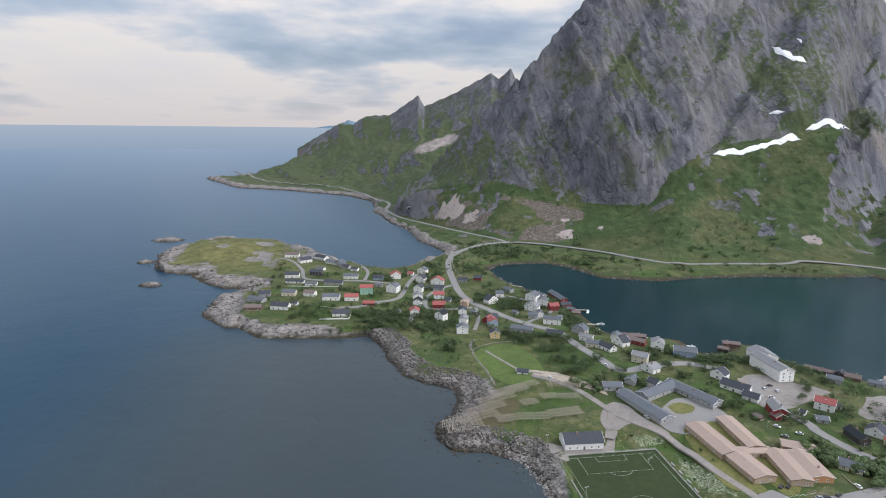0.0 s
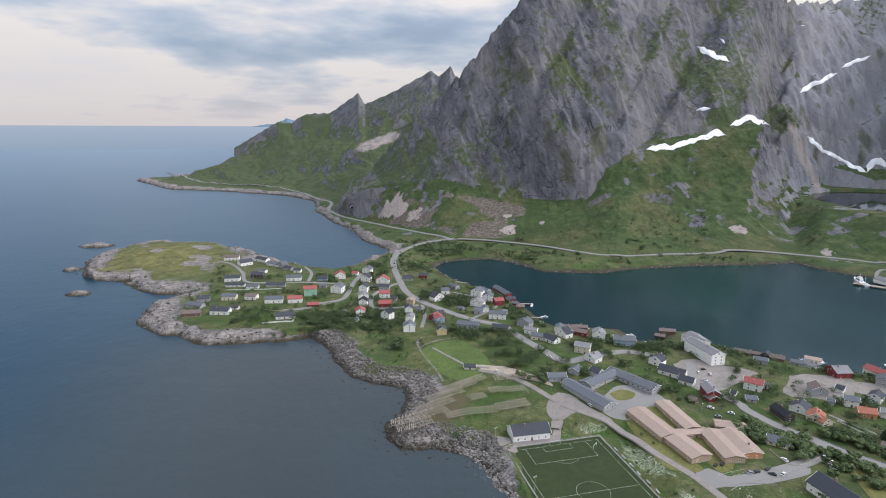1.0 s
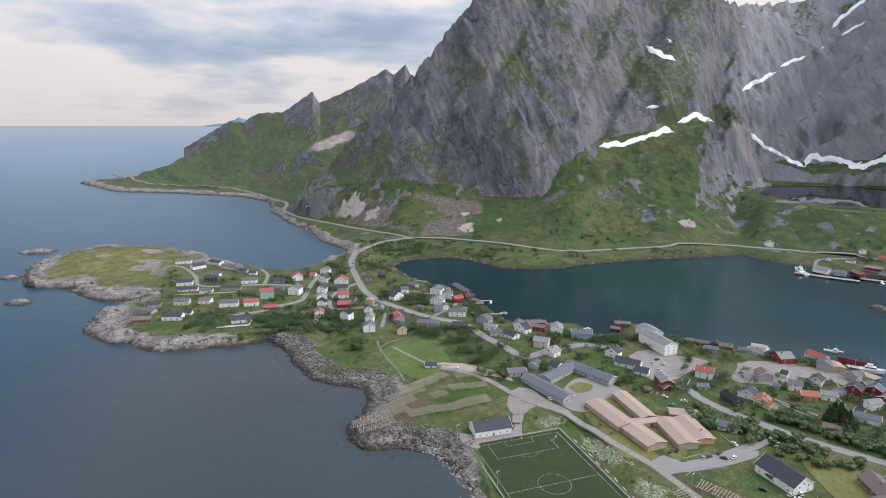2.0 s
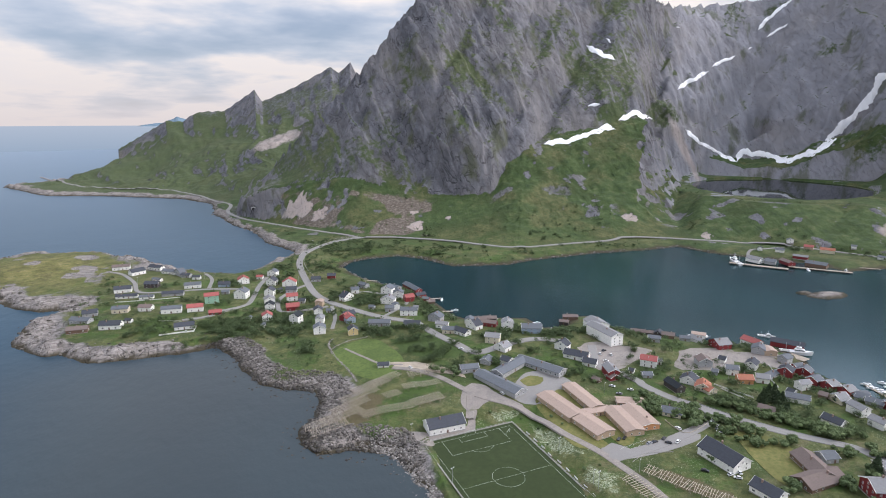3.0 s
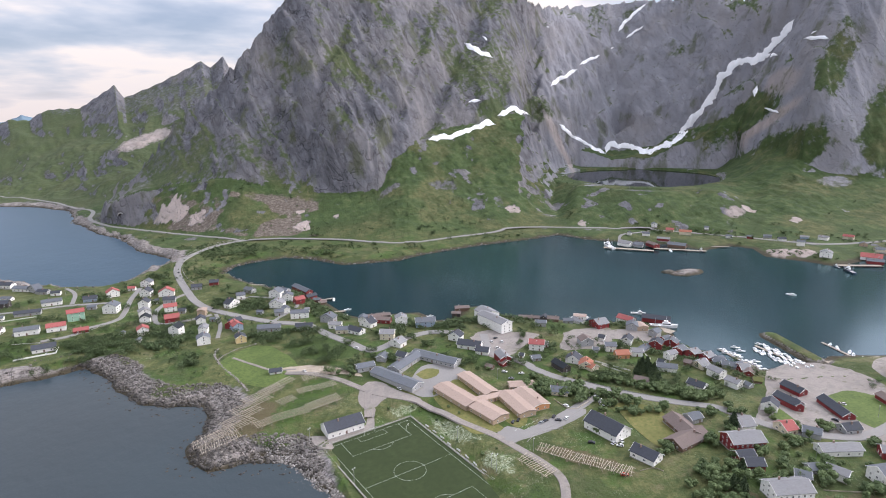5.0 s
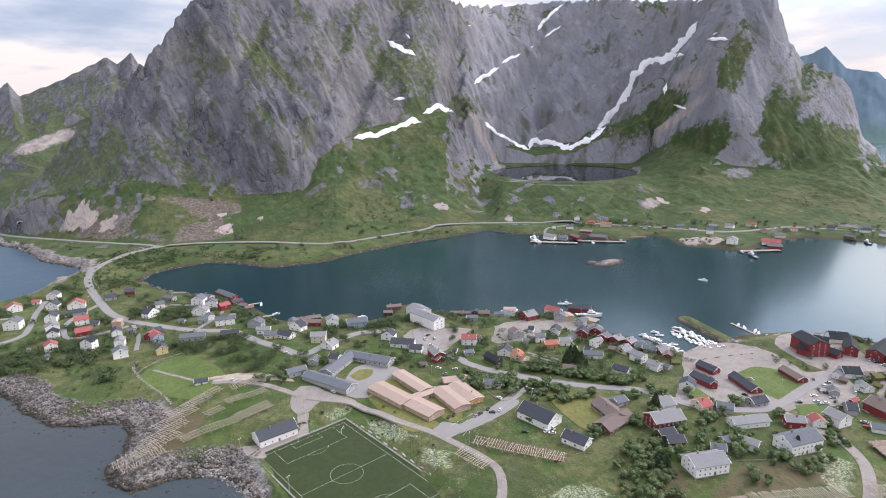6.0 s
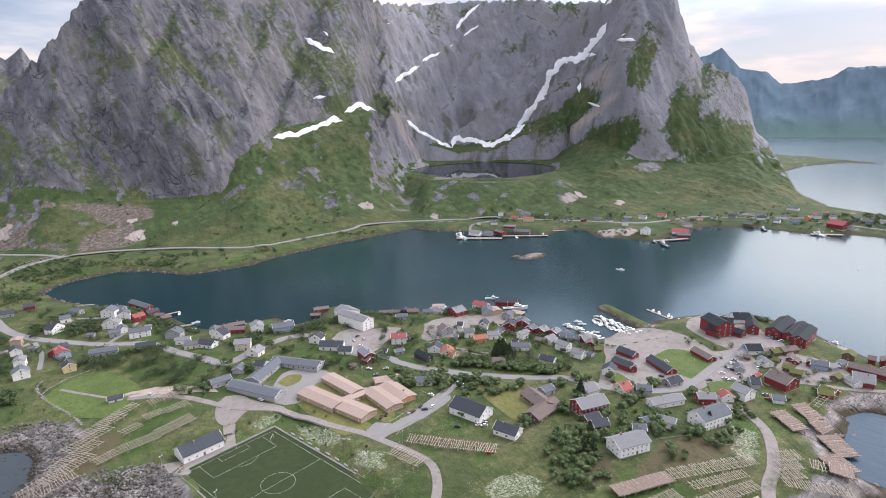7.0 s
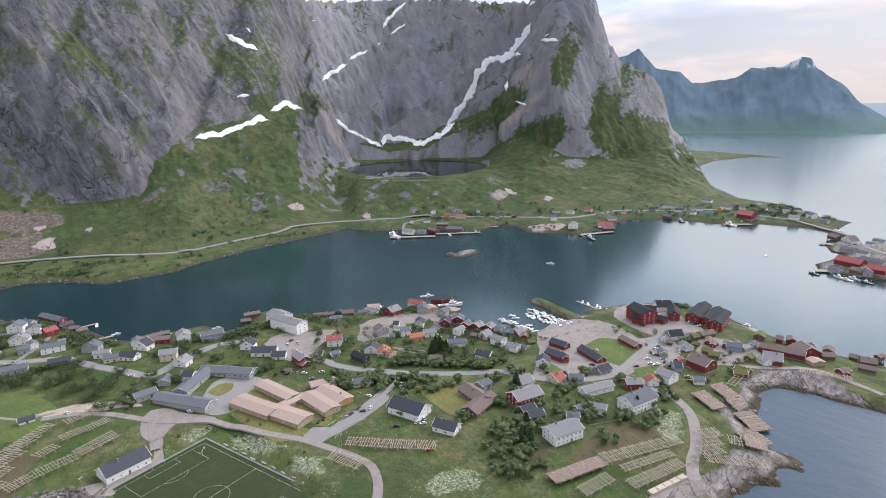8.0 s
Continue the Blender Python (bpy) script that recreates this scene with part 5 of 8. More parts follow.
def boat(x, y, turn, length):
    """A boat afloat: hull with a raised bow, deck, wheelhouse and, when large, masts."""
    L, W = length, length * (0.30 if length < 14 else 0.24)
    big = length > 13
    label = ("white steel fishing vessel with wheelhouse and masts moored at quay" if big else "small white motor boat with cabin moored afloat")
    t = thing("fishing_vessel" if big else "motor_boat", x, y, 0.0, turn, label, "boat", "boats of the harbour")
    bm = bmesh.new()
    secs = []
    fb = 0.10 * L if big else 0.11 * L
    for k in range(9):
        s = k / 8
        half = W / 2 * (0.86 + 0.14 * math.sin(s * 3.1)) * (1 - max(0, (s - 0.6) / 0.4) ** 2 * 0.96)
        top = fb * (0.75 + 0.75 * s * s)
        xx = (s - 0.5) * L
        secs.append([bm.verts.new(p) for p in ((xx, -half, top), (xx - 0.04 * L * s, -half * 0.72, -0.3), (xx - 0.04 * L * s, half * 0.72, -0.3), (xx, half, top), (xx, half * 0.9, top - 0.12), (xx, -half * 0.9, top - 0.12))])
    for a, b in zip(secs, secs[1:]):
        for i in range(6):
            j = (i + 1) % 6
            bm.faces.new((a[i], a[j], b[j], b[i]))
    bm.faces.new(secs[0]), bm.faces.new(secs[-1][::-1])
    dark = big and (int(x) % 2 == 0)
    part("hull", bm, "hull_dark" if dark else "hull_white", t)
    h0 = fb * 0.8
    bm = box(bmesh.new(), -0.05 * L, -W * 0.3, h0 - 0.2, 0.24 * L, W * 0.3, h0 + (0.14 * L if not big else 0.11 * L))
    bmesh.ops.bevel(bm, geom=bm.edges[:], offset=0.02 * L, segments=1, affect="EDGES")
    part("wheelhouse", bm, "hull_white", t)
    bm = box(bmesh.new(), -0.045 * L, -W * 0.31, h0 + 0.05 * L, 0.245 * L, W * 0.31, h0 + 0.085 * L)
    part("window_band", bm, "glass_dark", t)
    if big:
        bm = box(bmesh.new(), 0.0, -W * 0.22, h0 + 0.10 * L, 0.15 * L, W * 0.22, h0 + 0.17 * L)
        part("bridge", bm, "hull_white", t)
        for mx, mh in ((0.08 * L, 0.42 * L), (-0.3 * L, 0.34 * L)):
            bm = bmesh.new()
            beam(bm, (mx, 0, h0 - 0.3), (mx, 0, mh), 0.014 * L)
            beam(bm, (mx, -W * 0.25, mh * 0.8), (mx, W * 0.25, mh * 0.8), 0.008 * L)
            part("mast", bm, "metal_grey", t)
        bm = box(bmesh.new(), -0.42 * L, -W * 0.33, h0 - 0.25, -0.1 * L, W * 0.33, h0 - 0.05)
        part("deck", bm, "deck_grey", t)


def post_lamp(x, y, height, name, label, arm):
    z = ground_z(x, y)
    t = thing(name, x, y, z, 25, label, "lamp", "lamps of the village")
    bm = bmesh.new()
    bmesh.ops.create_cone(bm, segments=8, radius1=0.14, radius2=0.07, depth=height + 0.5, matrix=pose(0, 0, height / 2 - 0.25))
    part("pole", bm, "metal_grey", t)
    bm = bmesh.new()
    beam(bm, (-arm, 0, height - 0.1), (arm, 0, height), 0.08)
    part("arm", bm, "metal_grey", t)
    for s in ((-1, 1) if name == "floodlight" else (1,)):
        bm = box(bmesh.new(), s * arm - 0.35, -0.2, height - 0.1, s * arm + 0.35, 0.2, height + 0.25)
        part("lamp_head", bm, "lamp_head", t)


def floodlight(x, y, height):
    post_lamp(x, y, height, "floodlight", "tall grey floodlight mast beside the sports ground", 0.8)


def street_lamp(x, y, height):
    post_lamp(x, y, height, "street_lamp", "slim grey street lamp beside a village road", 0.6)


rack_rng = random.Random(8)


def rack(x0, y0, x1, y1, depth, count, kind):
    """Poles leaned in pairs over long rails, for drying fish."""
    rng = rack_rng
    length = math.hypot(x1 - x0, y1 - y0)
    turn = math.degrees(math.atan2(y1 - y0, x1 - x0))
    cx, cy = (x0 + x1) / 2, (y0 + y1) / 2
    xs = np.linspace(-length / 2, length / 2, 7)
    c, s = math.cos(radians(turn)), math.sin(radians(turn))
    side = 1 if -s * cx + c * cy > 0 else -1
    cx, cy = cx - s * side * depth / 2, cy + c * side * depth / 2
    zs = land(cx + xs * c, cy + xs * s)[0]
    z = max(float(zs.mean()), 0.8)
    tilt = math.degrees(math.atan2(float(zs[-1] - zs[0]), length))
    words = "hung full with brown fish" if kind == "full" else "of bare pale poles"
    t = thing("drying_rack", cx, cy, z, turn, f"wooden fish-drying rack {words} standing on grass", "rack", "fish-drying racks")
    t.matrix_world = pose(cx, cy, z, 0, -tilt, turn)
    H = 2.2
    for py in (-depth * 0.42, 0, depth * 0.42):
        bm = bmesh.new()
        beam(bm, (-length / 2 - 0.6, py, H), (length / 2 + 0.6, py, H + rng.uniform(-0.1, 0.1)), 0.22)
        part("rail", bm, "timber_grey", t)
    n = max(2, int(length / 6))
    for i in range(n):
        px = (i + 0.5) / n * length - length / 2
        for py in (-depth * 0.42, depth * 0.42):
            bm = bmesh.new()
            beam(bm, (px - 0.5, py, -0.8), (px, py, H + 0.3), 0.17)
            beam(bm, (px + 0.5, py, -0.8), (px, py, H + 0.3), 0.17)
            part("trestle", bm, "timber_grey", t)
    for i in range(count):
        px = (i + 0.5) / count * length - length / 2 + rng.uniform(-0.2, 0.2)
        bm = bmesh.new()
        k = rng.uniform(-0.8, 0.8)
        beam(bm, (px + k, -depth / 2 - rng.uniform(0, 0.6), H + 0.16), (px - k, depth / 2 + rng.uniform(0, 0.6), H + 0.2 + rng.uniform(-0.1, 0.15)), 0.2)
        part("pole", bm, "timber_pale", t)
    if kind == "full":
        bm = bmesh.new()
        m = int(length / 0.9)
        for i in range(m):
            px = (i + 0.5) / m * length - length / 2
            d = depth / 2 + rng.uniform(-0.5, 0.3)
            box(bm, px - 0.4, -d, H + 0.28 - rng.uniform(0.3, 0.6), px + 0.38, d, H + 0.38 + rng.uniform(-0.08, 0.08))
        tagged(part("hung_fish", bm, "fish_brown", t, "dense rows of brown drying fish"), kind="stuff")


def snow(course, wide):
    SNOW.append((course, wide))


SNOW = []


from mathutils.bvhtree import BVHTree


def build_snow():
    """Old snow laid out in the camera's view and cast from its eye onto the ground along each course, with thin ragged
    margins.
    """
    ground = bpy.data.objects["ground"].data
    n = len(ground.vertices)
    co = np.empty(n * 3, np.float32)
    ground.vertices.foreach_get("co", co)
    co = co.reshape(-1, 3)
    q = np.empty(len(ground.polygons) * 4, np.int32)
    ground.polygons.foreach_get("vertices", q)
    q = q.reshape(-1, 4)
    high = q[(co[q[:, 0], 2] > 70) & (np.hypot(co[q[:, 0], 0], co[q[:, 0], 1]) > 1200)]
    used, inv = np.unique(high, return_inverse=True)
    tree = BVHTree.FromPolygons(co[used].tolist(), inv.reshape(-1, 4).tolist())
    eye = Vector((0, 0, 199))
    for course, wide in SNOW:
        wide = 0.8 * wide
        p = np.array(course, float)
        rad = np.hypot(p[:, 0], p[:, 1])
        mean = rad.mean()
        flat = [(math.atan2(x, y) * mean, (z - 199) / r * mean, 0) for (x, y, z), r in zip(course, rad)]
        line = np.array([(v.x, v.y) for v in spline(flat, 2.5)])
        if len(line) < 3:
            continue
        step = np.gradient(line, axis=0)
        step = step / np.maximum(np.linalg.norm(step, axis=1), 1e-6)[:, None]
        side = np.stack([-step[:, 1], step[:, 0]], 1)
        along = np.concatenate([[0], np.cumsum(np.linalg.norm(np.diff(line, axis=0), axis=1))])
        ends = smooth(np.minimum(along, along[-1] - along), -2, 2.2 * wide)
        half = [wide * ends * np.clip(0.74 + 0.95 * fbm(along / 17, along * 0 + k * 9.7, 123 + k, 4, 0.6), 0.10, 1.5) for k in (0, 1)]
        spots, keep, span = [], [], 7
        for i, (c, d) in enumerate(zip(line, side)):
            for k in range(span):
                f = k / (span - 1)
                u = c + d * (-half[0][i] + f * (half[0][i] + half[1][i]))
                az, slope = u[0] / mean, u[1] / mean
                ray = Vector((math.sin(az), math.cos(az), slope)).normalized()
                hit, normal, _, gap = tree.ray_cast(eye, ray, 3000)
                if hit is None:
                    keep.append(0.0), spots.append((0, 0, 0))
                    continue
                out = normal if normal.dot(ray) < 0 else -normal
                keep.append(gap), spots.append(tuple(hit + out * (0.25 + 1.1 * math.sin(math.pi * f)) - ray * 0.4))
        faces = []
        for i in range(len(line) - 1):
            for k in range(span - 1):
                g = (i * span + k, i * span + k + 1, (i + 1) * span + k + 1, (i + 1) * span + k)
                far = [keep[j] for j in g]
                if min(far) > 0 and max(far) - min(far) < 45:
                    faces.append(g)
        if len(faces) < 2:
            continue
        idx, inv = np.unique(np.array(faces), return_inverse=True)
        me = bpy.data.meshes.new("snow_patch")
        me.from_pydata([spots[j] for j in idx], [], inv.reshape(-1, 4).tolist())
        me.materials.append(M["snow_old"])
        me.shade_smooth()
        tagged(new("snow_patch", me), "white old snow lying in a rocky mountain gully", "snow", "snow patches")


def stones(name, spots, mat, label, seed):
    """Loose boulders, too many to count, in one mesh."""
    rng = random.Random(seed)
    verts, faces = [], []
    xy = np.array([(a, b) for a, b, _ in spots])
    zs = land(xy[:, 0], xy[:, 1])[0]
    g = 0.85
    base = [(-0.52, g, 0), (0.52, g, 0), (-0.52, -g, 0), (0.52, -g, 0), (0, -0.52, g), (0, 0.52, g), (0, -0.52, -g), (0, 0.52, -g), (g, 0, -0.52), (g, 0, 0.52), (-g, 0, -0.52), (-g, 0, 0.52)]
    tri = [(0, 11, 5), (0, 5, 1), (0, 1, 7), (0, 7, 10), (0, 10, 11), (1, 5, 9), (5, 11, 4), (11, 10, 2), (10, 7, 6), (7, 1, 8),
           (3, 9, 4), (3, 4, 2), (3, 2, 6), (3, 6, 8), (3, 8, 9), (4, 9, 5), (2, 4, 11), (6, 2, 10), (8, 6, 7), (9, 8, 1)]
    for (x, y, s), z in zip(spots, np.maximum(zs, -0.7)):
        k, turn = len(verts), rng.uniform(0, 6.28)
        c, d = math.cos(turn), math.sin(turn)
        for bx, by, bz in base:
            q = s * rng.uniform(0.75, 1.2)
            px, py = bx * q + rng.uniform(-.15, .15) * s, by * q * 0.8 + rng.uniform(-.15, .15) * s
            verts.append((x + px * c - py * d, y + px * d + py * c, z + bz * q * 0.6 + 0.1 * s))
        faces += [(k + a, k + b, k + e) for a, b, e in tri]
    me = bpy.data.meshes.new(name)
    me.from_pydata(verts, [], faces)
    me.materials.append(M[mat])
    tagged(new(name, me), label, "rocks", kind="stuff")



def board_fence(pts, height, mat, label):
    """A garden fence: posts and boards from point to point, along the lie of the ground."""
    line = spline(pts, 6.0)
    zs = land(np.array([p.x for p in line]), np.array([p.y for p in line]))[0]
    o = Vector((line[0].x, line[0].y, float(zs[0])))
    t = thing("garden_fence", *o, 0, label, "fence", "garden fences")
    at = [Vector((p.x, p.y, float(z))) - o for p, z in zip(line, zs)]
    for a, b in zip(at, at[1:]):
        bm = bmesh.new()
        n = Vector((a.y - b.y, b.x - a.x, 0)).normalized() * 0.05
        v = [bm.verts.new(q + Vector((0, 0, h * height)) + n * k) for k in (-1, 1) for q, h in ((a, 0.15), (b, 0.15), (b, 1.0), (a, 1.0))]
        for f in ((0, 1, 2, 3), (7, 6, 5, 4), (0, 4, 5, 1), (1, 5, 6, 2), (2, 6, 7, 3), (3, 7, 4, 0)):
            bm.faces.new([v[i] for i in f])
        part("panel", bm, mat, t)
    for a in at:
        bm = bmesh.new()
        beam(bm, a - Vector((0, 0, 0.4)), a + Vector((0, 0, 1.1 * height)), 0.16)
        part("post", bm, mat, t)


def bay_line(x, y, turn):
    z = ground_z(x, y) + 0.19
    me = mesh_of("bay_line", box(bmesh.new(), -2.3, -0.07, 0.0, 2.3, 0.07, 0.015), "line_white")
    ob = new("bay_line", me)
    ob.matrix_world = pose(x, y, z, 0, 0, turn)
    tagged(ob, "worn white painted parking bay line on asphalt", "marking", "parking bay lines")

# ---- buildings: place, turn, length, width, eaves, wall and roof colours ----
house(272, 142, -23, 20.6, 13.0, 6.5, "W", "p")
house(240, 203, -78, 16.3, 11.0, 4.0, "W", "d")
house(279, 165, -29, 10.6, 9.0, 4.5, "R", "d")
house(292, 146, -54, 7.9, 8.0, 3.4, "W", "g")
house(283, 173, -19, 11.0, 8.0, 4.0, "R", "d")
house(242, 236, -82, 24.7, 15.0, 5.5, "W", "d")
house(305, 147, -24, 8.6, 7.0, 2.6, "G", "g")
house(310, 138, -76, 11.1, 8.0, 4.5, "W", "p")
house(101, 324, 4, 25.1, 13.0, 5.0, "W", "d")
house(274, 203, 4, 27.2, 13.0, 3.0, "B", "b")
house(189.5, 290, -80, 25.0, 14.5, 3.9, "T", "t")
house(295, 182, -22, 20.3, 14.0, 6.5, "R", "p")
house(283, 213, 73, 25.4, 13.0, 3.0, "B", "b")
house(333, 122, -18, 23.5, 13.0, 7.5, "W", "g")
house(212, 290.5, -95, 32.0, 12.8, 3.9, "T", "t")
house(182.5, 319.5, -81, 37.0, 14.0, 3.9, "T", "t")
house(225.3, 291.5, -95, 27.5, 13.0, 3.9, "O", "t")
house(202, 306.5, 0, 22.0, 7.5, 3.4, "T", "t")
house(335, 151, -26, 23.7, 9.0, 4.0, "W", "p")
house(298, 218, -7, 9.5, 9.0, 3.5, "G", "g")
house(315, 196, -19, 10.0, 14.2, 5.0, "W", "p")
house(333, 180, -14, 9.0, 11.9, 4.0, "C", "r")
house(203.8, 327, -88, 38.0, 11.0, 3.9, "T", "t")
house(341, 169, -58, 10.3, 9.0, 4.0, "G", "g")
house(358, 135, -47, 11.8, 10.0, 5.0, "R", "p")
house(251, 292, -41, 12.9, 10.0, 3.2, "C", "g")
house(155.5, 362.5, -67.5, 44.0, 12.0, 3.6, "G", "g")
house(371, 127, 48, 7.3, 9.0, 4.5, "W", "r")
house(232, 312, -23, 20.0, 10.0, 3.2, "T", "t")
house(384, 121, 75, 12.0, 12.1, 6.0, "W", "p")
house(368, 162, -18, 12.6, 9.0, 3.6, "G", "d")
house(354, 203, 26, 10.0, 10.7, 5.0, "W", "d")
house(395, 103, -59, 7.7, 8.0, 3.2, "W", "g")
house(173, 383.5, 31, 34.0, 11.0, 3.6, "G", "g")
house(142, 391, -4, 15.0, 9.0, 3.8, "G", "g")
house(229, 349, -66, 6.1, 5.0, 2.4, "B", "b")
house(174.5, 392.5, -59, 9.1, 8.5, 4.6, "W", "d")
house(370, 194, 48, 8.0, 5.6, 5.0, "R", "d")
house(315, 276, -56, 10.8, 9.0, 2.4, "B", "b")
house(340, 248, -77, 12.8, 9.0, 3.8, "W", "d")
house(371, 201, 83, 18.6, 9.0, 4.5, "R", "d")
house(197.5, 379.5, -59.5, 41.0, 11.5, 3.6, "G", "g")
house(407, 122, -53, 6.1, 11.0, 4.0, "G", "d")
house(243, 349, -83, 6.0, 9.4, 3.0, "R", "b")
house(278, 323, -90, 16.0, 8.2, 4.5, "D", "k")
house(160, 399, 45, 9.0, 8.8, 3.6, "G", "g")
house(390, 181, 63, 25.7, 9.0, 3.4, "R", "d")
house(81, 422, -12, 9.7, 6.0, 2.4, "W", "d")
house(245, 355, 78, 15.7, 10.0, 6.5, "R", "p")
house(299, 311, -86, 7.0, 8.9, 3.0, "C", "o")
house(365, 237, -85, 10.6, 9.0, 5.0, "W", "p")
house(298, 317, 48, 11.0, 11.7, 3.6, "C", "o")
house(427, 84, -66, 9.4, 9.0, 3.4, "R", "s")
house(422, 109, 73, 16.2, 15.0, 6.0, "R", "b")
house(373, 231, 86, 5.3, 6.0, 2.6, "G", "g")
house(421, 125, -11, 6.0, 3.8, 3.0, "R", "r")
house(432, 83, 76, 10.3, 9.0, 3.4, "R", "s")
house(271, 346, -18, 7.5, 7.0, 2.6, "G", "g")
house(264, 355, -53, 3.6, 5.0, 2.4, "W", "d")
house(296, 329, 38, 11.0, 12.4, 3.8, "W", "d")
house(239, 375, -47, 11.5, 9.0, 3.6, "W", "d")
house(347, 281, -46, 15.9, 9.0, 4.0, "W", "g")
house(394, 211, 83, 16.8, 9.0, 3.6, "R", "d")
house(426, 139, 33, 8.0, 7.1, 3.6, "G", "g")
house(369, 254, 88, 12.2, 9.0, 6.0, "W", "p")
house(386, 233, -41, 6.2, 7.0, 2.4, "B", "s")
house(235, 389, -48, 20.1, 10.0, 4.2, "W", "d")
house(182, 418, 30, 10.0, 12.4, 4.5, "W", "p")
house(353, 291, -74, 4.9, 6.0, 2.8, "G", "d")
house(447, 107, -77, 8.1, 8.0, 3.0, "B", "s")
house(285, 363, -41, 13.6, 10.0, 6.5, "W", "r")
house(374, 271, -5, 9.0, 11.6, 3.8, "C", "p")
house(336, 317, -25, 11.7, 9.0, 4.2, "O", "o")
house(393, 244, 31, 8.0, 7.9, 3.0, "R", "b")
house(369, 279, -67, 5.5, 7.0, 3.4, "B", "b")
house(433, 168, 63, 21.9, 9.0, 3.4, "R", "b")
house(451, 113, -87, 7.2, 8.0, 3.2, "B", "s")
house(325, 335, -46, 4.6, 6.0, 3.0, "G", "g")
house(449, 128, 61, 8.0, 8.8, 3.5, "W", "p")
house(461, 75, 51, 10.3, 8.0, 3.4, "W", "p")
house(460, 85, -8, 8.0, 6.2, 3.0, "B", "s")
house(449, 131, 14, 9.0, 6.6, 4.0, "W", "g")
house(396, 251, -26, 8.0, 12.3, 4.0, "R", "p")
house(295, 364, -19, 4.7, 6.0, 3.0, "W", "p")
house(380, 275, -1, 7.0, 6.3, 3.4, "C", "p")
house(393, 257, -70, 4.8, 6.0, 3.0, "G", "g")
house(350, 314, -38, 9.5, 9.0, 4.5, "W", "p")
house(233, 409, 37, 10.0, 12.0, 5.0, "W", "d")
house(393, 261, -57, 10.4, 8.0, 3.4, "G", "g")
house(390, 269, -74, 4.8, 6.0, 3.0, "G", "g")
house(369, 296, -0, 10.0, 7.6, 5.5, "W", "p")
house(468, 71, -77, 12.6, 16.0, 4.5, "R", "p")
house(452, 142, -82, 4.8, 6.0, 2.6, "B", "b")
house(181, 438, -33, 13.4, 11.0, 6.5, "C", "p")
house(338, 332, -32, 9.6, 9.0, 5.5, "W", "g")
house(460, 124, 84, 4.6, 6.0, 2.6, "B", "s")
house(476, 27, -33, 8.0, 7.4, 3.6, "R", "b")
house(477, 26, 18, 8.0, 4.5, 3.2, "R", "s")
house(396, 272, -69, 9.6, 8.0, 3.2, "R", "g")
house(328, 351, 71, 11.0, 12.0, 5.5, "G", "b")
house(361, 318, 17, 19.5, 7.0, 2.6, "W", "g")
house(468, 113, -0, 7.0, 4.6, 3.2, "R", "b")
house(459, 148, 3, 12.0, 6.1, 4.0, "W", "g")
house(472, 99, -72, 12.0, 9.0, 4.0, "N", "g")
house(392, 280, 4, 9.0, 10.6, 4.8, "R", "p")
house(473, 105, 5, 8.0, 4.7, 4.0, "R", "g")
house(388, 290, 4, 9.0, 10.4, 4.8, "R", "p")
house(483, 45, 47, 9.0, 11.2, 3.4, "T", "t")
house(472, 118, 8, 10.0, 5.6, 3.2, "R", "b")
house(385, 300, 12, 9.0, 9.3, 4.6, "R", "g")
house(467, 144, -44, 13.0, 12.0, 4.5, "W", "k")
house(480, 100, -20, 7.0, 4.9, 3.2, "R", "b")
house(473, 135, -32, 10.7, 8.0, 3.2, "W", "b")
house(376, 317, 29, 10.0, 11.1, 6.0, "R", "d")
house(475, 130, -28, 8.4, 8.0, 3.2, "B", "s")
house(362, 336, 32, 12.0, 8.9, 5.0, "W", "d")
house(348, 352, -58, 5.4, 7.0, 3.4, "W", "d")
house(163, 468, -62, 16.7, 9.0, 4.0, "W", "d")
house(488, 89, -4, 9.0, 5.5, 3.4, "G", "g")
house(497, 54, 39, 13.6, 20.0, 5.0, "R", "b")
house(153, 477, -27, 10.8, 8.0, 3.4, "C", "g")
house(485, 124, -30, 14.1, 8.0, 3.2, "B", "b")
house(391, 314, 26, 8.0, 10.8, 4.6, "R", "g")
house(281, 421, -84, 36.0, 13.0, 8.0, "W", "p")
house(226, 455, -20, 18.2, 11.0, 5.0, "N", "g")
house(69, 504, 89, 9.0, 8.9, 4.5, "Y", "d")
house(394, 323, -1, 8.0, 8.8, 4.2, "R", "g")
house(509, 56, -27, 8.0, 6.5, 4.0, "R", "b")
house(511, 52, 13, 9.0, 6.1, 4.0, "R", "d")
house(208, 469, 70, 10.0, 11.1, 6.5, "W", "p")
house(180, 482, 24, 9.0, 14.6, 4.0, "W", "d")
house(515, 15, -81, 10.4, 10.0, 3.0, "B", "b")
house(508, 88, 1, 9.0, 8.1, 4.0, "B", "s")
house(152, 493, -34, 11.6, 7.0, 3.6, "W", "p")
house(40, 517, 87, 10.0, 11.2, 5.0, "W", "g")
house(516, 75, -81, 4.8, 8.0, 4.0, "R", "b")
house(126, 506, -23, 15.7, 8.0, 3.0, "G", "d")
house(521, 24, 81, 5.6, 7.0, 2.4, "B", "b")
house(520, 41, 1, 9.0, 7.2, 4.0, "B", "b")
house(398, 338, 16, 9.0, 8.1, 4.5, "G", "g")
house(491, 181, 88, 10.0, 21.3, 5.0, "R", "k")
house(195, 485, -39, 18.0, 8.0, 3.4, "R", "b")
house(520, 67, 17, 9.0, 6.4, 5.0, "R", "b")
house(498, 167, 82, 12.0, 9.0, 3.2, "R", "k")
house(493, 182, 58, 23.2, 17.0, 9.0, "R", "k")
house(97, 519, -19, 21.0, 9.0, 3.2, "G", "g")
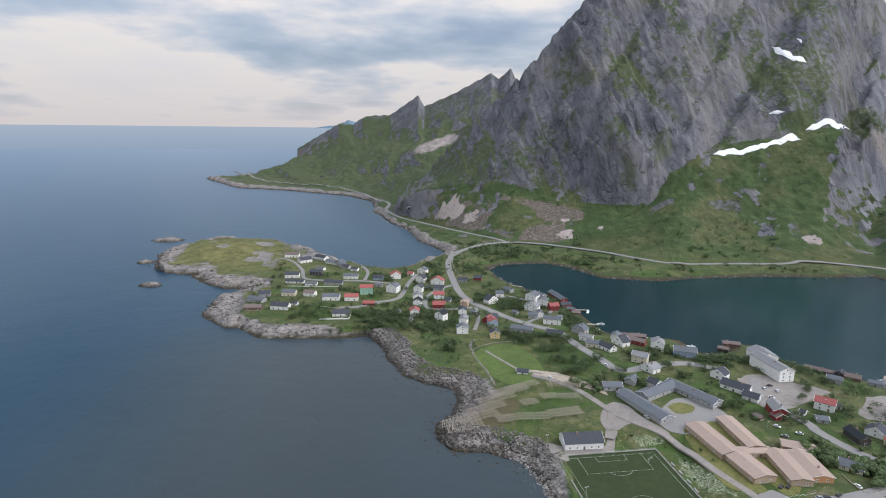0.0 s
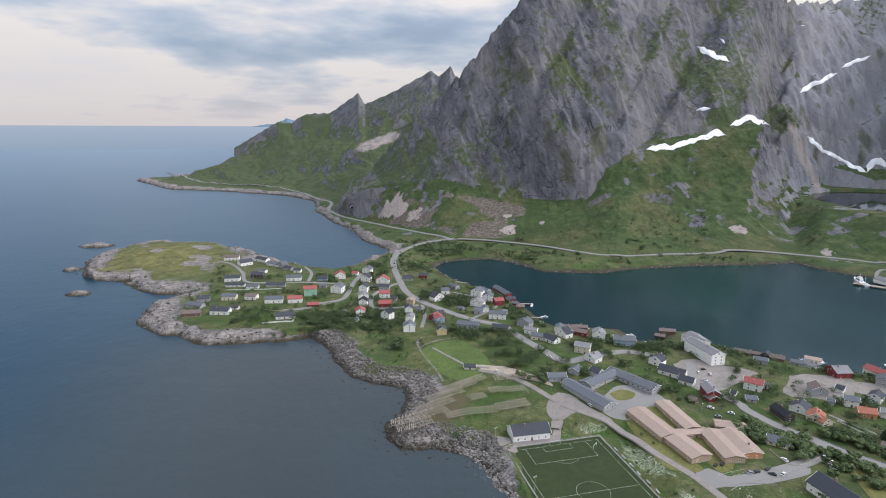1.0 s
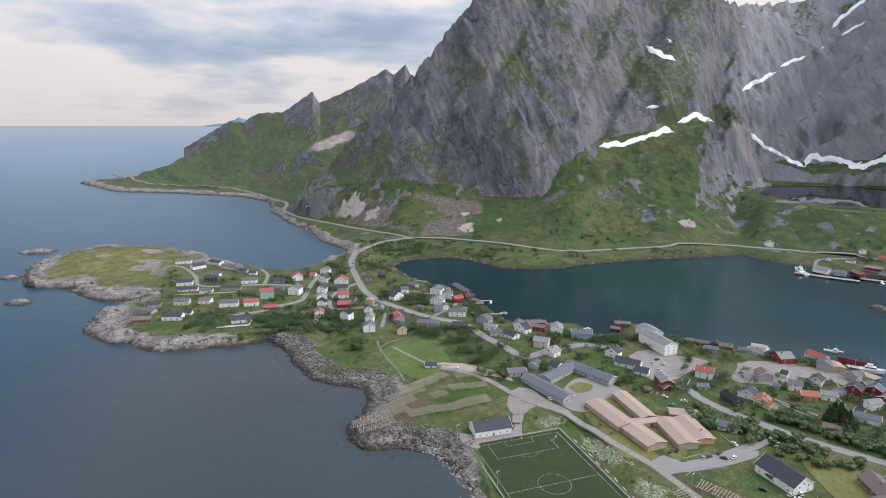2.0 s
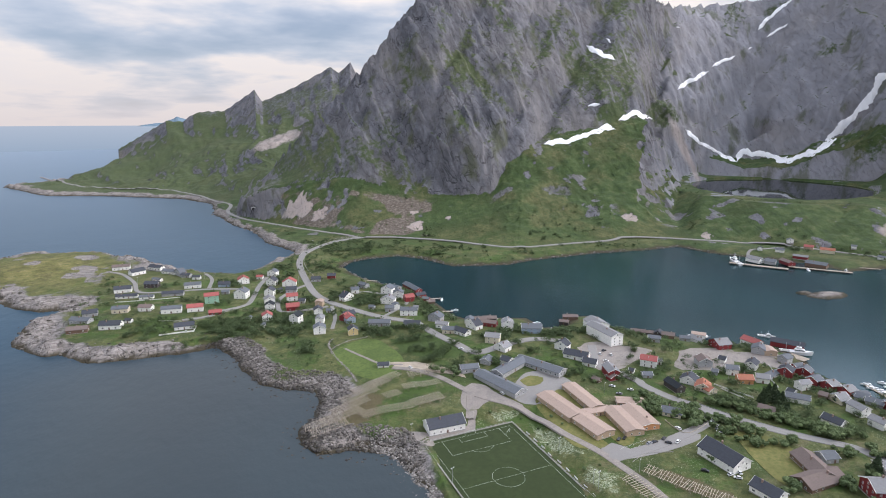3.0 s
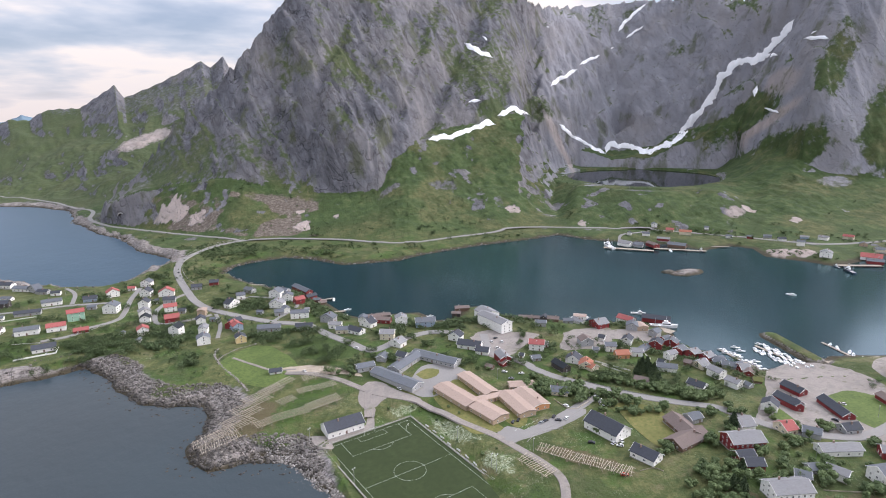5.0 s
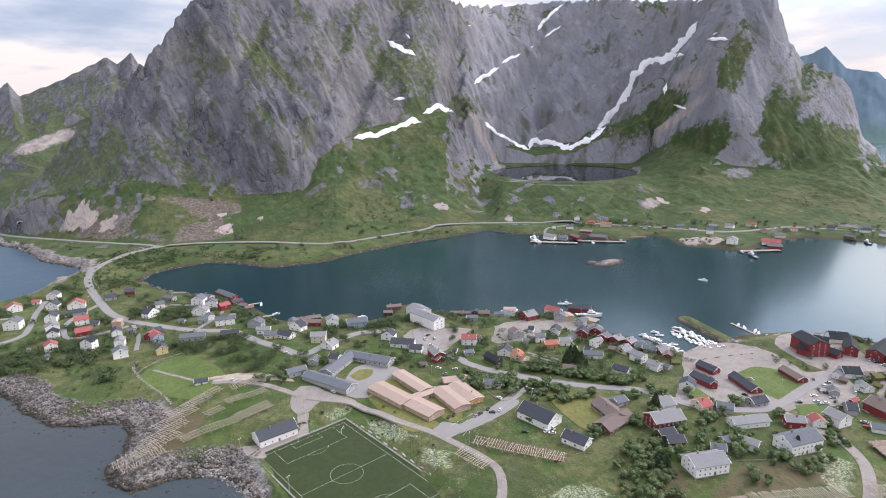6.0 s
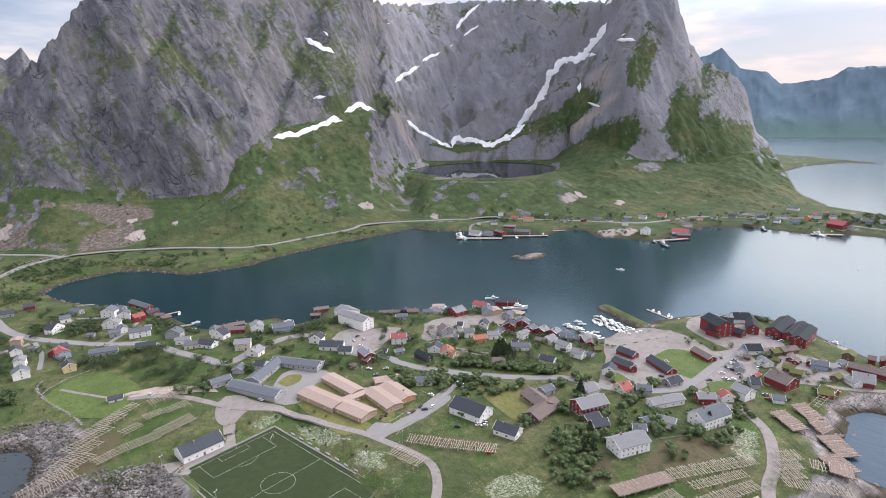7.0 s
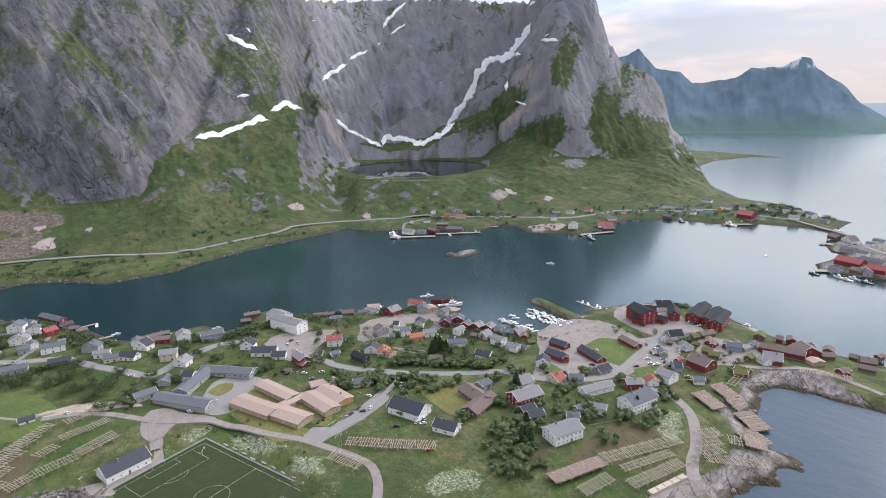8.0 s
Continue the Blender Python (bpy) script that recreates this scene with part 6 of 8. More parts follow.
house(370, 379, -4, 13.0, 14.3, 4.5, "R", "p")
house(392, 359, 40, 11.0, 10.7, 4.0, "G", "g")
house(532, 9, -27, 7.0, 4.5, 3.0, "B", "b")
house(289, 447, 89, 20.0, 17.0, 6.5, "W", "p")
house(503, 178, -72, 10.3, 14.0, 7.0, "R", "k")
house(398, 355, 67, 12.0, 10.6, 3.6, "T", "t")
house(152, 514, 45, 9.0, 13.8, 4.5, "G", "g")
house(522, 123, 2, 36.0, 11.2, 7.0, "R", "k")
house(71, 536, -80, 9.0, 9.2, 4.6, "N", "r")
house(366, 402, -87, 13.5, 8.0, 3.0, "W", "p")
house(518, 162, 24, 22.0, 9.2, 5.5, "R", "k")
house(43, 542, 75, 10.0, 7.9, 5.5, "W", "p")
house(68, 544, 55, 9.0, 9.6, 4.0, "R", "r")
house(532, 132, -1, 38.0, 8.7, 6.0, "R", "k")
house(-10, 550, 65, 5.0, 3.8, 2.6, "W", "g")
house(533, 144, 1, 40.0, 12.6, 6.0, "R", "k")
house(21, 553, 55, 10.0, 10.1, 7.0, "W", "k")
house(131, 540, -16, 17.6, 9.0, 5.0, "W", "g")
house(72, 552, 17, 11.2, 9.0, 3.6, "G", "d")
house(408, 382, -79, 16.1, 10.0, 4.0, "W", "r")
house(536, 178, -53, 14.2, 14.0, 3.5, "W", "k")
house(115, 558, -11, 9.1, 8.0, 3.5, "G", "g")
house(-81, 565, 3, 17.6, 9.0, 3.0, "W", "d")
house(435, 369, -53, 26.8, 9.0, 3.6, "R", "d")
house(-6, 571, -88, 9.0, 9.9, 5.0, "W", "r")
house(142, 554, -18, 5.1, 5.0, 2.6, "W", "p")
house(-23, 575, 65, 5.0, 3.9, 2.6, "W", "g")
house(44, 574, 87, 9.0, 8.8, 4.5, "W", "d")
house(123, 563, -89, 8.0, 7.0, 4.0, "W", "g")
house(55, 574, -26, 5.0, 5.0, 2.4, "G", "g")
house(99, 570, -39, 6.0, 5.0, 2.4, "G", "g")
house(119, 583, 60, 10.0, 15.0, 4.5, "W", "p")
house(20, 597, -1, 13.4, 10.0, 4.0, "R", "r")
house(142, 584, 8, 10.2, 9.0, 5.0, "R", "r")
house(48, 600, 71, 9.0, 8.2, 5.0, "T", "t")
house(-56, 600, -0, 12.1, 7.0, 2.4, "R", "r")
house(-3, 603, 82, 9.0, 9.3, 5.5, "W", "k")
house(-147, 585, -11, 19.4, 10.0, 3.8, "W", "d")
house(-134, 595, -21, 6.3, 5.0, 2.4, "W", "d")
house(-175, 585, 1, 18.0, 9.0, 3.0, "B", "b")
house(78, 609, -58, 9.0, 14.3, 4.5, "W", "d")
house(134, 600, 71, 9.0, 11.0, 5.5, "W", "g")
house(-76, 613, 2, 15.4, 9.0, 4.2, "W", "r")
house(31, 618, -20, 6.6, 6.0, 2.8, "G", "d")
house(-98, 612, -1, 19.1, 9.0, 4.2, "W", "g")
house(-3, 626, -85, 9.0, 11.5, 5.0, "W", "p")
house(161, 608, 17, 12.3, 7.0, 3.2, "R", "d")
house(126, 618, 50, 10.0, 13.6, 6.0, "W", "g")
house(21, 631, -1, 12.2, 9.0, 4.8, "W", "r")
house(-179, 613, -27, 20.8, 9.0, 3.0, "G", "g")
house(-124, 627, -16, 13.1, 9.0, 3.6, "W", "b")
house(135, 626, -52, 14.3, 10.0, 4.5, "G", "g")
house(-62, 639, 4, 14.7, 9.0, 7.5, "g", "r")
house(91, 635, -3, 9.1, 9.0, 3.6, "W", "g")
house(-148, 631, -6, 15.6, 9.0, 4.0, "C", "g")
house(-32, 653, 68, 12.0, 13.7, 6.5, "W", "g")
house(159, 636, -77, 34.9, 9.0, 5.0, "R", "g")
house(-2, 656, 70, 9.0, 10.6, 5.5, "W", "d")
house(-176, 632, 8, 13.5, 9.0, 3.4, "G", "d")
house(104, 652, -57, 12.0, 8.0, 3.6, "G", "g")
house(22, 662, -13, 12.3, 8.0, 3.6, "G", "d")
house(9, 666, 42, 5.0, 6.0, 2.6, "W", "d")
house(-50, 671, -9, 8.3, 6.0, 2.6, "G", "g")
house(-105, 676, -6, 22.8, 7.0, 2.8, "G", "d")
house(-131, 672, -6, 14.5, 6.0, 2.6, "W", "g")
house(21, 689, 79, 9.0, 16.3, 4.5, "W", "r")
house(1, 698, 63, 9.0, 11.8, 5.5, "W", "d")
house(53, 698, -10, 11.4, 8.0, 3.0, "G", "d")
house(-153, 685, -7, 22.6, 6.0, 2.6, "W", "d")
house(-53, 705, -7, 13.0, 8.0, 3.2, "N", "d")
house(73, 707, -13, 10.1, 8.0, 3.4, "R", "d")
house(-88, 708, 0, 18.4, 9.0, 3.8, "W", "g")
house(-32, 716, -82, 10.0, 13.0, 5.0, "W", "r")
house(-13, 731, -19, 7.8, 6.0, 2.8, "W", "r")
house(-163, 716, 3, 18.3, 9.0, 4.0, "W", "d")
house(-134, 725, -14, 15.6, 9.0, 4.5, "D", "d")
house(3, 741, 61, 9.0, 12.0, 5.0, "W", "g")
house(-88, 750, -15, 9.6, 6.0, 3.0, "W", "d")
house(-133, 754, -33, 12.1, 6.0, 2.6, "W", "g")
house(-101, 764, -31, 12.5, 7.0, 3.0, "G", "d")
house(-110, 778, 30, 8.0, 20.7, 3.5, "G", "g")
house(796, 40, 4, 14.0, 15.7, 4.0, "G", "b")
house(-123, 792, -37, 23.1, 9.0, 3.0, "W", "g")
house(804, 29, 76, 20.0, 14.0, 4.5, "R", "r")
house(-164, 801, 37, 18.1, 11.0, 4.0, "W", "d")
house(817, 56, 66, 29.7, 16.0, 5.0, "R", "r")
house(-143, 816, -37, 20.7, 9.0, 3.5, "W", "d")
house(-188, 831, 3, 21.0, 10.0, 4.0, "W", "b")
house(907, 66, 67, 17.3, 10.0, 3.0, "G", "g")
house(672, 614, -55, 13.7, 12.0, 3.5, "G", "g")
house(661, 630, -79, 20.5, 14.0, 4.0, "W", "p")
house(691, 604, 76, 22.7, 10.0, 4.0, "R", "b")
house(718, 581, -65, 26.5, 12.0, 4.0, "B", "g")
house(831, 427, 24, 12.0, 15.1, 6.0, "W", "p")
house(862, 381, -56, 19.4, 10.0, 3.5, "R", "g")
house(732, 619, -58, 19.3, 8.0, 3.5, "R", "p")
house(884, 396, -65, 25.0, 16.0, 3.5, "W", "r")
house(710, 670, 38, 6.0, 6.8, 3.5, "W", "d")
house(976, 71, -47, 12.0, 21.4, 4.0, "W", "b")
house(731, 654, -52, 11.7, 8.0, 3.5, "W", "g")
house(862, 480, -57, 10.4, 9.0, 5.5, "W", "g")
house(985, 90, 46, 17.2, 12.0, 4.0, "B", "b")
house(827, 572, -67, 9.1, 7.0, 3.2, "W", "g")
house(793, 628, -52, 19.1, 9.0, 4.5, "C", "o")
house(849, 552, -57, 8.9, 7.0, 3.2, "R", "g")
house(874, 516, -33, 11.0, 7.0, 3.0, "W", "d")
house(787, 654, -57, 12.3, 9.0, 4.0, "T", "r")
house(939, 410, -41, 16.7, 9.0, 3.5, "C", "g")
house(877, 541, -57, 12.0, 7.0, 3.0, "G", "g")
house(938, 433, 33, 8.0, 9.7, 3.5, "T", "g")
house(784, 685, 50, 8.0, 9.4, 4.5, "W", "g")
house(913, 504, -63, 12.0, 7.0, 3.0, "N", "p")
house(840, 624, -53, 7.2, 7.0, 3.0, "W", "g")
house(930, 485, -79, 13.5, 9.0, 4.0, "W", "p")
house(1013, 339, 79, 15.1, 9.0, 3.6, "B", "g")
house(990, 411, -43, 8.5, 7.0, 3.2, "W", "r")
house(969, 469, -77, 14.5, 9.0, 4.0, "C", "r")
house(1013, 396, -83, 10.1, 7.0, 3.2, "W", "g")
house(1069, 226, 73, 26.1, 20.0, 6.0, "R", "r")
house(1072, 213, -83, 10.3, 9.0, 3.4, "G", "g")
house(1049, 308, 89, 9.7, 9.0, 4.0, "W", "g")
house(1060, 284, -77, 13.5, 9.0, 3.6, "N", "g")
house(1096, 117, 71, 12.0, 9.0, 3.4, "G", "b")
house(1092, 160, -83, 16.1, 12.0, 4.5, "W", "p")
house(1045, 378, -85, 12.1, 9.0, 3.6, "G", "d")
house(1062, 337, -59, 14.5, 9.0, 3.6, "W", "d")
house(1119, 139, 60, 12.3, 12.0, 6.0, "W", "g")
house(1096, 276, -7, 9.0, 7.9, 6.0, "O", "o")
house(1091, 310, -61, 11.5, 9.0, 3.8, "W", "g")
house(1087, 343, -82, 8.5, 8.0, 3.6, "G", "g")
house(1132, 197, 85, 10.7, 8.0, 3.4, "N", "g")
house(1143, 180, -84, 11.1, 9.0, 3.8, "W", "p")
house(1130, 272, -57, 12.7, 10.0, 4.5, "W", "g")
house(1143, 251, -55, 9.9, 9.0, 3.8, "W", "g")
house(1157, 218, 85, 10.3, 8.0, 3.4, "W", "g")
house(1152, 279, -83, 8.1, 8.0, 3.6, "W", "r")
house(1177, 169, -75, 11.2, 8.0, 3.4, "W", "d")
house(1172, 268, -81, 8.1, 8.0, 3.6, "G", "o")
house(1186, 324, 83, 19.7, 10.0, 4.0, "W", "g")
house(870, 48, 68, 12, 9, 5, "W", "g")
house(836, 36, 66, 26, 10, 4, "G", "g")
house(794, 46, 60, 14, 11, 4, "B", "b")
house(793, 68, 70, 12, 8, 3.2, "G", "g")
house(944, 46, 60, 9, 7, 3.5, "W", "g")
house(987, 38, 60, 16, 9, 4, "W", "g")
house(164, 613, -15, 9, 6, 3, "R", "b")
house(166, 582, -6, 9, 6, 2.8, "B", "b")
house(164, 594, -35, 8, 6, 2.8, "R", "g")
house(194, 507, -16, 15, 7, 3.2, "B", "b")
house(205, 506, -17, 14, 7, 3.2, "D", "b")
house(182, 501, 60, 9, 8, 4, "W", "g")
house(288, 493, -20, 15, 7, 3, "B", "b")
house(275, 482, -35, 9, 6, 2.6, "D", "b")
house(328, 437, -37, 13, 6, 2.6, "B", "b")
house(334, 429, -38, 14, 6, 2.6, "D", "b")
house(339, 421, 41, 8, 7, 3.4, "D", "d")
house(344, 414, -40, 11, 8, 3.2, "B", "b")
house(322, 405, -38, 10, 7, 3.2, "G", "g")
house(377, 413, -42, 12, 8, 3, "W", "t")
house(355, 405, -31, 9, 6, 3, "G", "g")
house(404, 277, 4, 8, 6, 3, "B", "g")
house(405, 261, 3, 8, 6, 3, "R", "g")
house(402, 248, -38, 9, 6, 2.8, "B", "b")
house(477, 92, -19, 9, 6, 3, "G", "p")
house(487, 68, -88, 32, 9, 4.5, "R", "b")
house(492, 58, -23, 8, 7, 3.2, "R", "b")
house(501, 40, -65, 9, 8, 2.8, "B", "b")
house(494, 14, -88, 11, 8, 2.8, "B", "b")

# ---- roads, yards and fields ----
ribbon("road_coast", [(-773, 2433), (-618, 2132), (-497, 1938), (-323, 1794), (-247, 1750), (-167, 1627), (-124, 1523), (-80, 1432), (-79, 1314), (-48, 1221), (-11, 1165), (59, 1067), (115, 996), (149, 955), (202, 931), (235, 911), (280, 874), (333, 823), (374, 801), (456, 797), (542, 801), (560, 805), (623, 790), (676, 759), (726, 723), (773, 685), (826, 609), (862, 536), (891, 474), (959, 443), (1014, 424), (1075, 342), (1132, 270)], 7, "asphalt", "grey asphalt coast road with a pale worn surface", "road")
ribbon("road_point", [(1100, 225), (1086, 160), (1062, 118), (1020, 76), (962, 58), (915, 42), (880, 5)], 6, "asphalt", "grey asphalt causeway road to the far island", "road")
ribbon("road_causeway", [(149, 955), (108, 931), (77, 897), (52, 857), (40, 806), (39, 753), (42, 695), (47, 647), (59, 609), (80, 573), (104, 540), (130, 517), (134, 505), (149, 446), (159, 419), (190, 429), (219, 435), (246, 421)], 8, "asphalt", "grey asphalt village road curving over the isthmus", "road")
ribbon("road_village", [(261, 409), (245, 373), (255, 357), (260, 339), (259, 335), (265, 315), (276, 295), (286, 275), (304, 247), (325, 223), (328, 207), (336, 177), (359, 158), (381, 153), (419, 154), (462, 153)], 7, "asphalt", "grey asphalt main road through the village", "road")
ribbon("road_south", [(372, 153), (367, 136), (363, 124), (367, 116), (362, 108), (350, 95), (332, 86), (315, 80), (298, 77), (283, 71), (276, 64), (273, 55)], 6.2, "gravel", "pale grey narrow road down to the racks", "road")
ribbon("road_track", [(87, 417), (103, 406), (117, 389), (126, 371), (135, 353), (157, 329), (164, 312), (169, 291), (179, 267), (183, 249), (187, 228), (187, 213), (179, 200), (171, 192), (162, 185)], 5, "gravel", "pale gravel track beside the sports ground", "road")
ribbon("road_school", [(182, 257), (204, 260), (223, 263), (254, 271), (274, 281), (278, 290)], 7, "asphalt", "grey asphalt side road to the school", "road")
ribbon("road_headland", [(-199, 819), (-180, 801), (-159, 756), (-144, 705), (-108, 693), (-73, 694), (-31, 686)], 4.5, "asphalt", "narrow grey lane between the headland houses", "road")
ribbon("road_lane_a", [(-80, 774), (-70, 744), (-70, 698)], 4, "asphalt", "narrow grey lane to shore houses", "road")
ribbon("road_lane_b", [(-5, 735), (-14, 696), (-21, 646), (-28, 623), (-52, 608), (-63, 593), (-86, 587)], 5, "asphalt", "narrow grey lane past the green house", "road")
ribbon("road_lane_c", [(39, 683), (24, 667), (8, 637), (7, 596), (28, 590), (56, 594)], 4.5, "asphalt", "narrow grey lane between white houses", "road")
ribbon("road_lane_d", [(60, 593), (59, 556), (52, 522)], 3.5, "asphalt", "narrow grey lane by red-roofed house", "road")
ribbon("road_lane_e", [(104, 540), (138, 577), (134, 600), (101, 633), (91, 626)], 3.5, "asphalt", "narrow grey lane down to boathouses", "road")
ribbon("road_path_field", [(57, 470), (69, 447), (80, 428), (96, 419)], 2.5, "gravel", "trodden pale path over the field", "road")
ribbon("road_lane_f", [(131, 357), (123, 336), (120, 328)], 5, "gravel", "pale gravel drive to the clubhouse", "road")
ribbon("road_far_lane", [(766, 678), (727, 677), (696, 675), (673, 654)], 4, "asphalt", "narrow lane down to far quay", "road")
patch("yard_club", [(79, 323), (96, 320), (116, 324), (124, 341), (127, 339), (118, 316), (94, 309), (84, 306), (78, 315)], "gravel", "grey gravel yard round the clubhouse", "ground")
patch("yard_school", [(131, 367), (142, 370), (155, 341), (160, 327), (150, 332), (140, 345), (128, 337), (121, 337), (122, 352)], "gravel", "pale gravel yard below the school", "ground")
patch("yard_south", [(288, 75), (281, 68), (275, 59), (244, 80), (246, 87), (263, 83), (275, 77)], "gravel", "grey gravel yard beside the drying racks", "ground")
patch("yard_harbour", [(333, 197), (342, 173), (367, 150), (387, 144), (413, 129), (444, 131), (476, 158), (450, 164), (465, 191), (474, 235), (437, 250), (396, 233), (383, 223), (354, 210)], "gravel", "pale gravel harbour square with parking", "ground")
ribbon("road_east", [(415, 117), (434, 104), (447, 80), (460, 64), (469, 48), (467, 30), (462, 13), (456, 2)], 4.5, "gravel", "pale gravel track out along the eastern point", "road")
patch("yard_east", [(482, 127), (491, 107), (488, 90), (472, 80), (448, 90), (436, 106), (451, 121)], "gravel", "grey gravel yard between small quay sheds", "ground")
patch("yard_quay", [(487, 207), (525, 217), (554, 206), (542, 182), (522, 153), (500, 129), (487, 115), (476, 127), (475, 144), (458, 151), (465, 166), (471, 183)], "gravel", "grey gravel quay yard", "ground")
patch("lawn_square", [(407, 196), (435, 191), (434, 158), (386, 155)], "lawn", "mown lawn on the harbour square", "ground")
patch("lawn_corner", [(387, 147), (407, 134), (380, 126), (370, 134)], "lawn", "mown lawn beside the crossing", "ground")
patch("lawn_house", [(344, 194), (348, 178), (360, 199)], "lawn", "small mown lawn by white house", "ground")
patch("yard_parking", [(180, 267), (192, 272), (206, 259), (246, 267), (247, 260), (222, 255), (194, 254), (182, 257)], "asphalt", "worn asphalt parking by the school", "pavement")
patch("yard_court", [(156, 349), (183, 375), (204, 368), (209, 346), (186, 335), (176, 330), (162, 332)], "asphalt", "asphalt schoolyard between the wings", "pavement")
patch("yard_sandpit", [(173, 365), (184, 370), (192, 364), (186, 356), (175, 355)], "drylawn", "worn grass and sand play oval in the schoolyard", "ground")
patch("yard_hall", [(246, 407), (266, 416), (285, 405), (305, 388), (279, 372), (259, 363), (242, 365), (245, 386)], "gravel", "gravel parking by the white hall", "ground")
patch("yard_pier", [(329, 381), (353, 381), (375, 368), (344, 340), (320, 343), (304, 354)], "gravel", "gravel yard behind the pier", "ground")
patch("yard_pier_low", [(366, 368), (398, 356), (410, 345), (386, 326), (375, 339), (357, 351)], "gravel", "pale gravel by the pier houses", "ground")
patch("field_sand", [(87, 428), (108, 420), (127, 402), (136, 381), (128, 388), (110, 402), (93, 413)], "sand", "bare sandy ground beside the racks", "ground")
patch("field_lawn", [(45, 460), (52, 472), (80, 488), (95, 459), (99, 421), (85, 418), (89, 404), (69, 402), (57, 419), (48, 439)], "lawn", "bright mown grass field", "ground")
patch("field_yellow", [(272, 263), (286, 252), (291, 237), (273, 206), (261, 199), (255, 208), (260, 232)], "drylawn", "yellowing grass field beside brown school", "ground")
patch("lawn_tan", [(174, 338), (183, 342), (188, 303), (181, 297), (189, 271), (171, 272), (167, 285), (169, 328)], "drylawn", "yellow-green lawn round the tan school", "ground")
patch("lawn_between", [(190, 343), (198, 343), (197, 310), (189, 306), (190, 333)], "drylawn", "yellow-green lawn between tan wings", "ground")
patch("lawn_between_b", [(195, 299), (207, 305), (209, 273), (197, 267), (195, 277)], "drylawn", "yellow-green lawn between tan wings", "ground")

# ---- trees and bushes ----
grove(327, 166, 5, 3, 5.5)
grove(365, 148, 5, 3, 5.5)
grove(261, 161, 5, 3, 5.5)
grove(250, 148, 5, 3, 5.5)
grove(228, 145, 5, 3, 5.5)
grove(247, 161, 5, 3, 5.5)
grove(252, 174, 5, 3, 5.5)
grove(305, 143, 5, 3, 5.5)
grove(327, 127, 5, 3, 5.5)
grove(384, 123, 5, 3, 5.5)
grove(288, 121, 5, 3, 5.5)
grove(313, 111, 5, 3, 5.5)
grove(-49, 564, 14, 6, 4.5)
grove(-31, 556, 14, 6, 4.5)
grove(-14, 548, 14, 6, 4.5)
grove(-27, 594, 14, 6, 4.5)
grove(-38, 583, 14, 6, 4.5)
grove(-58, 547, 12, 3, 4)
grove(3, 532, 12, 3, 4)
grove(20, 524, 12, 3, 4)
grove(33, 566, 12, 3, 4)
grove(-61, 577, 12, 3, 4)
grove(-73, 533, 12, 3, 4)
grove(-103, 545, 12, 3, 4)
grove(-118, 569, 12, 3, 4)
grove(-98, 586, 12, 3, 4)
grove(-114, 561, 12, 2, 3.6)
grove(-128, 586, 12, 2, 3.6)
grove(-191, 644, 12, 2, 3.6)
grove(-177, 665, 12, 2, 3.6)
grove(-185, 756, 12, 2, 3.6)
grove(-102, 652, 12, 2, 3.6)
grove(-118, 633, 12, 2, 3.6)
grove(-78, 648, 12, 2, 3.6)
grove(-48, 632, 12, 2, 3.6)
grove(-13, 658, 8, 2, 5)
grove(-10, 625, 8, 2, 5)
grove(6, 782, 8, 2, 5)
grove(12, 752, 8, 2, 5)
grove(36, 626, 8, 2, 5)
grove(67, 613, 8, 2, 5)
grove(61, 624, 8, 2, 5)
grove(34, 586, 8, 2, 5)
grove(49, 556, 8, 2, 5)
grove(77, 792, 18, 4, 3)
grove(96, 826, 18, 4, 3)
grove(61, 800, 18, 4, 3)
grove(43, 768, 18, 4, 3)
grove(115, 840, 18, 4, 3)
grove(134, 855, 18, 4, 3)
grove(170, 857, 18, 4, 3)
grove(202, 844, 18, 4, 3)
grove(95, 590, 10, 3, 4.5)
grove(104, 611, 10, 3, 4.5)
grove(74, 521, 10, 3, 4.5)
grove(90, 485, 10, 5, 5.5)
grove(115, 474, 10, 5, 5.5)
grove(130, 435, 10, 5, 5.5)
grove(100, 496, 10, 5, 5.5)
grove(125, 489, 10, 5, 5.5)
grove(140, 406, 7, 4, 5)
grove(131, 400, 7, 4, 5)
grove(130, 390, 7, 4, 5)
grove(121, 399, 7, 4, 5)
grove(153, 401, 7, 4, 5)
grove(168, 396, 7, 4, 5)
grove(147, 441, 7, 4, 5)
grove(156, 417, 7, 4, 5)
grove(217, 465, 9, 4, 5)
grove(239, 439, 9, 4, 5)
grove(224, 428, 9, 4, 5)
grove(241, 423, 9, 4, 5)
grove(200, 428, 9, 4, 5)
grove(203, 413, 9, 4, 5)
grove(215, 366, 9, 4, 5)
grove(211, 377, 9, 4, 5)
grove(218, 360, 9, 4, 5)
grove(222, 354, 9, 4, 5)
grove(288, 396, 7, 3, 5)
grove(293, 392, 7, 3, 5)
grove(315, 401, 7, 3, 5)
grove(316, 387, 7, 3, 5)
grove(330, 390, 7, 3, 5)
grove(298, 356, 7, 3, 5)
grove(290, 343, 7, 3, 5)
grove(255, 349, 7, 3, 5)
grove(242, 345, 7, 3, 5)
grove(251, 316, 6, 4, 6)
grove(251, 307, 6, 4, 6)
grove(252, 298, 6, 4, 6)
grove(259, 295, 6, 4, 6)
grove(264, 289, 6, 4, 6)
grove(263, 281, 6, 4, 6)
grove(242, 297, 6, 4, 6)
grove(238, 305, 6, 4, 6)
grove(277, 272, 8, 4, 5.5)
grove(282, 265, 8, 4, 5.5)
grove(286, 257, 8, 4, 5.5)
grove(294, 296, 7, 4, 5.5)
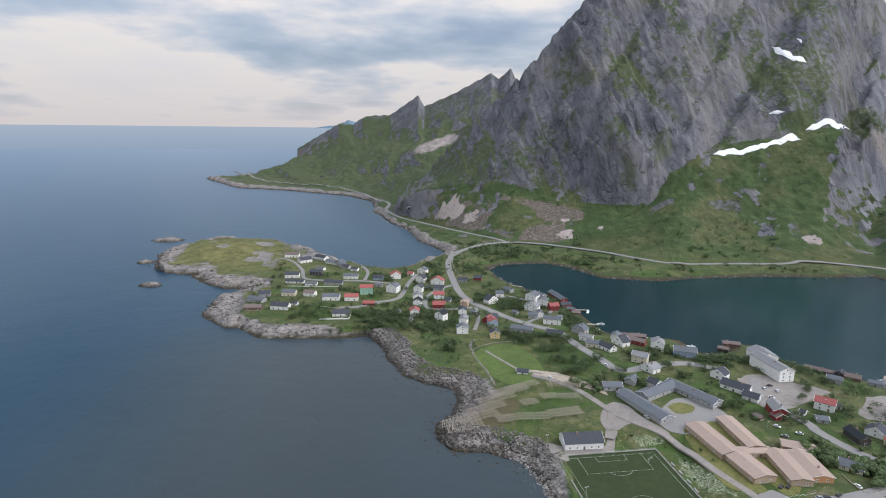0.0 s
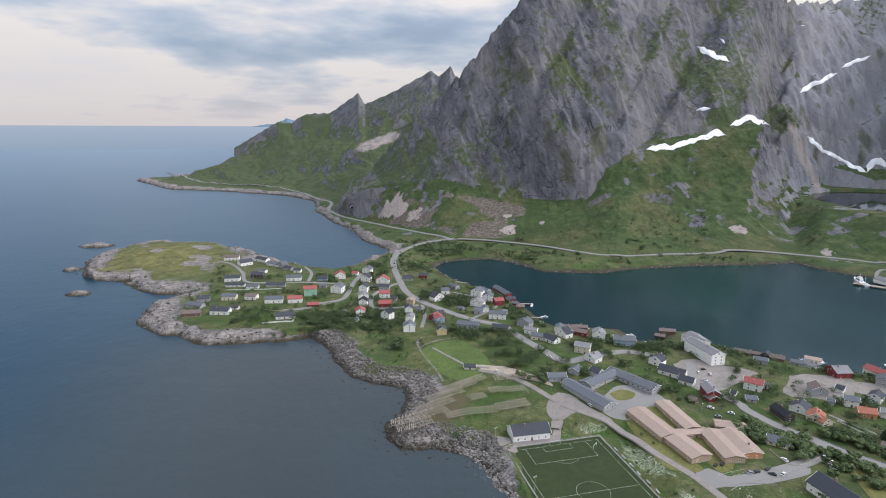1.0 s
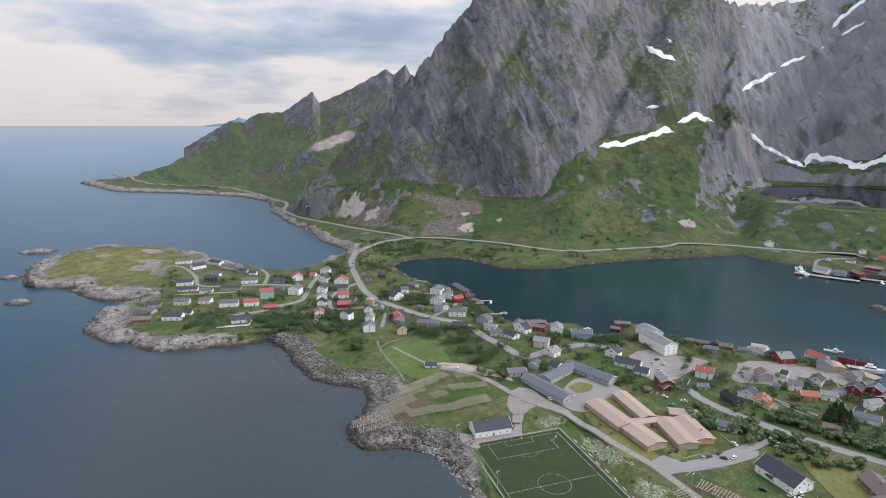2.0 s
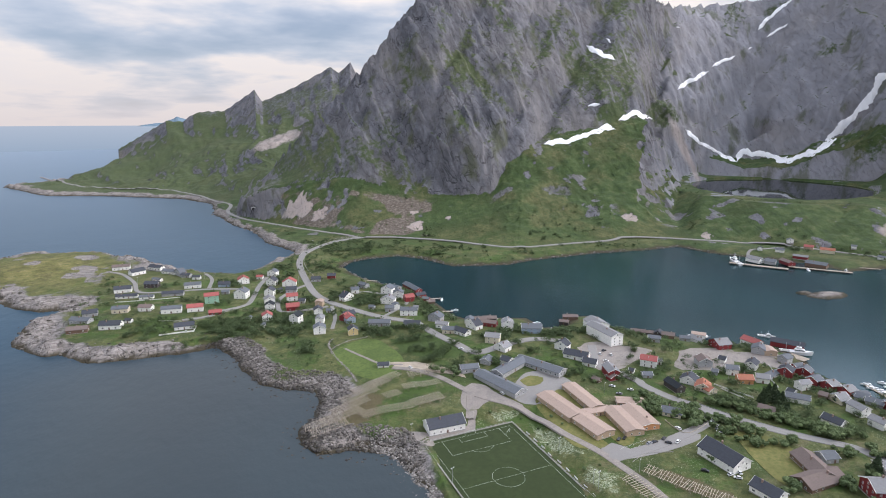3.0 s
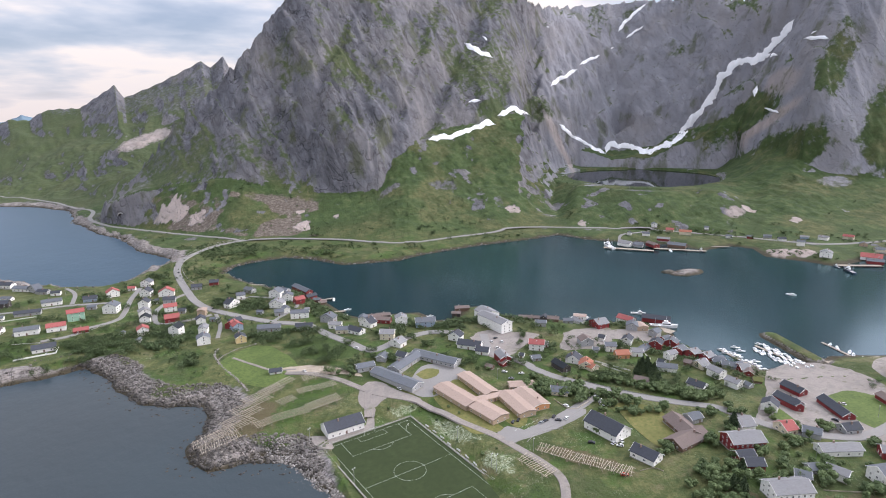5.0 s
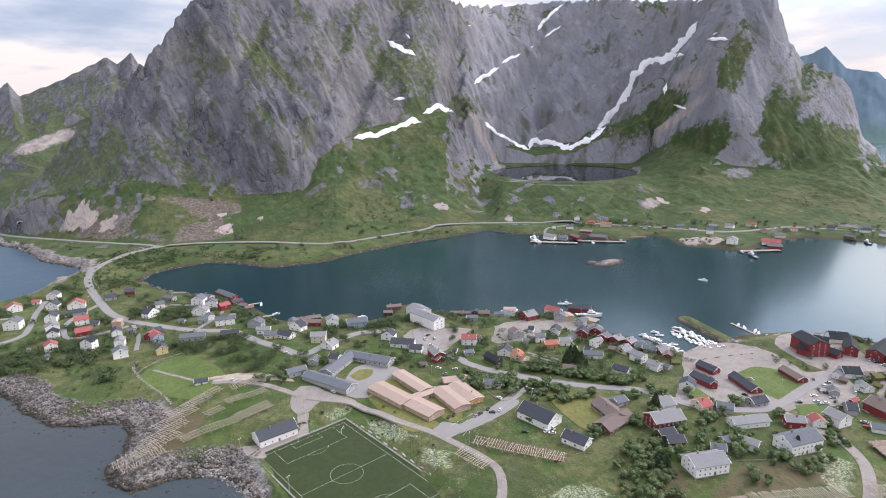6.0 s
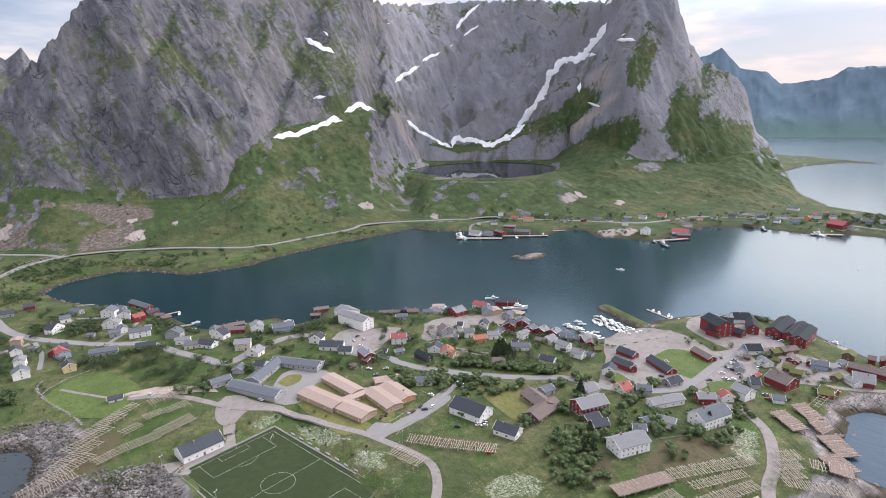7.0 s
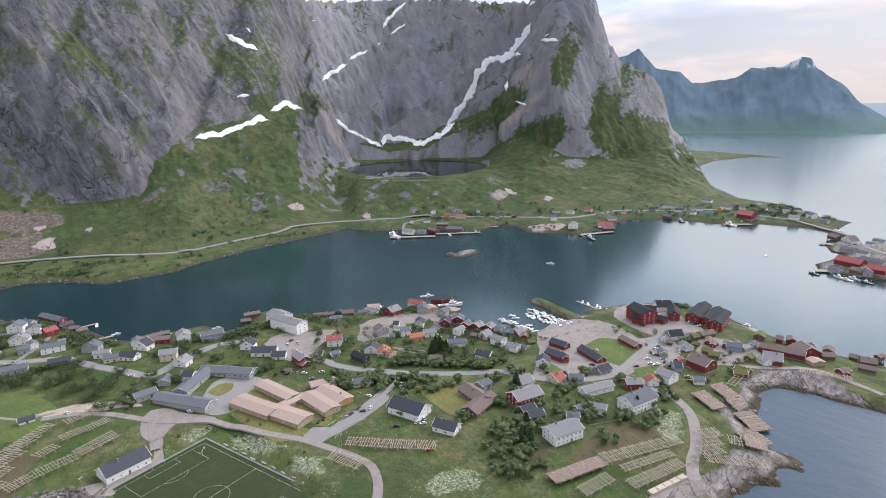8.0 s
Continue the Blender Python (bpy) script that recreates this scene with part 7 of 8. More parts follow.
grove(300, 289, 7, 4, 5.5)
grove(305, 281, 7, 4, 5.5)
grove(308, 274, 7, 4, 5.5)
grove(312, 269, 7, 4, 5.5)
grove(315, 262, 7, 4, 5.5)
grove(317, 255, 7, 4, 5.5)
grove(323, 247, 7, 4, 5.5)
grove(326, 241, 7, 4, 5.5)
grove(330, 234, 7, 4, 5.5)
grove(338, 235, 7, 4, 5.5)
grove(353, 273, 7, 2, 4.5)
grove(344, 271, 7, 2, 4.5)
grove(375, 264, 7, 2, 4.5)
grove(382, 257, 7, 2, 4.5)
grove(378, 249, 7, 2, 4.5)
grove(369, 277, 7, 2, 4.5)
grove(381, 243, 7, 2, 4.5)
grove(392, 240, 7, 2, 4.5)
grove(359, 247, 7, 2, 4.5)
grove(358, 239, 7, 2, 4.5)
grove(365, 232, 7, 2, 4.5)
grove(276, 243, 5, 2, 5)
grove(284, 259, 5, 2, 5)
grove(239, 243, 5, 2, 5)
grove(244, 251, 5, 2, 5)
grove(253, 204, 5, 2, 5)
grove(257, 198, 5, 2, 5)
grove(327, 216, 5, 2, 5)
grove(329, 210, 5, 2, 5)
grove(344, 195, 5, 2, 5)
grove(343, 184, 5, 2, 5)
grove(338, 175, 5, 2, 5)
grove(257, 168, 7, 3, 5.5)
grove(268, 167, 7, 3, 5.5)
grove(282, 171, 7, 3, 5.5)
grove(271, 160, 7, 3, 5.5)
grove(263, 176, 7, 3, 5.5)
grove(254, 175, 7, 3, 5.5)
grove(316, 168, 7, 3, 5.5)
grove(290, 155, 7, 3, 5.5)
grove(291, 149, 7, 3, 5.5)
grove(232, 164, 9, 2, 4.6)
grove(234, 154, 9, 2, 4.6)
grove(248, 155, 9, 2, 4.6)
grove(247, 146, 9, 2, 4.6)
grove(245, 167, 9, 2, 4.6)
grove(231, 147, 9, 2, 4.6)
grove(258, 160, 9, 2, 4.6)
grove(258, 154, 9, 2, 4.6)
grove(247, 175, 9, 2, 4.6)
grove(255, 167, 9, 2, 4.6)
grove(300, 136, 6, 2, 6)
grove(311, 138, 6, 2, 6)
grove(318, 125, 6, 2, 6)
grove(285, 119, 6, 2, 6)
grove(310, 124, 6, 2, 6)
grove(283, 147, 6, 2, 6)
grove(283, 154, 6, 2, 6)
grove(311, 145, 6, 2, 6)
grove(338, 117, 6, 2, 6)
grove(335, 105, 6, 2, 6)
grove(283, 193, 6, 3, 5)
grove(304, 199, 6, 3, 5)
grove(312, 221, 6, 3, 5)
grove(317, 215, 6, 3, 5)
grove(322, 173, 6, 3, 5)
grove(314, 165, 6, 3, 5)
grove(295, 169, 6, 3, 5)
grove(341, 168, 6, 3, 5)
grove(355, 168, 6, 3, 5)
grove(372, 121, 6, 3, 5)
grove(365, 113, 6, 3, 5)
grove(383, 123, 6, 3, 5)
grove(367, 287, 6, 2, 4.5)
grove(376, 260, 6, 2, 4.5)
grove(394, 235, 6, 2, 4.5)
grove(398, 232, 6, 2, 4.5)
grove(415, 267, 6, 2, 4.5)
grove(329, 317, 6, 2, 4.5)
grove(333, 334, 6, 2, 4.5)
grove(334, 349, 6, 2, 4.5)
grove(319, 362, 6, 2, 4.5)
grove(338, 264, 6, 2, 4.5)
grove(330, 272, 6, 2, 4.5)
grove(267, 246, 6, 2, 4.5)
grove(273, 246, 6, 2, 4.5)
grove(285, 241, 6, 2, 4.5)
grove(295, 237, 6, 2, 4.5)
grove(318, 238, 6, 2, 4.5)
grove(328, 235, 6, 2, 4.5)
grove(475, 114, 7, 2, 3.5)
grove(454, 97, 7, 2, 3.5)
grove(440, 99, 7, 2, 3.5)
grove(445, 90, 7, 2, 3.5)
grove(453, 185, 7, 2, 3.5)
grove(458, 196, 7, 2, 3.5)
grove(473, 174, 7, 2, 3.5)
grove(462, 161, 7, 2, 3.5)
grove(127, 334, 8, 1, 2.5)
grove(141, 330, 8, 1, 2.5)
grove(153, 323, 8, 1, 2.5)
grove(167, 317, 8, 1, 2.5)
grove(171, 301, 8, 1, 2.5)
grove(321, 302, 8, 2, 4)
grove(320, 321, 8, 2, 4)
grove(309, 351, 8, 2, 4)
grove(750, 665, 22, 4, 5)
grove(761, 648, 22, 4, 5)
grove(811, 623, 22, 4, 5)
grove(850, 589, 22, 4, 5)
grove(828, 549, 22, 4, 5)
grove(956, 486, 22, 4, 5)
grove(995, 460, 22, 4, 5)
grove(1033, 410, 22, 4, 5)
grove(1081, 386, 22, 4, 5)
grove(1129, 308, 22, 4, 5)
grove(1047, 266, 22, 4, 5)
grove(1140, 216, 22, 4, 5)
grove(1111, 193, 22, 4, 5)
grove(1146, 156, 22, 4, 5)
grove(1129, 137, 22, 4, 5)
grove(1173, 232, 22, 4, 5)
grove(1142, 212, 25, 6, 6)
grove(1194, 199, 25, 6, 6)
grove(1180, 179, 25, 6, 6)
grove(1121, 120, 25, 6, 6)
grove(1103, 226, 25, 6, 6)
grove(309, 199, 3, 2, 9, True)
grove(335, 291, 3, 2, 9, True)
grove(333, 284, 3, 2, 9, True)
grove(327, 288, 3, 2, 9, True)
grove(324, 286, 4, 3, 8, True)
grove(331, 284, 4, 3, 8, True)
grove(327, 275, 4, 3, 8, True)
grove(257, 157, 4, 3, 8, True)
grove(267, 162, 4, 3, 8, True)
grove(328, 121, 4, 3, 8, True)
grove(330, 287, 4, 3, 8, True)
grove(-53, 539, 13, 7, 5)
grove(-44, 547, 13, 7, 5)
grove(-36, 544, 13, 7, 5)
grove(-24, 531, 13, 7, 5)
grove(-17, 566, 13, 7, 5)
grove(-5, 540, 13, 7, 5)
grove(-51, 564, 13, 7, 5)
grove(-69, 563, 13, 7, 5)
grove(9, 567, 13, 7, 5)
grove(1, 576, 13, 7, 5)
grove(-9, 595, 13, 7, 5)
grove(-31, 565, 13, 7, 5)
grove(-110, 553, 10, 5, 4.5)
grove(-107, 569, 10, 5, 4.5)
grove(-120, 561, 10, 5, 4.5)
grove(-125, 561, 10, 5, 4.5)
grove(-119, 586, 10, 5, 4.5)
grove(-78, 526, 10, 5, 4.5)
grove(-56, 527, 10, 5, 4.5)
grove(-101, 586, 10, 5, 4.5)
grove(-191, 781, 9, 4, 4)
grove(-184, 721, 9, 4, 4)
grove(-187, 750, 9, 4, 4)
grove(-188, 680, 9, 4, 4)
grove(-176, 735, 9, 4, 4)
grove(-101, 645, 9, 4, 4)
grove(-86, 654, 9, 4, 4)
grove(-69, 657, 9, 4, 4)
grove(-48, 642, 9, 4, 4)
grove(-105, 722, 9, 4, 4)
grove(-122, 716, 9, 4, 4)
grove(-163, 663, 9, 4, 4)
grove(-140, 648, 9, 4, 4)
grove(12, 782, 7, 4, 4.5)
grove(20, 767, 7, 4, 4.5)
grove(4, 696, 7, 4, 4.5)
grove(9, 660, 7, 4, 4.5)
grove(10, 616, 7, 4, 4.5)
grove(34, 648, 7, 4, 4.5)
grove(36, 626, 7, 4, 4.5)
grove(27, 566, 7, 4, 4.5)
grove(28, 531, 7, 4, 4.5)
grove(59, 565, 7, 4, 4.5)
grove(73, 514, 7, 4, 4.5)
grove(1, 626, 7, 4, 4.5)
grove(82, 634, 8, 3, 4)
grove(81, 684, 8, 3, 4)
grove(73, 671, 8, 3, 4)
grove(68, 696, 8, 3, 4)
grove(100, 600, 8, 3, 4)
grove(113, 590, 8, 3, 4)
grove(100, 563, 8, 3, 4)
grove(132, 563, 8, 3, 4)
grove(83, 546, 8, 3, 4)
grove(81, 499, 8, 3, 4)
grove(46, 817, 20, 8, 2.6)
grove(59, 835, 20, 8, 2.6)
grove(71, 824, 20, 8, 2.6)
grove(91, 856, 20, 8, 2.6)
grove(107, 848, 20, 8, 2.6)
grove(128, 875, 20, 8, 2.6)
grove(65, 753, 20, 8, 2.6)
grove(80, 781, 20, 8, 2.6)
grove(56, 723, 20, 8, 2.6)
grove(155, 846, 20, 8, 2.6)
grove(215, 829, 20, 8, 2.6)
grove(8, 501, 14, 7, 2.4)
grove(18, 487, 14, 7, 2.4)
grove(39, 486, 14, 7, 2.4)
grove(14, 516, 14, 7, 2.4)
grove(3, 516, 14, 7, 2.4)
grove(36, 449, 14, 7, 2.4)
grove(109, 469, 8, 5, 5.5)
grove(127, 468, 8, 5, 5.5)
grove(131, 492, 8, 5, 5.5)
grove(92, 496, 8, 5, 5.5)
grove(129, 423, 8, 5, 5.5)
grove(119, 416, 8, 5, 5.5)
grove(113, 444, 8, 5, 5.5)
grove(242, 307, 6, 4, 6)
grove(250, 301, 6, 4, 6)
grove(252, 292, 6, 4, 6)
grove(259, 289, 6, 4, 6)
grove(257, 276, 6, 4, 6)
grove(238, 300, 6, 4, 6)
grove(252, 287, 6, 4, 6)
grove(291, 296, 5, 4, 5.5)
grove(297, 289, 5, 4, 5.5)
grove(301, 281, 5, 4, 5.5)
grove(309, 270, 5, 4, 5.5)
grove(312, 264, 5, 4, 5.5)
grove(316, 256, 5, 4, 5.5)
grove(320, 248, 5, 4, 5.5)
grove(323, 241, 5, 4, 5.5)
grove(326, 236, 5, 4, 5.5)
grove(256, 262, 8, 3, 4)
grove(268, 263, 8, 3, 4)
grove(270, 256, 8, 3, 4)
grove(229, 160, 8, 3, 4)
grove(220, 158, 8, 3, 4)
grove(224, 149, 8, 3, 4)
grove(229, 144, 8, 3, 4)
grove(243, 143, 8, 3, 4)
grove(156, 298, 9, 2, 1.8)
grove(162, 280, 9, 2, 1.8)
grove(165, 259, 9, 2, 1.8)
grove(165, 299, 9, 2, 1.8)
grove(153, 323, 9, 2, 1.8)
grove(-172, 599, 7, 3, 3.2)
grove(-171, 619, 7, 3, 3.2)
grove(-156, 607, 7, 3, 3.2)
grove(-139, 596, 7, 3, 3.2)
grove(-136, 615, 7, 3, 3.2)
grove(-122, 658, 7, 3, 3.2)
grove(-130, 646, 7, 3, 3.2)
grove(-72, 597, 7, 3, 3.2)
grove(-80, 588, 7, 3, 3.2)
grove(-95, 570, 7, 3, 3.2)
grove(-48, 591, 7, 3, 3.2)
grove(-33, 603, 7, 3, 3.2)
grove(-15, 604, 7, 3, 3.2)
grove(1, 540, 7, 3, 3.2)
grove(17, 532, 7, 3, 3.2)
grove(274, 313, 6, 2, 3.6)
grove(280, 309, 6, 2, 3.6)
grove(289, 308, 6, 2, 3.6)
grove(305, 302, 6, 2, 3.6)
grove(315, 308, 6, 2, 3.6)
grove(319, 327, 6, 2, 3.6)
grove(339, 342, 6, 2, 3.6)
grove(313, 334, 6, 2, 3.6)
grove(316, 297, 6, 2, 3.6)
grove(315, 288, 6, 2, 3.6)
grove(324, 284, 6, 2, 3.6)
grove(343, 287, 6, 2, 3.6)
grove(342, 277, 6, 2, 3.6)
grove(343, 297, 6, 2, 3.6)
grove(345, 257, 6, 2, 3.6)
grove(341, 246, 6, 2, 3.6)
grove(338, 260, 6, 2, 3.6)
grove(348, 239, 6, 2, 3.6)
grove(331, 267, 6, 2, 3.6)
grove(384, 271, 6, 2, 3.6)
grove(386, 281, 6, 2, 3.6)
grove(277, 381, 6, 2, 3.6)
grove(280, 374, 6, 2, 3.6)
grove(251, 350, 6, 2, 3.6)
grove(254, 344, 6, 2, 3.6)
grove(283, 345, 6, 2, 3.6)
grove(281, 335, 6, 2, 3.6)
grove(273, 353, 6, 2, 3.6)
grove(230, 394, 6, 2, 3.6)
grove(224, 368, 6, 2, 3.6)
grove(216, 397, 6, 2, 3.6)
grove(205, 406, 6, 2, 3.6)
grove(205, 384, 6, 2, 3.6)
grove(183, 391, 6, 2, 3.6)
grove(176, 398, 6, 2, 3.6)
grove(308, 161, 6, 2, 3.8)
grove(307, 153, 6, 2, 3.8)
grove(293, 157, 6, 2, 3.8)
grove(271, 150, 6, 2, 3.8)
grove(271, 158, 6, 2, 3.8)
grove(324, 148, 6, 2, 3.8)
grove(331, 134, 6, 2, 3.8)
grove(333, 128, 6, 2, 3.8)
grove(353, 114, 6, 2, 3.8)
grove(359, 109, 6, 2, 3.8)
grove(325, 106, 6, 2, 3.8)
grove(324, 113, 6, 2, 3.8)
grove(427, 120, 7, 2, 3)
grove(439, 110, 7, 2, 3)
grove(448, 102, 7, 2, 3)
grove(427, 90, 7, 2, 3)
grove(415, 96, 7, 2, 3)
grove(400, 98, 7, 2, 3)
grove(404, 87, 7, 2, 3)
grove(433, 86, 7, 2, 3)
grove(406, 126, 7, 2, 3)
grove(97, 1060, 40, 5, 3)
grove(165, 984, 40, 5, 3)
grove(253, 934, 40, 5, 3)
grove(340, 894, 40, 5, 3)
grove(391, 869, 40, 5, 3)
grove(465, 868, 40, 5, 3)
grove(531, 847, 40, 5, 3)
grove(583, 839, 40, 5, 3)
grove(513, 916, 40, 5, 3)
grove(430, 908, 40, 5, 3)
grove(376, 932, 40, 5, 3)
grove(295, 881, 40, 5, 3)
grove(317, 762, 40, 5, 3)
grove(222, 822, 40, 5, 3)
grove(111, 875, 40, 5, 3)
grove(141, 849, 40, 5, 3)
grove(73, 830, 40, 5, 3)

# thickets on the eastern point and round the far village
for gx, gy, gr, gn in ((1120, 190, 30, 26), (1150, 165, 26, 20), (1080, 262, 26, 16), (1150, 240, 34, 22), (1200, 190, 40, 26), (905, 520, 30, 14), (960, 440, 30, 14), (780, 690, 34, 14), (840, 600, 30, 10),
                       (1010, 400, 26, 12), (1060, 330, 30, 14)):
    grove(gx, gy, gr, gn, 4.5)

# ---- cars: place, turn, paint ----
car(225.0, 231.1, -45, "k")
car(201.1, 321.9, 30, "w")
car(244.9, 329.5, 140, "w")
car(197.9, 273.9, 40, "k")
car(202.2, 274.1, 40, "k")
car(224.5, 261.6, 140, "k")
car(230.8, 260.8, 30, "w")
car(267.4, 274.2, 60, "w")
car(264.2, 264.7, 75, "s")
car(264.7, 261.8, 140, "w")
car(411.5, 144.9, -40, "w")
car(422.4, 142.7, 100, "k")
car(406.0, 135.4, -40, "w")
car(418.4, 136.4, 140, "s")
car(414.2, 133.0, 10, "k")
car(407.9, 128.2, 140, "k")
car(439.2, 130.3, 10, "w")
car(398.3, 111.2, 100, "s")
car(393.0, 108.1, 75, "r")
car(392.7, 146.6, 140, "k")
car(439.5, 156.8, 30, "k")
car(434.3, 147.7, 30, "w")
car(441.6, 147.8, 100, "s")
car(509.1, 140.5, 140, "k")
car(507.8, 135.7, 140, "w")
car(374.9, 173.1, 100, "k")
car(404.4, 184.0, 100, "w")
car(425.5, 147.7, 30, "k")
car(422.6, 145.1, 30, "s")
car(430.8, 142.9, 30, "w")
car(425.7, 137.3, 140, "r")
car(403.5, 139.8, 100, "w")
car(401.5, 136.9, 10, "s")
car(510.2, 145.7, 10, "w")
car(510.9, 143.5, 30, "s")
car(236.7, 219.7, 140, "w")
car(235.6, 223.5, 10, "w")
car(257.8, 390.7, 75, "w")
car(265.2, 396.0, 10, "k")
car(266.1, 387.2, 75, "w")
car(255.4, 377.5, -30, "w")
car(235.3, 338.0, -50, "w")
car(100.4, 411.0, 100, "w")
car(148.9, 430.0, 140, "w")
car(241.5, 273.9, 100, "w")
car(267.8, 268.4, 100, "w")
car(268.5, 272.3, 100, "k")
car(233.3, 326.3, 140, "s")
car(152.7, 350.3, 100, "w")
car(264.6, 264.6, 30, "w")
car(218.0, 197.7, -30, "r")
car(241.2, 223.4, 75, "w")
car(213.2, 264.5, 10, "s")
car(217.1, 264.9, 10, "k")
car(225.1, 266.5, 30, "k")
car(-78.8, 554.0, 100, "w")
car(60.2, 611.3, 30, "k")
car(-108.2, 611.9, 75, "s")
car(40.0, 782.9, 100, "k")
car(69.6, 945.2, 75, "w")
car(73.4, 564.1, 100, "w")
# ---- boats: place, turn, length, kind ----
boat(456, 280, 55, 9)
boat(454, 274, 55, 9)
boat(469, 279, 55, 9)
boat(455, 266, 55, 9)
boat(466, 268, 55, 9)
boat(452, 261, 55, 9)
boat(463, 261, 55, 9)
boat(456, 253, 55, 9)
boat(462, 254, 55, 9)
boat(454, 245, 55, 9)
boat(462, 247, 55, 9)
boat(460, 242, 55, 9)
boat(457, 236, 55, 9)
boat(449, 239, 55, 9)
boat(462, 235, 55, 9)
boat(463, 272, 55, 9)
boat(453, 257, 55, 9)
boat(449, 244, 55, 9)
boat(431, 294, 140, 8)
boat(429, 288, 140, 8)
boat(446, 292, 140, 8)
boat(443, 285, 140, 8)
boat(427, 268, 140, 8)
boat(426, 263, 140, 8)
boat(434, 265, 140, 8)
boat(421, 253, 140, 8)
boat(426, 251, 140, 8)
boat(430, 280, 140, 8)
boat(421, 246, 140, 8)
boat(523, 255, 20, 8)
boat(521, 248, 40, 8)
boat(521, 238, 20, 8)
boat(517, 233, 30, 8)
boat(515, 225, 30, 8)
boat(433, 358, -42, 26.0)
boat(364, 412, 80, 15.0)
boat(375, 411, 80, 16.0)
boat(176, 540, 20, 9.0)
boat(184, 598, 70, 9.0)
boat(635, 639, 72, 34.0)
boat(695, 574, 60, 12.0)
boat(736, 552, 60, 14.0)
boat(796, 379, 55, 26.0)
boat(806, 399, 60, 14.0)
boat(884, 392, 60, 26.0)
boat(1006, 314, 40, 22.0)
boat(1017, 238, 50, 26.0)
boat(1046, 228, 40, 16.0)
boat(546, 104, 70, 18.0)
boat(1064, 97, 60, 10.0)
boat(774, 86, 60, 14.0)
boat(773, 61, 60, 16.0)
boat(768, 53, 60, 12.0)
boat(837, 149, 10, 9.0)
boat(636, 357, -80, 11.0)
boat(777, 47, 62, 14)
boat(768, 35, 62, 14)
boat(791, 72, 62, 9)
boat(914, 68, 62, 14)
boat(186, 558, -18, 8)
boat(216, 515, -13, 9)
boat(370, 417, 18, 13)
boat(382, 410, 7, 15)
boat(441, 397, -48, 15)
boat(252, 496, -27, 8)
boat(256, 474, 52, 8)
boat(433, 292, 68, 7.4)
boat(432, 286, 130, 6.7)
boat(432, 282, 133, 8.6)
boat(430, 278, 140, 8.0)
boat(427, 272, 136, 6.1)
boat(428, 268, 139, 8.8)
boat(426, 263, 144, 6.4)
boat(427, 260, 129, 8.9)
boat(424, 255, 58, 8.5)
boat(424, 251, 137, 8.7)
boat(422, 246, 70, 8.0)
boat(471, 287, 144, 6.6)
boat(472, 282, 52, 7.4)
boat(471, 278, 66, 7.2)
boat(470, 274, 142, 6.1)
boat(470, 269, 61, 8.8)
boat(468, 265, 136, 6.2)
boat(468, 260, 64, 6.9)
boat(464, 255, 56, 8.9)
boat(465, 250, 142, 7.2)
boat(463, 246, 142, 8.8)
boat(462, 242, 64, 7.3)
boat(457, 280, 50, 7.2)
boat(457, 273, 46, 7.9)
boat(454, 265, 62, 6.8)
boat(453, 259, 149, 6.8)
boat(452, 252, 54, 6.6)
boat(450, 245, 56, 7.1)
boat(451, 241, 51, 6.7)
# ---- masts and poles ----
floodlight(88, 267, 10)
floodlight(158, 276, 10)
floodlight(160, 236, 10)
floodlight(78, 318, 10)
street_lamp(224, 331, 8)
street_lamp(283, 361, 8)
street_lamp(328, 324, 8)
street_lamp(189, 241, 8)
street_lamp(160, 241, 8)
street_lamp(317, 153, 8)
street_lamp(403, 129, 8)
street_lamp(405, 163, 8)
street_lamp(32, 695, 8)
street_lamp(70, 586, 8)
street_lamp(108, 529, 8)
street_lamp(-79, 749, 8)
street_lamp(-29, 645, 8)
street_lamp(-154, 749, 8)

# ---- fish-drying racks ----
rack(15, 344, 38, 347, 9, 18, "poles")
rack(18, 336, 42, 337, 9, 18, "poles")
rack(27, 343, 54, 354, 9, 18, "poles")
rack(35, 354, 61, 367, 9, 18, "poles")
rack(43, 368, 70, 380, 9, 17, "poles")
rack(52, 379, 81, 391, 9, 17, "poles")
rack(65, 387, 91, 399, 8, 16, "poles")
rack(52, 344, 65, 347, 8, 10, "poles")
rack(65, 347, 87, 347, 9, 15, "poles")
rack(88, 349, 111, 353, 10, 18, "poles")
rack(72, 366, 84, 369, 8, 8, "poles")
rack(87, 375, 99, 376, 8, 9, "poles")
rack(100, 374, 115, 375, 8, 10, "poles")
rack(95, 393, 120, 394, 8, 15, "poles")
rack(174, 237, 178, 215, 9, 13, "poles")
rack(189, 239, 201, 220, 9, 14, "poles")
rack(201, 220, 218, 193, 9, 24, "poles")
rack(231, 123, 262, 109, 9, 30, "full")
rack(263, 110, 310, 85, 9, 44, "poles")
rack(263, 100, 295, 85, 6, 28, "poles")
rack(254, 91, 290, 77, 7.5, 32, "poles")
rack(233, 107, 254, 101, 8, 16, "poles")
rack(300, 70, 321, 43, 8, 26, "poles")
rack(322, 78, 333, 70, 9, 12, "poles")
rack(314, 75, 324, 67, 9, 12, "poles")
rack(306, 72, 316, 64, 9, 12, "poles")
rack(327, 66, 329, 59, 9, 8, "poles")
rack(372, 101, 361, 84, 11, 14, "full")
rack(391, 95, 382, 81, 11, 14, "full")
rack(380, 83, 377, 73, 12, 14, "full")
rack(374, 75, 362, 60, 13, 16, "full")
rack(344, 67, 335, 54, 13, 16, "full")
rack(330, 58, 334, 47, 12, 12, "full")
rack(455, 51, 463, 20, 7, 30, "poles")
rack(401, 81, 442, 79, 6, 10, "poles")

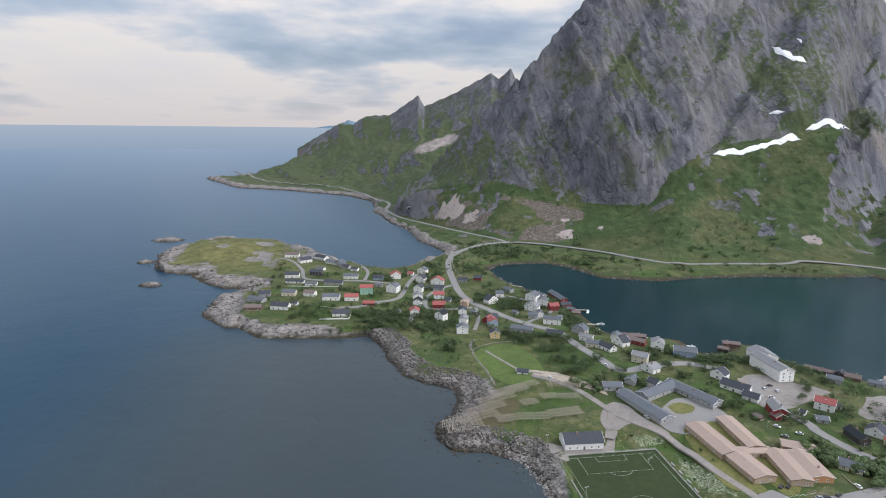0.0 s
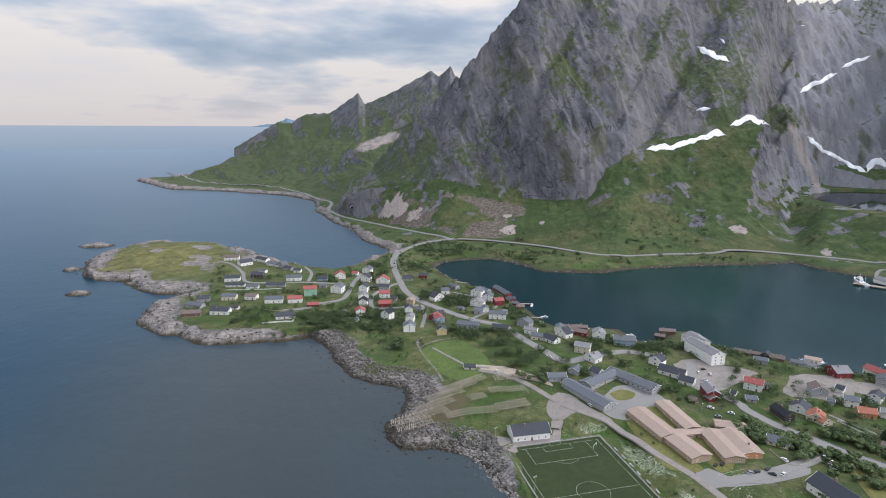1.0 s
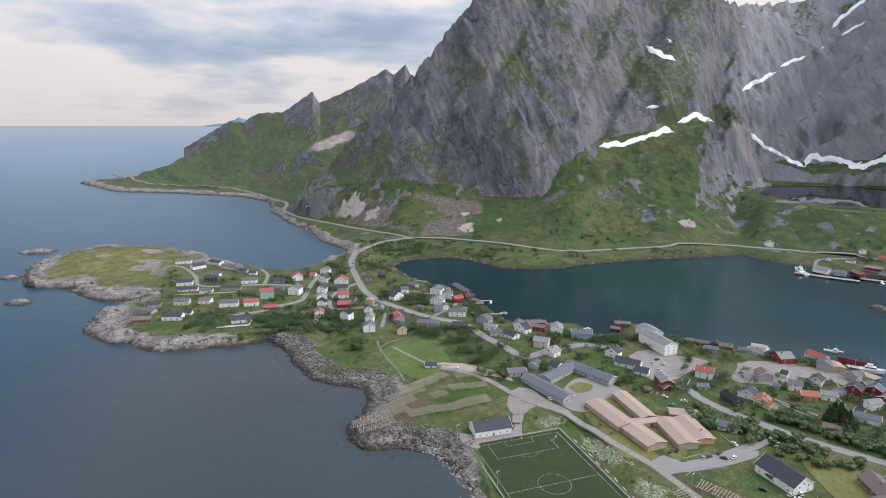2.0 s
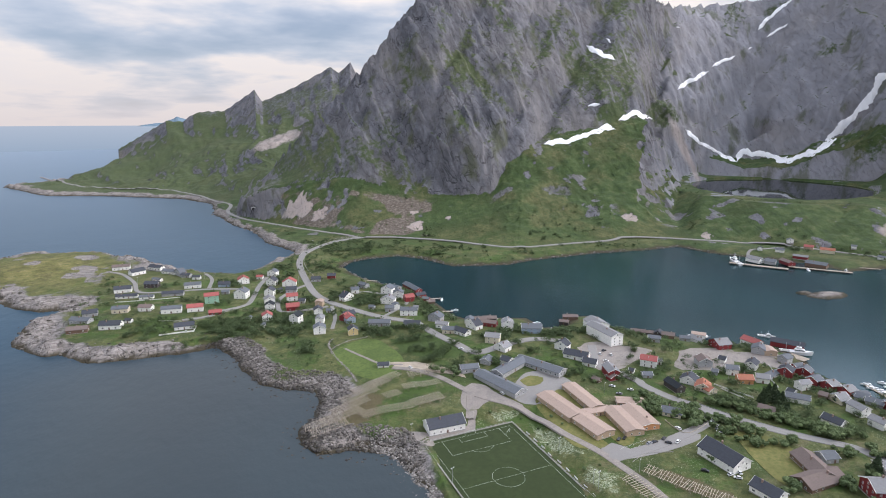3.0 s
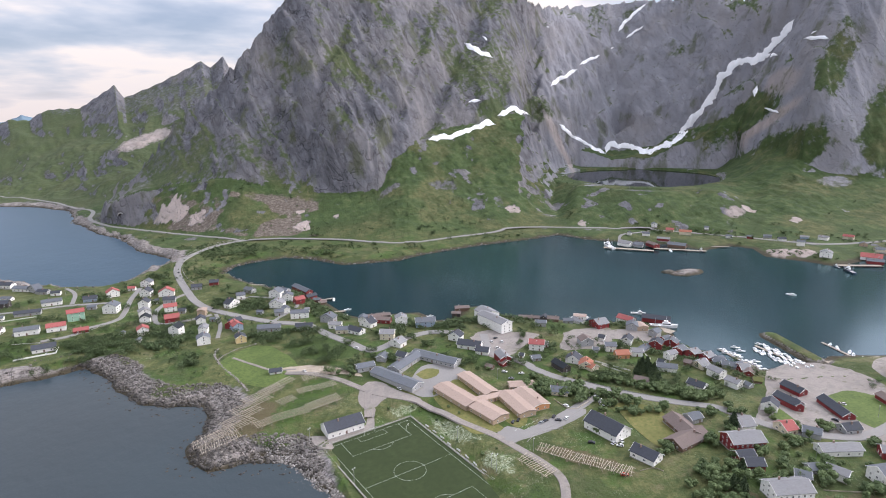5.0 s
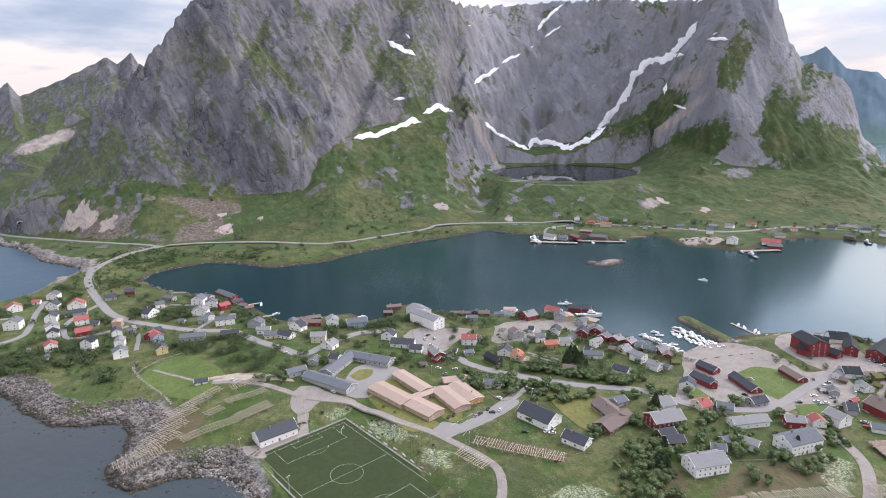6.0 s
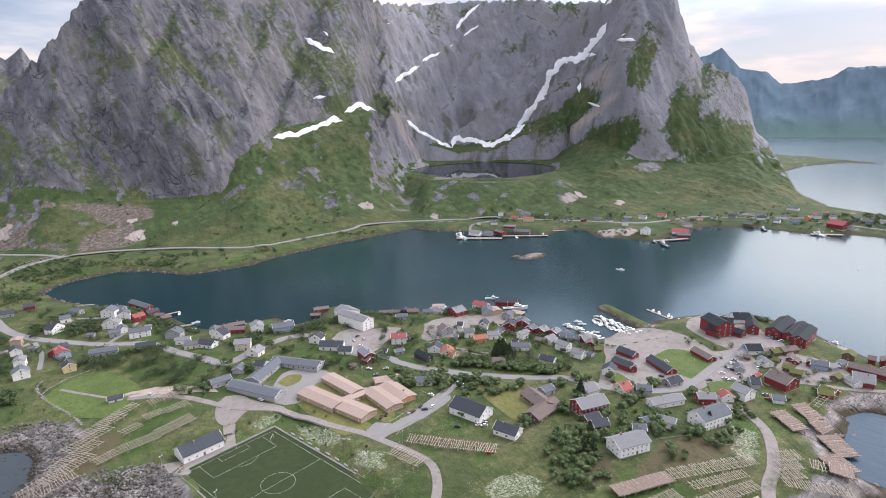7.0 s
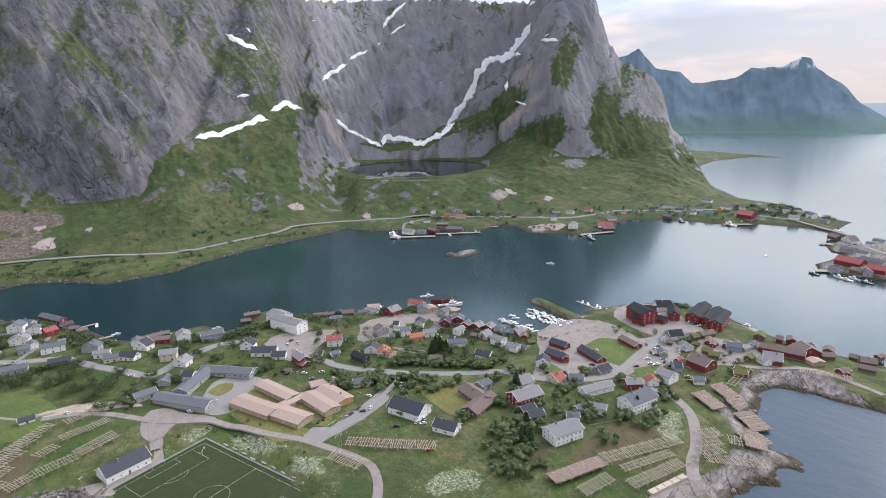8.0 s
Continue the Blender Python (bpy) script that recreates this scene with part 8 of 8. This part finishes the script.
# ---- snow left in the gullies: course and width ----
snow([(544, 1071, 151), (569, 1071, 153), (600, 1068, 158), (625, 1066, 164), (661, 1070, 175), (696, 1088, 184), (711, 1070, 180)], 9)
snow([(483, 1064, 168), (513, 1075, 154)], 4)
snow([(766, 1300, 376), (751, 1230, 352), (756, 1189, 340), (775, 1185, 331)], 9)
snow([(786, 1245, 386), (782, 1218, 372)], 5)
snow([(669, 1115, 228), (698, 1112, 232)], 5)
snow([(731, 1094, 198), (761, 1097, 206), (786, 1102, 216), (786, 1087, 206), (893, 1194, 201)], 9)
snow([(1031, 1287, 275), (1103, 1326, 300), (1189, 1362, 330)], 9)
snow([(1207, 1373, 343), (1320, 1411, 379)], 7)
snow([(1365, 1412, 398), (1383, 1418, 406)], 5)
snow([(1413, 1433, 455), (1450, 1427, 496), (1508, 1415, 542)], 8)
snow([(1428, 1413, 434), (1480, 1394, 471)], 5)
snow([(1016, 1227, 176), (1050, 1228, 151), (1148, 1268, 120), (1177, 1216, 92)], 7)
snow([(1177, 1216, 92), (1252, 1273, 110), (1304, 1246, 105), (1281, 1156, 98), (1291, 1121, 112), (1313, 1107, 124), (1366, 1120, 146), (1416, 1128, 187), (1442, 1117, 219), (1459, 1106, 252), (1484, 1098, 293)], 13)
snow([(1465, 1104, 269), (1496, 1087, 318), (1511, 1067, 336), (1515, 1011, 345), (1514, 974, 376), (1498, 938, 407), (1492, 918, 426)], 17)
snow([(1515, 1011, 345), (1426, 907, 337)], 8)
snow([(1386, 930, 238), (1406, 939, 268)], 8)
snow([(1361, 886, 211), (1291, 804, 199)], 4)
snow([(1413, 841, 367), (1330, 739, 352)], 6)
snow([(1371, 802, 370), (1359, 783, 374)], 5)
snow([(1508, 935, 474), (1497, 907, 483)], 6)
snow([(1097, 1396, 445), (1108, 1396, 445)], 5)
# ---- garden fences and low walls ----
board_fence([(311, 313), (314, 300), (316, 291)], 1.0, "trim_white", "white board fence along a village garden")
board_fence([(379, 336), (372, 324), (369, 316)], 1.0, "trim_white", "white board fence above the quay")
board_fence([(360, 318), (356, 309), (353, 302)], 1.0, "trim_white", "white board fence beside a white house")
board_fence([(311, 320), (317, 306), (322, 294)], 1.0, "trim_white", "white board fence along a garden lawn")
board_fence([(241, 286), (241, 269), (252, 269), (268, 276)], 0.8, "timber_pale", "pale wooden fence round a bushy garden")
board_fence([(192, 251), (205, 256), (221, 253)], 0.5, "concrete", "low concrete edge beside the parking")
board_fence([(279, 298), (289, 278), (307, 249), (327, 224)], 0.7, "metal_grey", "grey steel railing beside the main road")
board_fence([(228, 196), (236, 194), (238, 189)], 0.6, "timber_grey", "grey wooden fence beside a small house")
board_fence([(292, 135), (310, 124), (326, 119)], 0.7, "timber_grey", "grey wooden fence below white houses")
board_fence([(-63, 589), (-52, 600), (-28, 619)], 0.8, "concrete", "low pale wall beside the lane")
board_fence([(-162, 670), (-123, 663), (-97, 663)], 0.9, "trim_white", "white garden wall below dark-roofed row")
board_fence([(-107, 589), (-86, 584)], 0.8, "trim_white", "white board fence beside a long house")
board_fence([(343, 177), (355, 164), (371, 156)], 0.5, "concrete", "low concrete kerb of the square")
# ---- painted parking bays ----
bay_line(181.1, 259.2, 20)
bay_line(184.4, 259.8, 20)
bay_line(187.7, 260.5, 20)
bay_line(191.1, 261.2, 20)
bay_line(194.5, 261.9, 20)
bay_line(198.0, 262.6, 20)
bay_line(201.5, 263.3, 20)
bay_line(205.1, 264.1, 20)
bay_line(195.0, 265.5, 20)
bay_line(198.4, 266.1, 20)
bay_line(201.9, 266.8, 20)
bay_line(205.4, 267.4, 20)
bay_line(208.9, 268.0, 20)
bay_line(212.4, 268.7, 20)

# ---- the sports ground ----
def pitch():
    C, turn, half_w, half_l = (120.0, 263.6), 6.15, 28.4, 48.0
    z = 3.95
    t = thing("football_pitch", C[0], C[1], z, turn, "green artificial football pitch with white lines by the shore", "pitch")
    bm = box(bmesh.new(), -half_w - 3, -half_l - 3, -1.0, half_w + 3, half_l + 3, 0)
    part("turf", bm, "turf", t)
    w = 0.06

    def stroke(x0, y0, x1, y1):
        bm = box(bmesh.new(), min(x0, x1) - w, min(y0, y1) - w, 0.0, max(x0, x1) + w, max(y0, y1) + w, 0.012)
        part("line", bm, "line_white", t)

    def arc(cy, rad, a0, a1):
        bm = bmesh.new()
        n = 40
        prev = None
        for i in range(n + 1):
            a = radians(a0 + (a1 - a0) * i / n)
            row = [bm.verts.new(((rad + k) * math.cos(a), cy + (rad + k) * math.sin(a), h)) for k, h in ((-w, 0.013), (w, 0.013))]
            if prev:
                bm.faces.new((prev[0], prev[1], row[1], row[0]))
            prev = row
        part("line", bm, "line_white", t)

    for s in (-1, 1):
        stroke(s * half_w, -half_l, s * half_w, half_l)
        stroke(-half_w, s * half_l, half_w, s * half_l)
        for a, d in ((20.16, 16.5), (9.16, 5.5)):
            stroke(-a, s * (half_l - d), a, s * (half_l - d))
            for q in (-a, a):
                stroke(q, s * (half_l - d), q, s * half_l)
        arc(s * (half_l - 11), 9.15, -90 * s - 53, -90 * s + 53)
    stroke(-half_w, 0, half_w, 0)
    arc(0, 9.15, 0, 360)
    # goals, one drawn aside at the corner
    for gx, gy, gt in ((22.5, 40.0, 40), (0, -49.0, 180), (0, 49, 0)):
        g = thing("goal", *(t.matrix_world @ Vector((gx, gy, 0))), turn + gt, "white football goal frame standing on the turf", "goal", "goals")
        for q in (-1, 1):
            bm = bmesh.new()
            beam(bm, (q * (2.5 if gx else 3.66), 0, 0), (q * (2.5 if gx else 3.66), 0, 2.2), 0.14)
            part("post", bm, "line_white", g)
        bm = bmesh.new()
        beam(bm, (-2.5 if gx else -3.66, 0, 2.2), (2.5 if gx else 3.66, 0, 2.2), 0.14)
        part("crossbar", bm, "line_white", g)
        for q in (-2.5, 2.5):
            bm = bmesh.new()
            beam(bm, (q, 0, 2.1), (q, 1.5, 0.05), 0.07)
            part("stay", bm, "line_white", g)
    # fence and kerb along the field, with low boards
    f = thing("pitch_fence", C[0], C[1], z, turn, "low grey concrete kerb and fence round the pitch", "fence")
    for x0, y0, x1, y1 in ((half_w + 3.4, -half_l - 3, half_w + 3.4, half_l + 3), (-half_w - 3.4, -half_l - 3, -half_w - 3.4, half_l + 3), (-half_w - 3.4, half_l + 3.4, half_w + 3.4, half_l + 3.4)):
        bm = bmesh.new()
        beam(bm, (x0, y0, 0.2), (x1, y1, 0.2), 0.5)
        part("kerb", bm, "concrete", f)
        n = int(math.hypot(x1 - x0, y1 - y0) / 6)
        for i in range(n + 1):
            bm = bmesh.new()
            px, py = x0 + (x1 - x0) * i / n, y0 + (y1 - y0) * i / n
            beam(bm, (px, py, 0), (px, py, 1.2), 0.09)
            part("post", bm, "metal_grey", f)
        bm = bmesh.new()
        beam(bm, (x0, y0, 1.1), (x1, y1, 1.1), 0.08)
        part("rail", bm, "metal_grey", f)
    rng = random.Random(5)
    for k in range(9):
        q = t.matrix_world @ Vector((half_w + 5.2 + rng.uniform(-.4, .6), 34 - k * 8.5, 0))
        b = thing("bench" if k % 3 else "dugout", q.x, q.y, q.z - 0.1, turn + 90 + rng.uniform(-8, 8), "grey-white weathered bench box beside the pitch", "bench", "benches at the pitch")
        part("seat", box(bmesh.new(), -1.6, -0.5, 0.4, 1.6, 0.5, 0.52), "timber_grey", b)
        part("back", box(bmesh.new(), -1.6, 0.42, 0.5, 1.6, 0.54, 1.5), "hull_white", b)
        for sx in (-1.4, 1.4):
            part("leg", box(bmesh.new(), sx - 0.08, -0.4, -0.2, sx + 0.08, 0.4, 0.4), "timber_dark", b)


pitch()

# ---- piers and floating jetties ----
def jetty(x0, y0, x1, y1, width, top=1.6, floating=False):
    L = math.hypot(x1 - x0, y1 - y0)
    t = thing("floating_jetty" if floating else "pier", (x0 + x1) / 2, (y0 + y1) / 2, 0, math.degrees(math.atan2(y1 - y0, x1 - x0)),
              "grey plank floating jetty with moored boats" if floating else "grey weathered timber pier on piles over water", "pier", "piers of the harbour")
    n = int(L / 1.2)
    for i in range(n):
        part("plank", box(bmesh.new(), -L / 2 + i * L / n, -width / 2, top - 0.14, -L / 2 + (i + 0.94) * L / n, width / 2, top), "timber_grey", t) if n < 14 else None
    if n >= 14:
        bm = bmesh.new()
        for i in range(n):
            box(bm, -L / 2 + i * L / n, -width / 2, top - 0.14, -L / 2 + (i + 0.94) * L / n, width / 2, top)
        tagged(part("decking", bm, "timber_grey", t), kind="stuff")
    for s in (-1, 1):
        part("bearer", box(bmesh.new(), -L / 2, s * width * 0.4 - 0.15, top - 0.45, L / 2, s * width * 0.4 + 0.15, top - 0.15), "timber_dark", t)
    for i in range(max(2, int(L / 6))):
        px = -L / 2 + (i + 0.5) * L / max(2, int(L / 6))
        if floating:
            part("float", box(bmesh.new(), px - 1.2, -width / 2 + 0.1, -0.3, px + 1.2, width / 2 - 0.1, top - 0.45), "concrete", t)
        else:
            for s in (-1, 1):
                bm = bmesh.new()
                beam(bm, (px, s * width * 0.4, -4), (px, s * width * 0.4, top - 0.4), 0.3)
                part("pile", bm, "timber_dark", t)


jetty(431, 296, 419, 244, 3, 0.6, True)
jetty(465, 286, 458, 229, 3, 0.6, True)
jetty(523, 262, 510, 225, 2.5, 0.6, True)
jetty(105, 708, 128, 692, 3, 1.8, False)
jetty(160, 602, 184, 600, 3, 1.8, False)
jetty(160, 557, 182, 552, 4, 1.8, False)
jetty(394, 383, 426, 357, 12, 1.8, False)
jetty(355, 413, 376, 396, 8, 1.8, False)
jetty(420, 365, 426, 341, 10, 1.8, False)
jetty(323, 428, 338, 419, 6, 1.8, False)
jetty(525, 192, 556, 193, 8, 1.8, False)
jetty(623, 637, 671, 583, 9, 1.8, False)
jetty(683, 594, 735, 542, 7, 1.8, False)
jetty(764, 563, 788, 544, 4, 1.8, False)
jetty(811, 401, 858, 371, 8, 1.8, False)
jetty(1012, 248, 1037, 211, 9, 1.8, False)
jetty(787, 88, 804, 57, 12, 1.8, False)
jetty(948, 104, 948, 58, 10, 1.8, False)
jetty(544, 116, 536, 93, 9, 1.8, False)
jetty(479, 234, 528, 218, 4, 1.8, False)
build_snow()

# ---- field walls, guard rail, hedge and tunnel mouth ----
def row_of_stones(pts, wide, size, name, mat, label, seed):
    rng = random.Random(seed)
    spots = []
    for p in spline(pts, 0.9):
        spots += [(p.x + rng.uniform(-wide, wide), p.y + rng.uniform(-wide, wide), size * rng.uniform(0.6, 1.3)) for _ in range(2)]
    stones(name, spots, mat, label, seed)


def guard_rail(pts, side):
    line = spline(pts, 4.0)
    z = [max(ground_z(p.x, p.y), 1.2) + 0.5 for p in line]
    t = thing("guard_rail", line[0].x, line[0].y, z[0], 0, "pale concrete and steel guard rail beside the causeway road", "barrier")
    off = []
    for i, p in enumerate(line):
        d = (line[min(i + 1, len(line) - 1)] - line[max(i - 1, 0)]).normalized()
        off.append(Vector((p.x - d.y * side - line[0].x, p.y + d.x * side - line[0].y, z[i] - z[0])))
    bm = bmesh.new()
    for a, b in zip(off, off[1:]):
        beam(bm, a + Vector((0, 0, 0.7)), b + Vector((0, 0, 0.7)), 0.3)
    part("rail", bm, "concrete", t)
    for p in off[::2]:
        bm = bmesh.new()
        beam(bm, p - Vector((0, 0, 1.0)), p + Vector((0, 0, 0.7)), 0.2)
        part("post", bm, "metal_grey", t)


for side in (-4.4, 4.4):
    guard_rail([(150, 962), (110, 946), (78, 910), (53, 860), (42, 813), (42, 759), (48, 720)], side)


def tunnel_mouth(x, y, turn):
    z = ground_z(x, y)
    t = thing("tunnel_portal", x, y, z - 0.5, turn, "dark arched road tunnel mouth in the rock", "tunnel")
    bm = bmesh.new()
    n = 14
    rings = []
    for yy, rad in ((-1.5, 4.2), (-1.5, 5.4), (9, 5.4)):
        rings.append([bm.verts.new((rad * math.cos(math.pi * k / n), yy, 1.0 + rad * math.sin(math.pi * k / n))) for k in range(n + 1)])
    for a, b in zip(rings, rings[1:]):
        for k in range(n):
            bm.faces.new((a[k], a[k + 1], b[k + 1], b[k]))
    part("arch", bm, "concrete", t)
    # a solid black plug fills the arch in place of the shade inside
    bm = bmesh.new()
    bm.faces.new([bm.verts.new((4.3 * math.cos(math.pi * k / n), 0.4, 1.0 + 4.3 * math.sin(math.pi * k / n))) for k in range(n + 1)])
    r = bmesh.ops.extrude_face_region(bm, geom=bm.faces[:])
    bmesh.ops.translate(bm, verts=[v for v in r["geom"] if isinstance(v, bmesh.types.BMVert)], vec=(0, 6, 0))
    part("darkness", bm, "rubber", t, "solid black plug standing in for the shade of the bore")


tunnel_mouth(-24, 1218, 0)


def white_terrace():
    pts = [(-101, 550), (-87, 552), (-72, 553), (-71, 566)]
    t = thing("terrace_fence", *pts[0], ground_z(*pts[0]), 0, "white painted board fence round a terrace", "fence")
    for a, b in zip(pts, pts[1:]):
        bm = bmesh.new()
        za, zb = ground_z(*a) - ground_z(*pts[0]), ground_z(*b) - ground_z(*pts[0])
        for h in (0.5, 0.9, 1.3):
            beam(bm, (a[0] - pts[0][0], a[1] - pts[0][1], za + h), (b[0] - pts[0][0], b[1] - pts[0][1], zb + h), 0.36)
        part("boards", bm, "trim_white", t)


white_terrace()
build_scrub()

# ---- rocks of the shore ----
def scatter_shore(n, x0, y0, x1, y1, lo, hi, s0, s1, seed):
    rng = np.random.default_rng(seed)
    x, y = rng.uniform(x0, x1, n), rng.uniform(y0, y1, n)
    sd = land(x, y)[3]
    s = s0 + (s1 - s0) * rng.random(n) ** 3
    k = (sd > lo) & (sd < hi) & ((sd > 1) | (rng.random(n) < 0.3))
    return list(zip(x[k].tolist(), y[k].tolist(), s[k].tolist()))


def rock_material(name, low, high):
    k = Nodes(name)
    col = k.mix(k.island(), low, high)
    k.bump(k.noise(k.pos(), 1.2, 4), 0.4, 0.2)
    k.done(k.mix(k.step(k.noise(k.pos(), 0.8, 5, 0.65), 0.4, 0.7), col, tuple(c * 0.6 for c in low)), 0.9)


rock_material("boulder_pale", (0.13, 0.120, 0.110), (0.35, 0.325, 0.30))
rock_material("boulder_mid", (0.15, 0.138, 0.128), (0.32, 0.295, 0.275))
rock_material("boulder_dark", (0.064, 0.058, 0.052), (0.205, 0.186, 0.168))
rng = random.Random(2)
armour = []
for i in range(2300):
    k = rng.random()
    ax, ay = 62 + (84 - 62) * k, 330 + (205 - 330) * k
    off = rng.uniform(-9, 6)
    armour.append((ax + off, ay + off * 0.18 + rng.uniform(-1, 1), rng.uniform(0.4, 1.15)))
stones("rock_armour", armour, "boulder_pale", "pale quarried boulders piled along the pitch shore", 1)
rock_material("boulder_wet", (0.028, 0.025, 0.022), (0.095, 0.085, 0.074))
stones("tidal_rocks", scatter_shore(30000, -60, 290, 80, 530, -13, 5, 0.3, 1.7, 13), "boulder_wet", "dark wet boulders with weed at the waterline", 12)
stones("shore_rocks", scatter_shore(26000, -60, 290, 80, 530, 3, 22, 0.3, 1.7, 3), "boulder_dark", "dark loose boulders on the tidal shore", 2)
stones("headland_rocks", scatter_shore(5000, -420, 520, -40, 1010, -6, 26, 0.5, 2.6, 4), "boulder_dark", "grey loose boulders along the headland shore", 3)
stones("bay_rocks", scatter_shore(14000, -140, 840, 120, 1560, -5, 13, 0.7, 2.6, 5), "boulder_mid", "grey boulders of the road embankment shore", 4)
stones("fjord_rocks", scatter_shore(16000, 90, 640, 820, 840, -4, 6, 0.6, 2.6, 6), "boulder_dark", "dark stones along the fjord shore", 5)
stones("south_rocks", scatter_shore(900, 270, -20, 460, 110, -4, 5, 0.4, 2.0, 7), "boulder_mid", "grey loose rocks on the southern shore", 6)
stones("harbour_rocks", scatter_shore(5000, 400, 230, 560, 420, -3, 3, 0.4, 1.3, 8), "boulder_dark", "dark stones along the harbour edge", 7)
row_of_stones([(49, 497), (45, 486), (45, 470), (48, 450), (52, 434), (55, 418), (57, 404)], 0.7, 0.75, "field_wall", "boulder_mid", "grey dry-stone wall along the mown field", 9)
row_of_stones([(80, 492), (64, 488), (51, 479), (46, 472)], 0.5, 0.6, "field_wall", "boulder_mid", "grey dry-stone wall along the mown field", 10)


def timber_stack(x, y, turn):
    """Bundles of sawn boards stacked end to end."""
    rng = random.Random(31)
    t = thing("timber_stack", x, y, ground_z(x, y), turn, "stack of pale fresh sawn boards on a gravel yard", "timber stack")
    for i in range(5):
        bm = bmesh.new()
        for layer in range(4):
            for b in range(5):
                px = -13 + i * 5.4 + rng.uniform(-0.3, 0.3)
                box(bm, px, -1.6 + b * 0.66, -0.2 + layer * 0.42, px + 4.8, -1.0 + b * 0.66, 0.18 + layer * 0.42)
        part("board_bundle", bm, "timber_pale", t)


timber_stack(270, 80.5, -20)
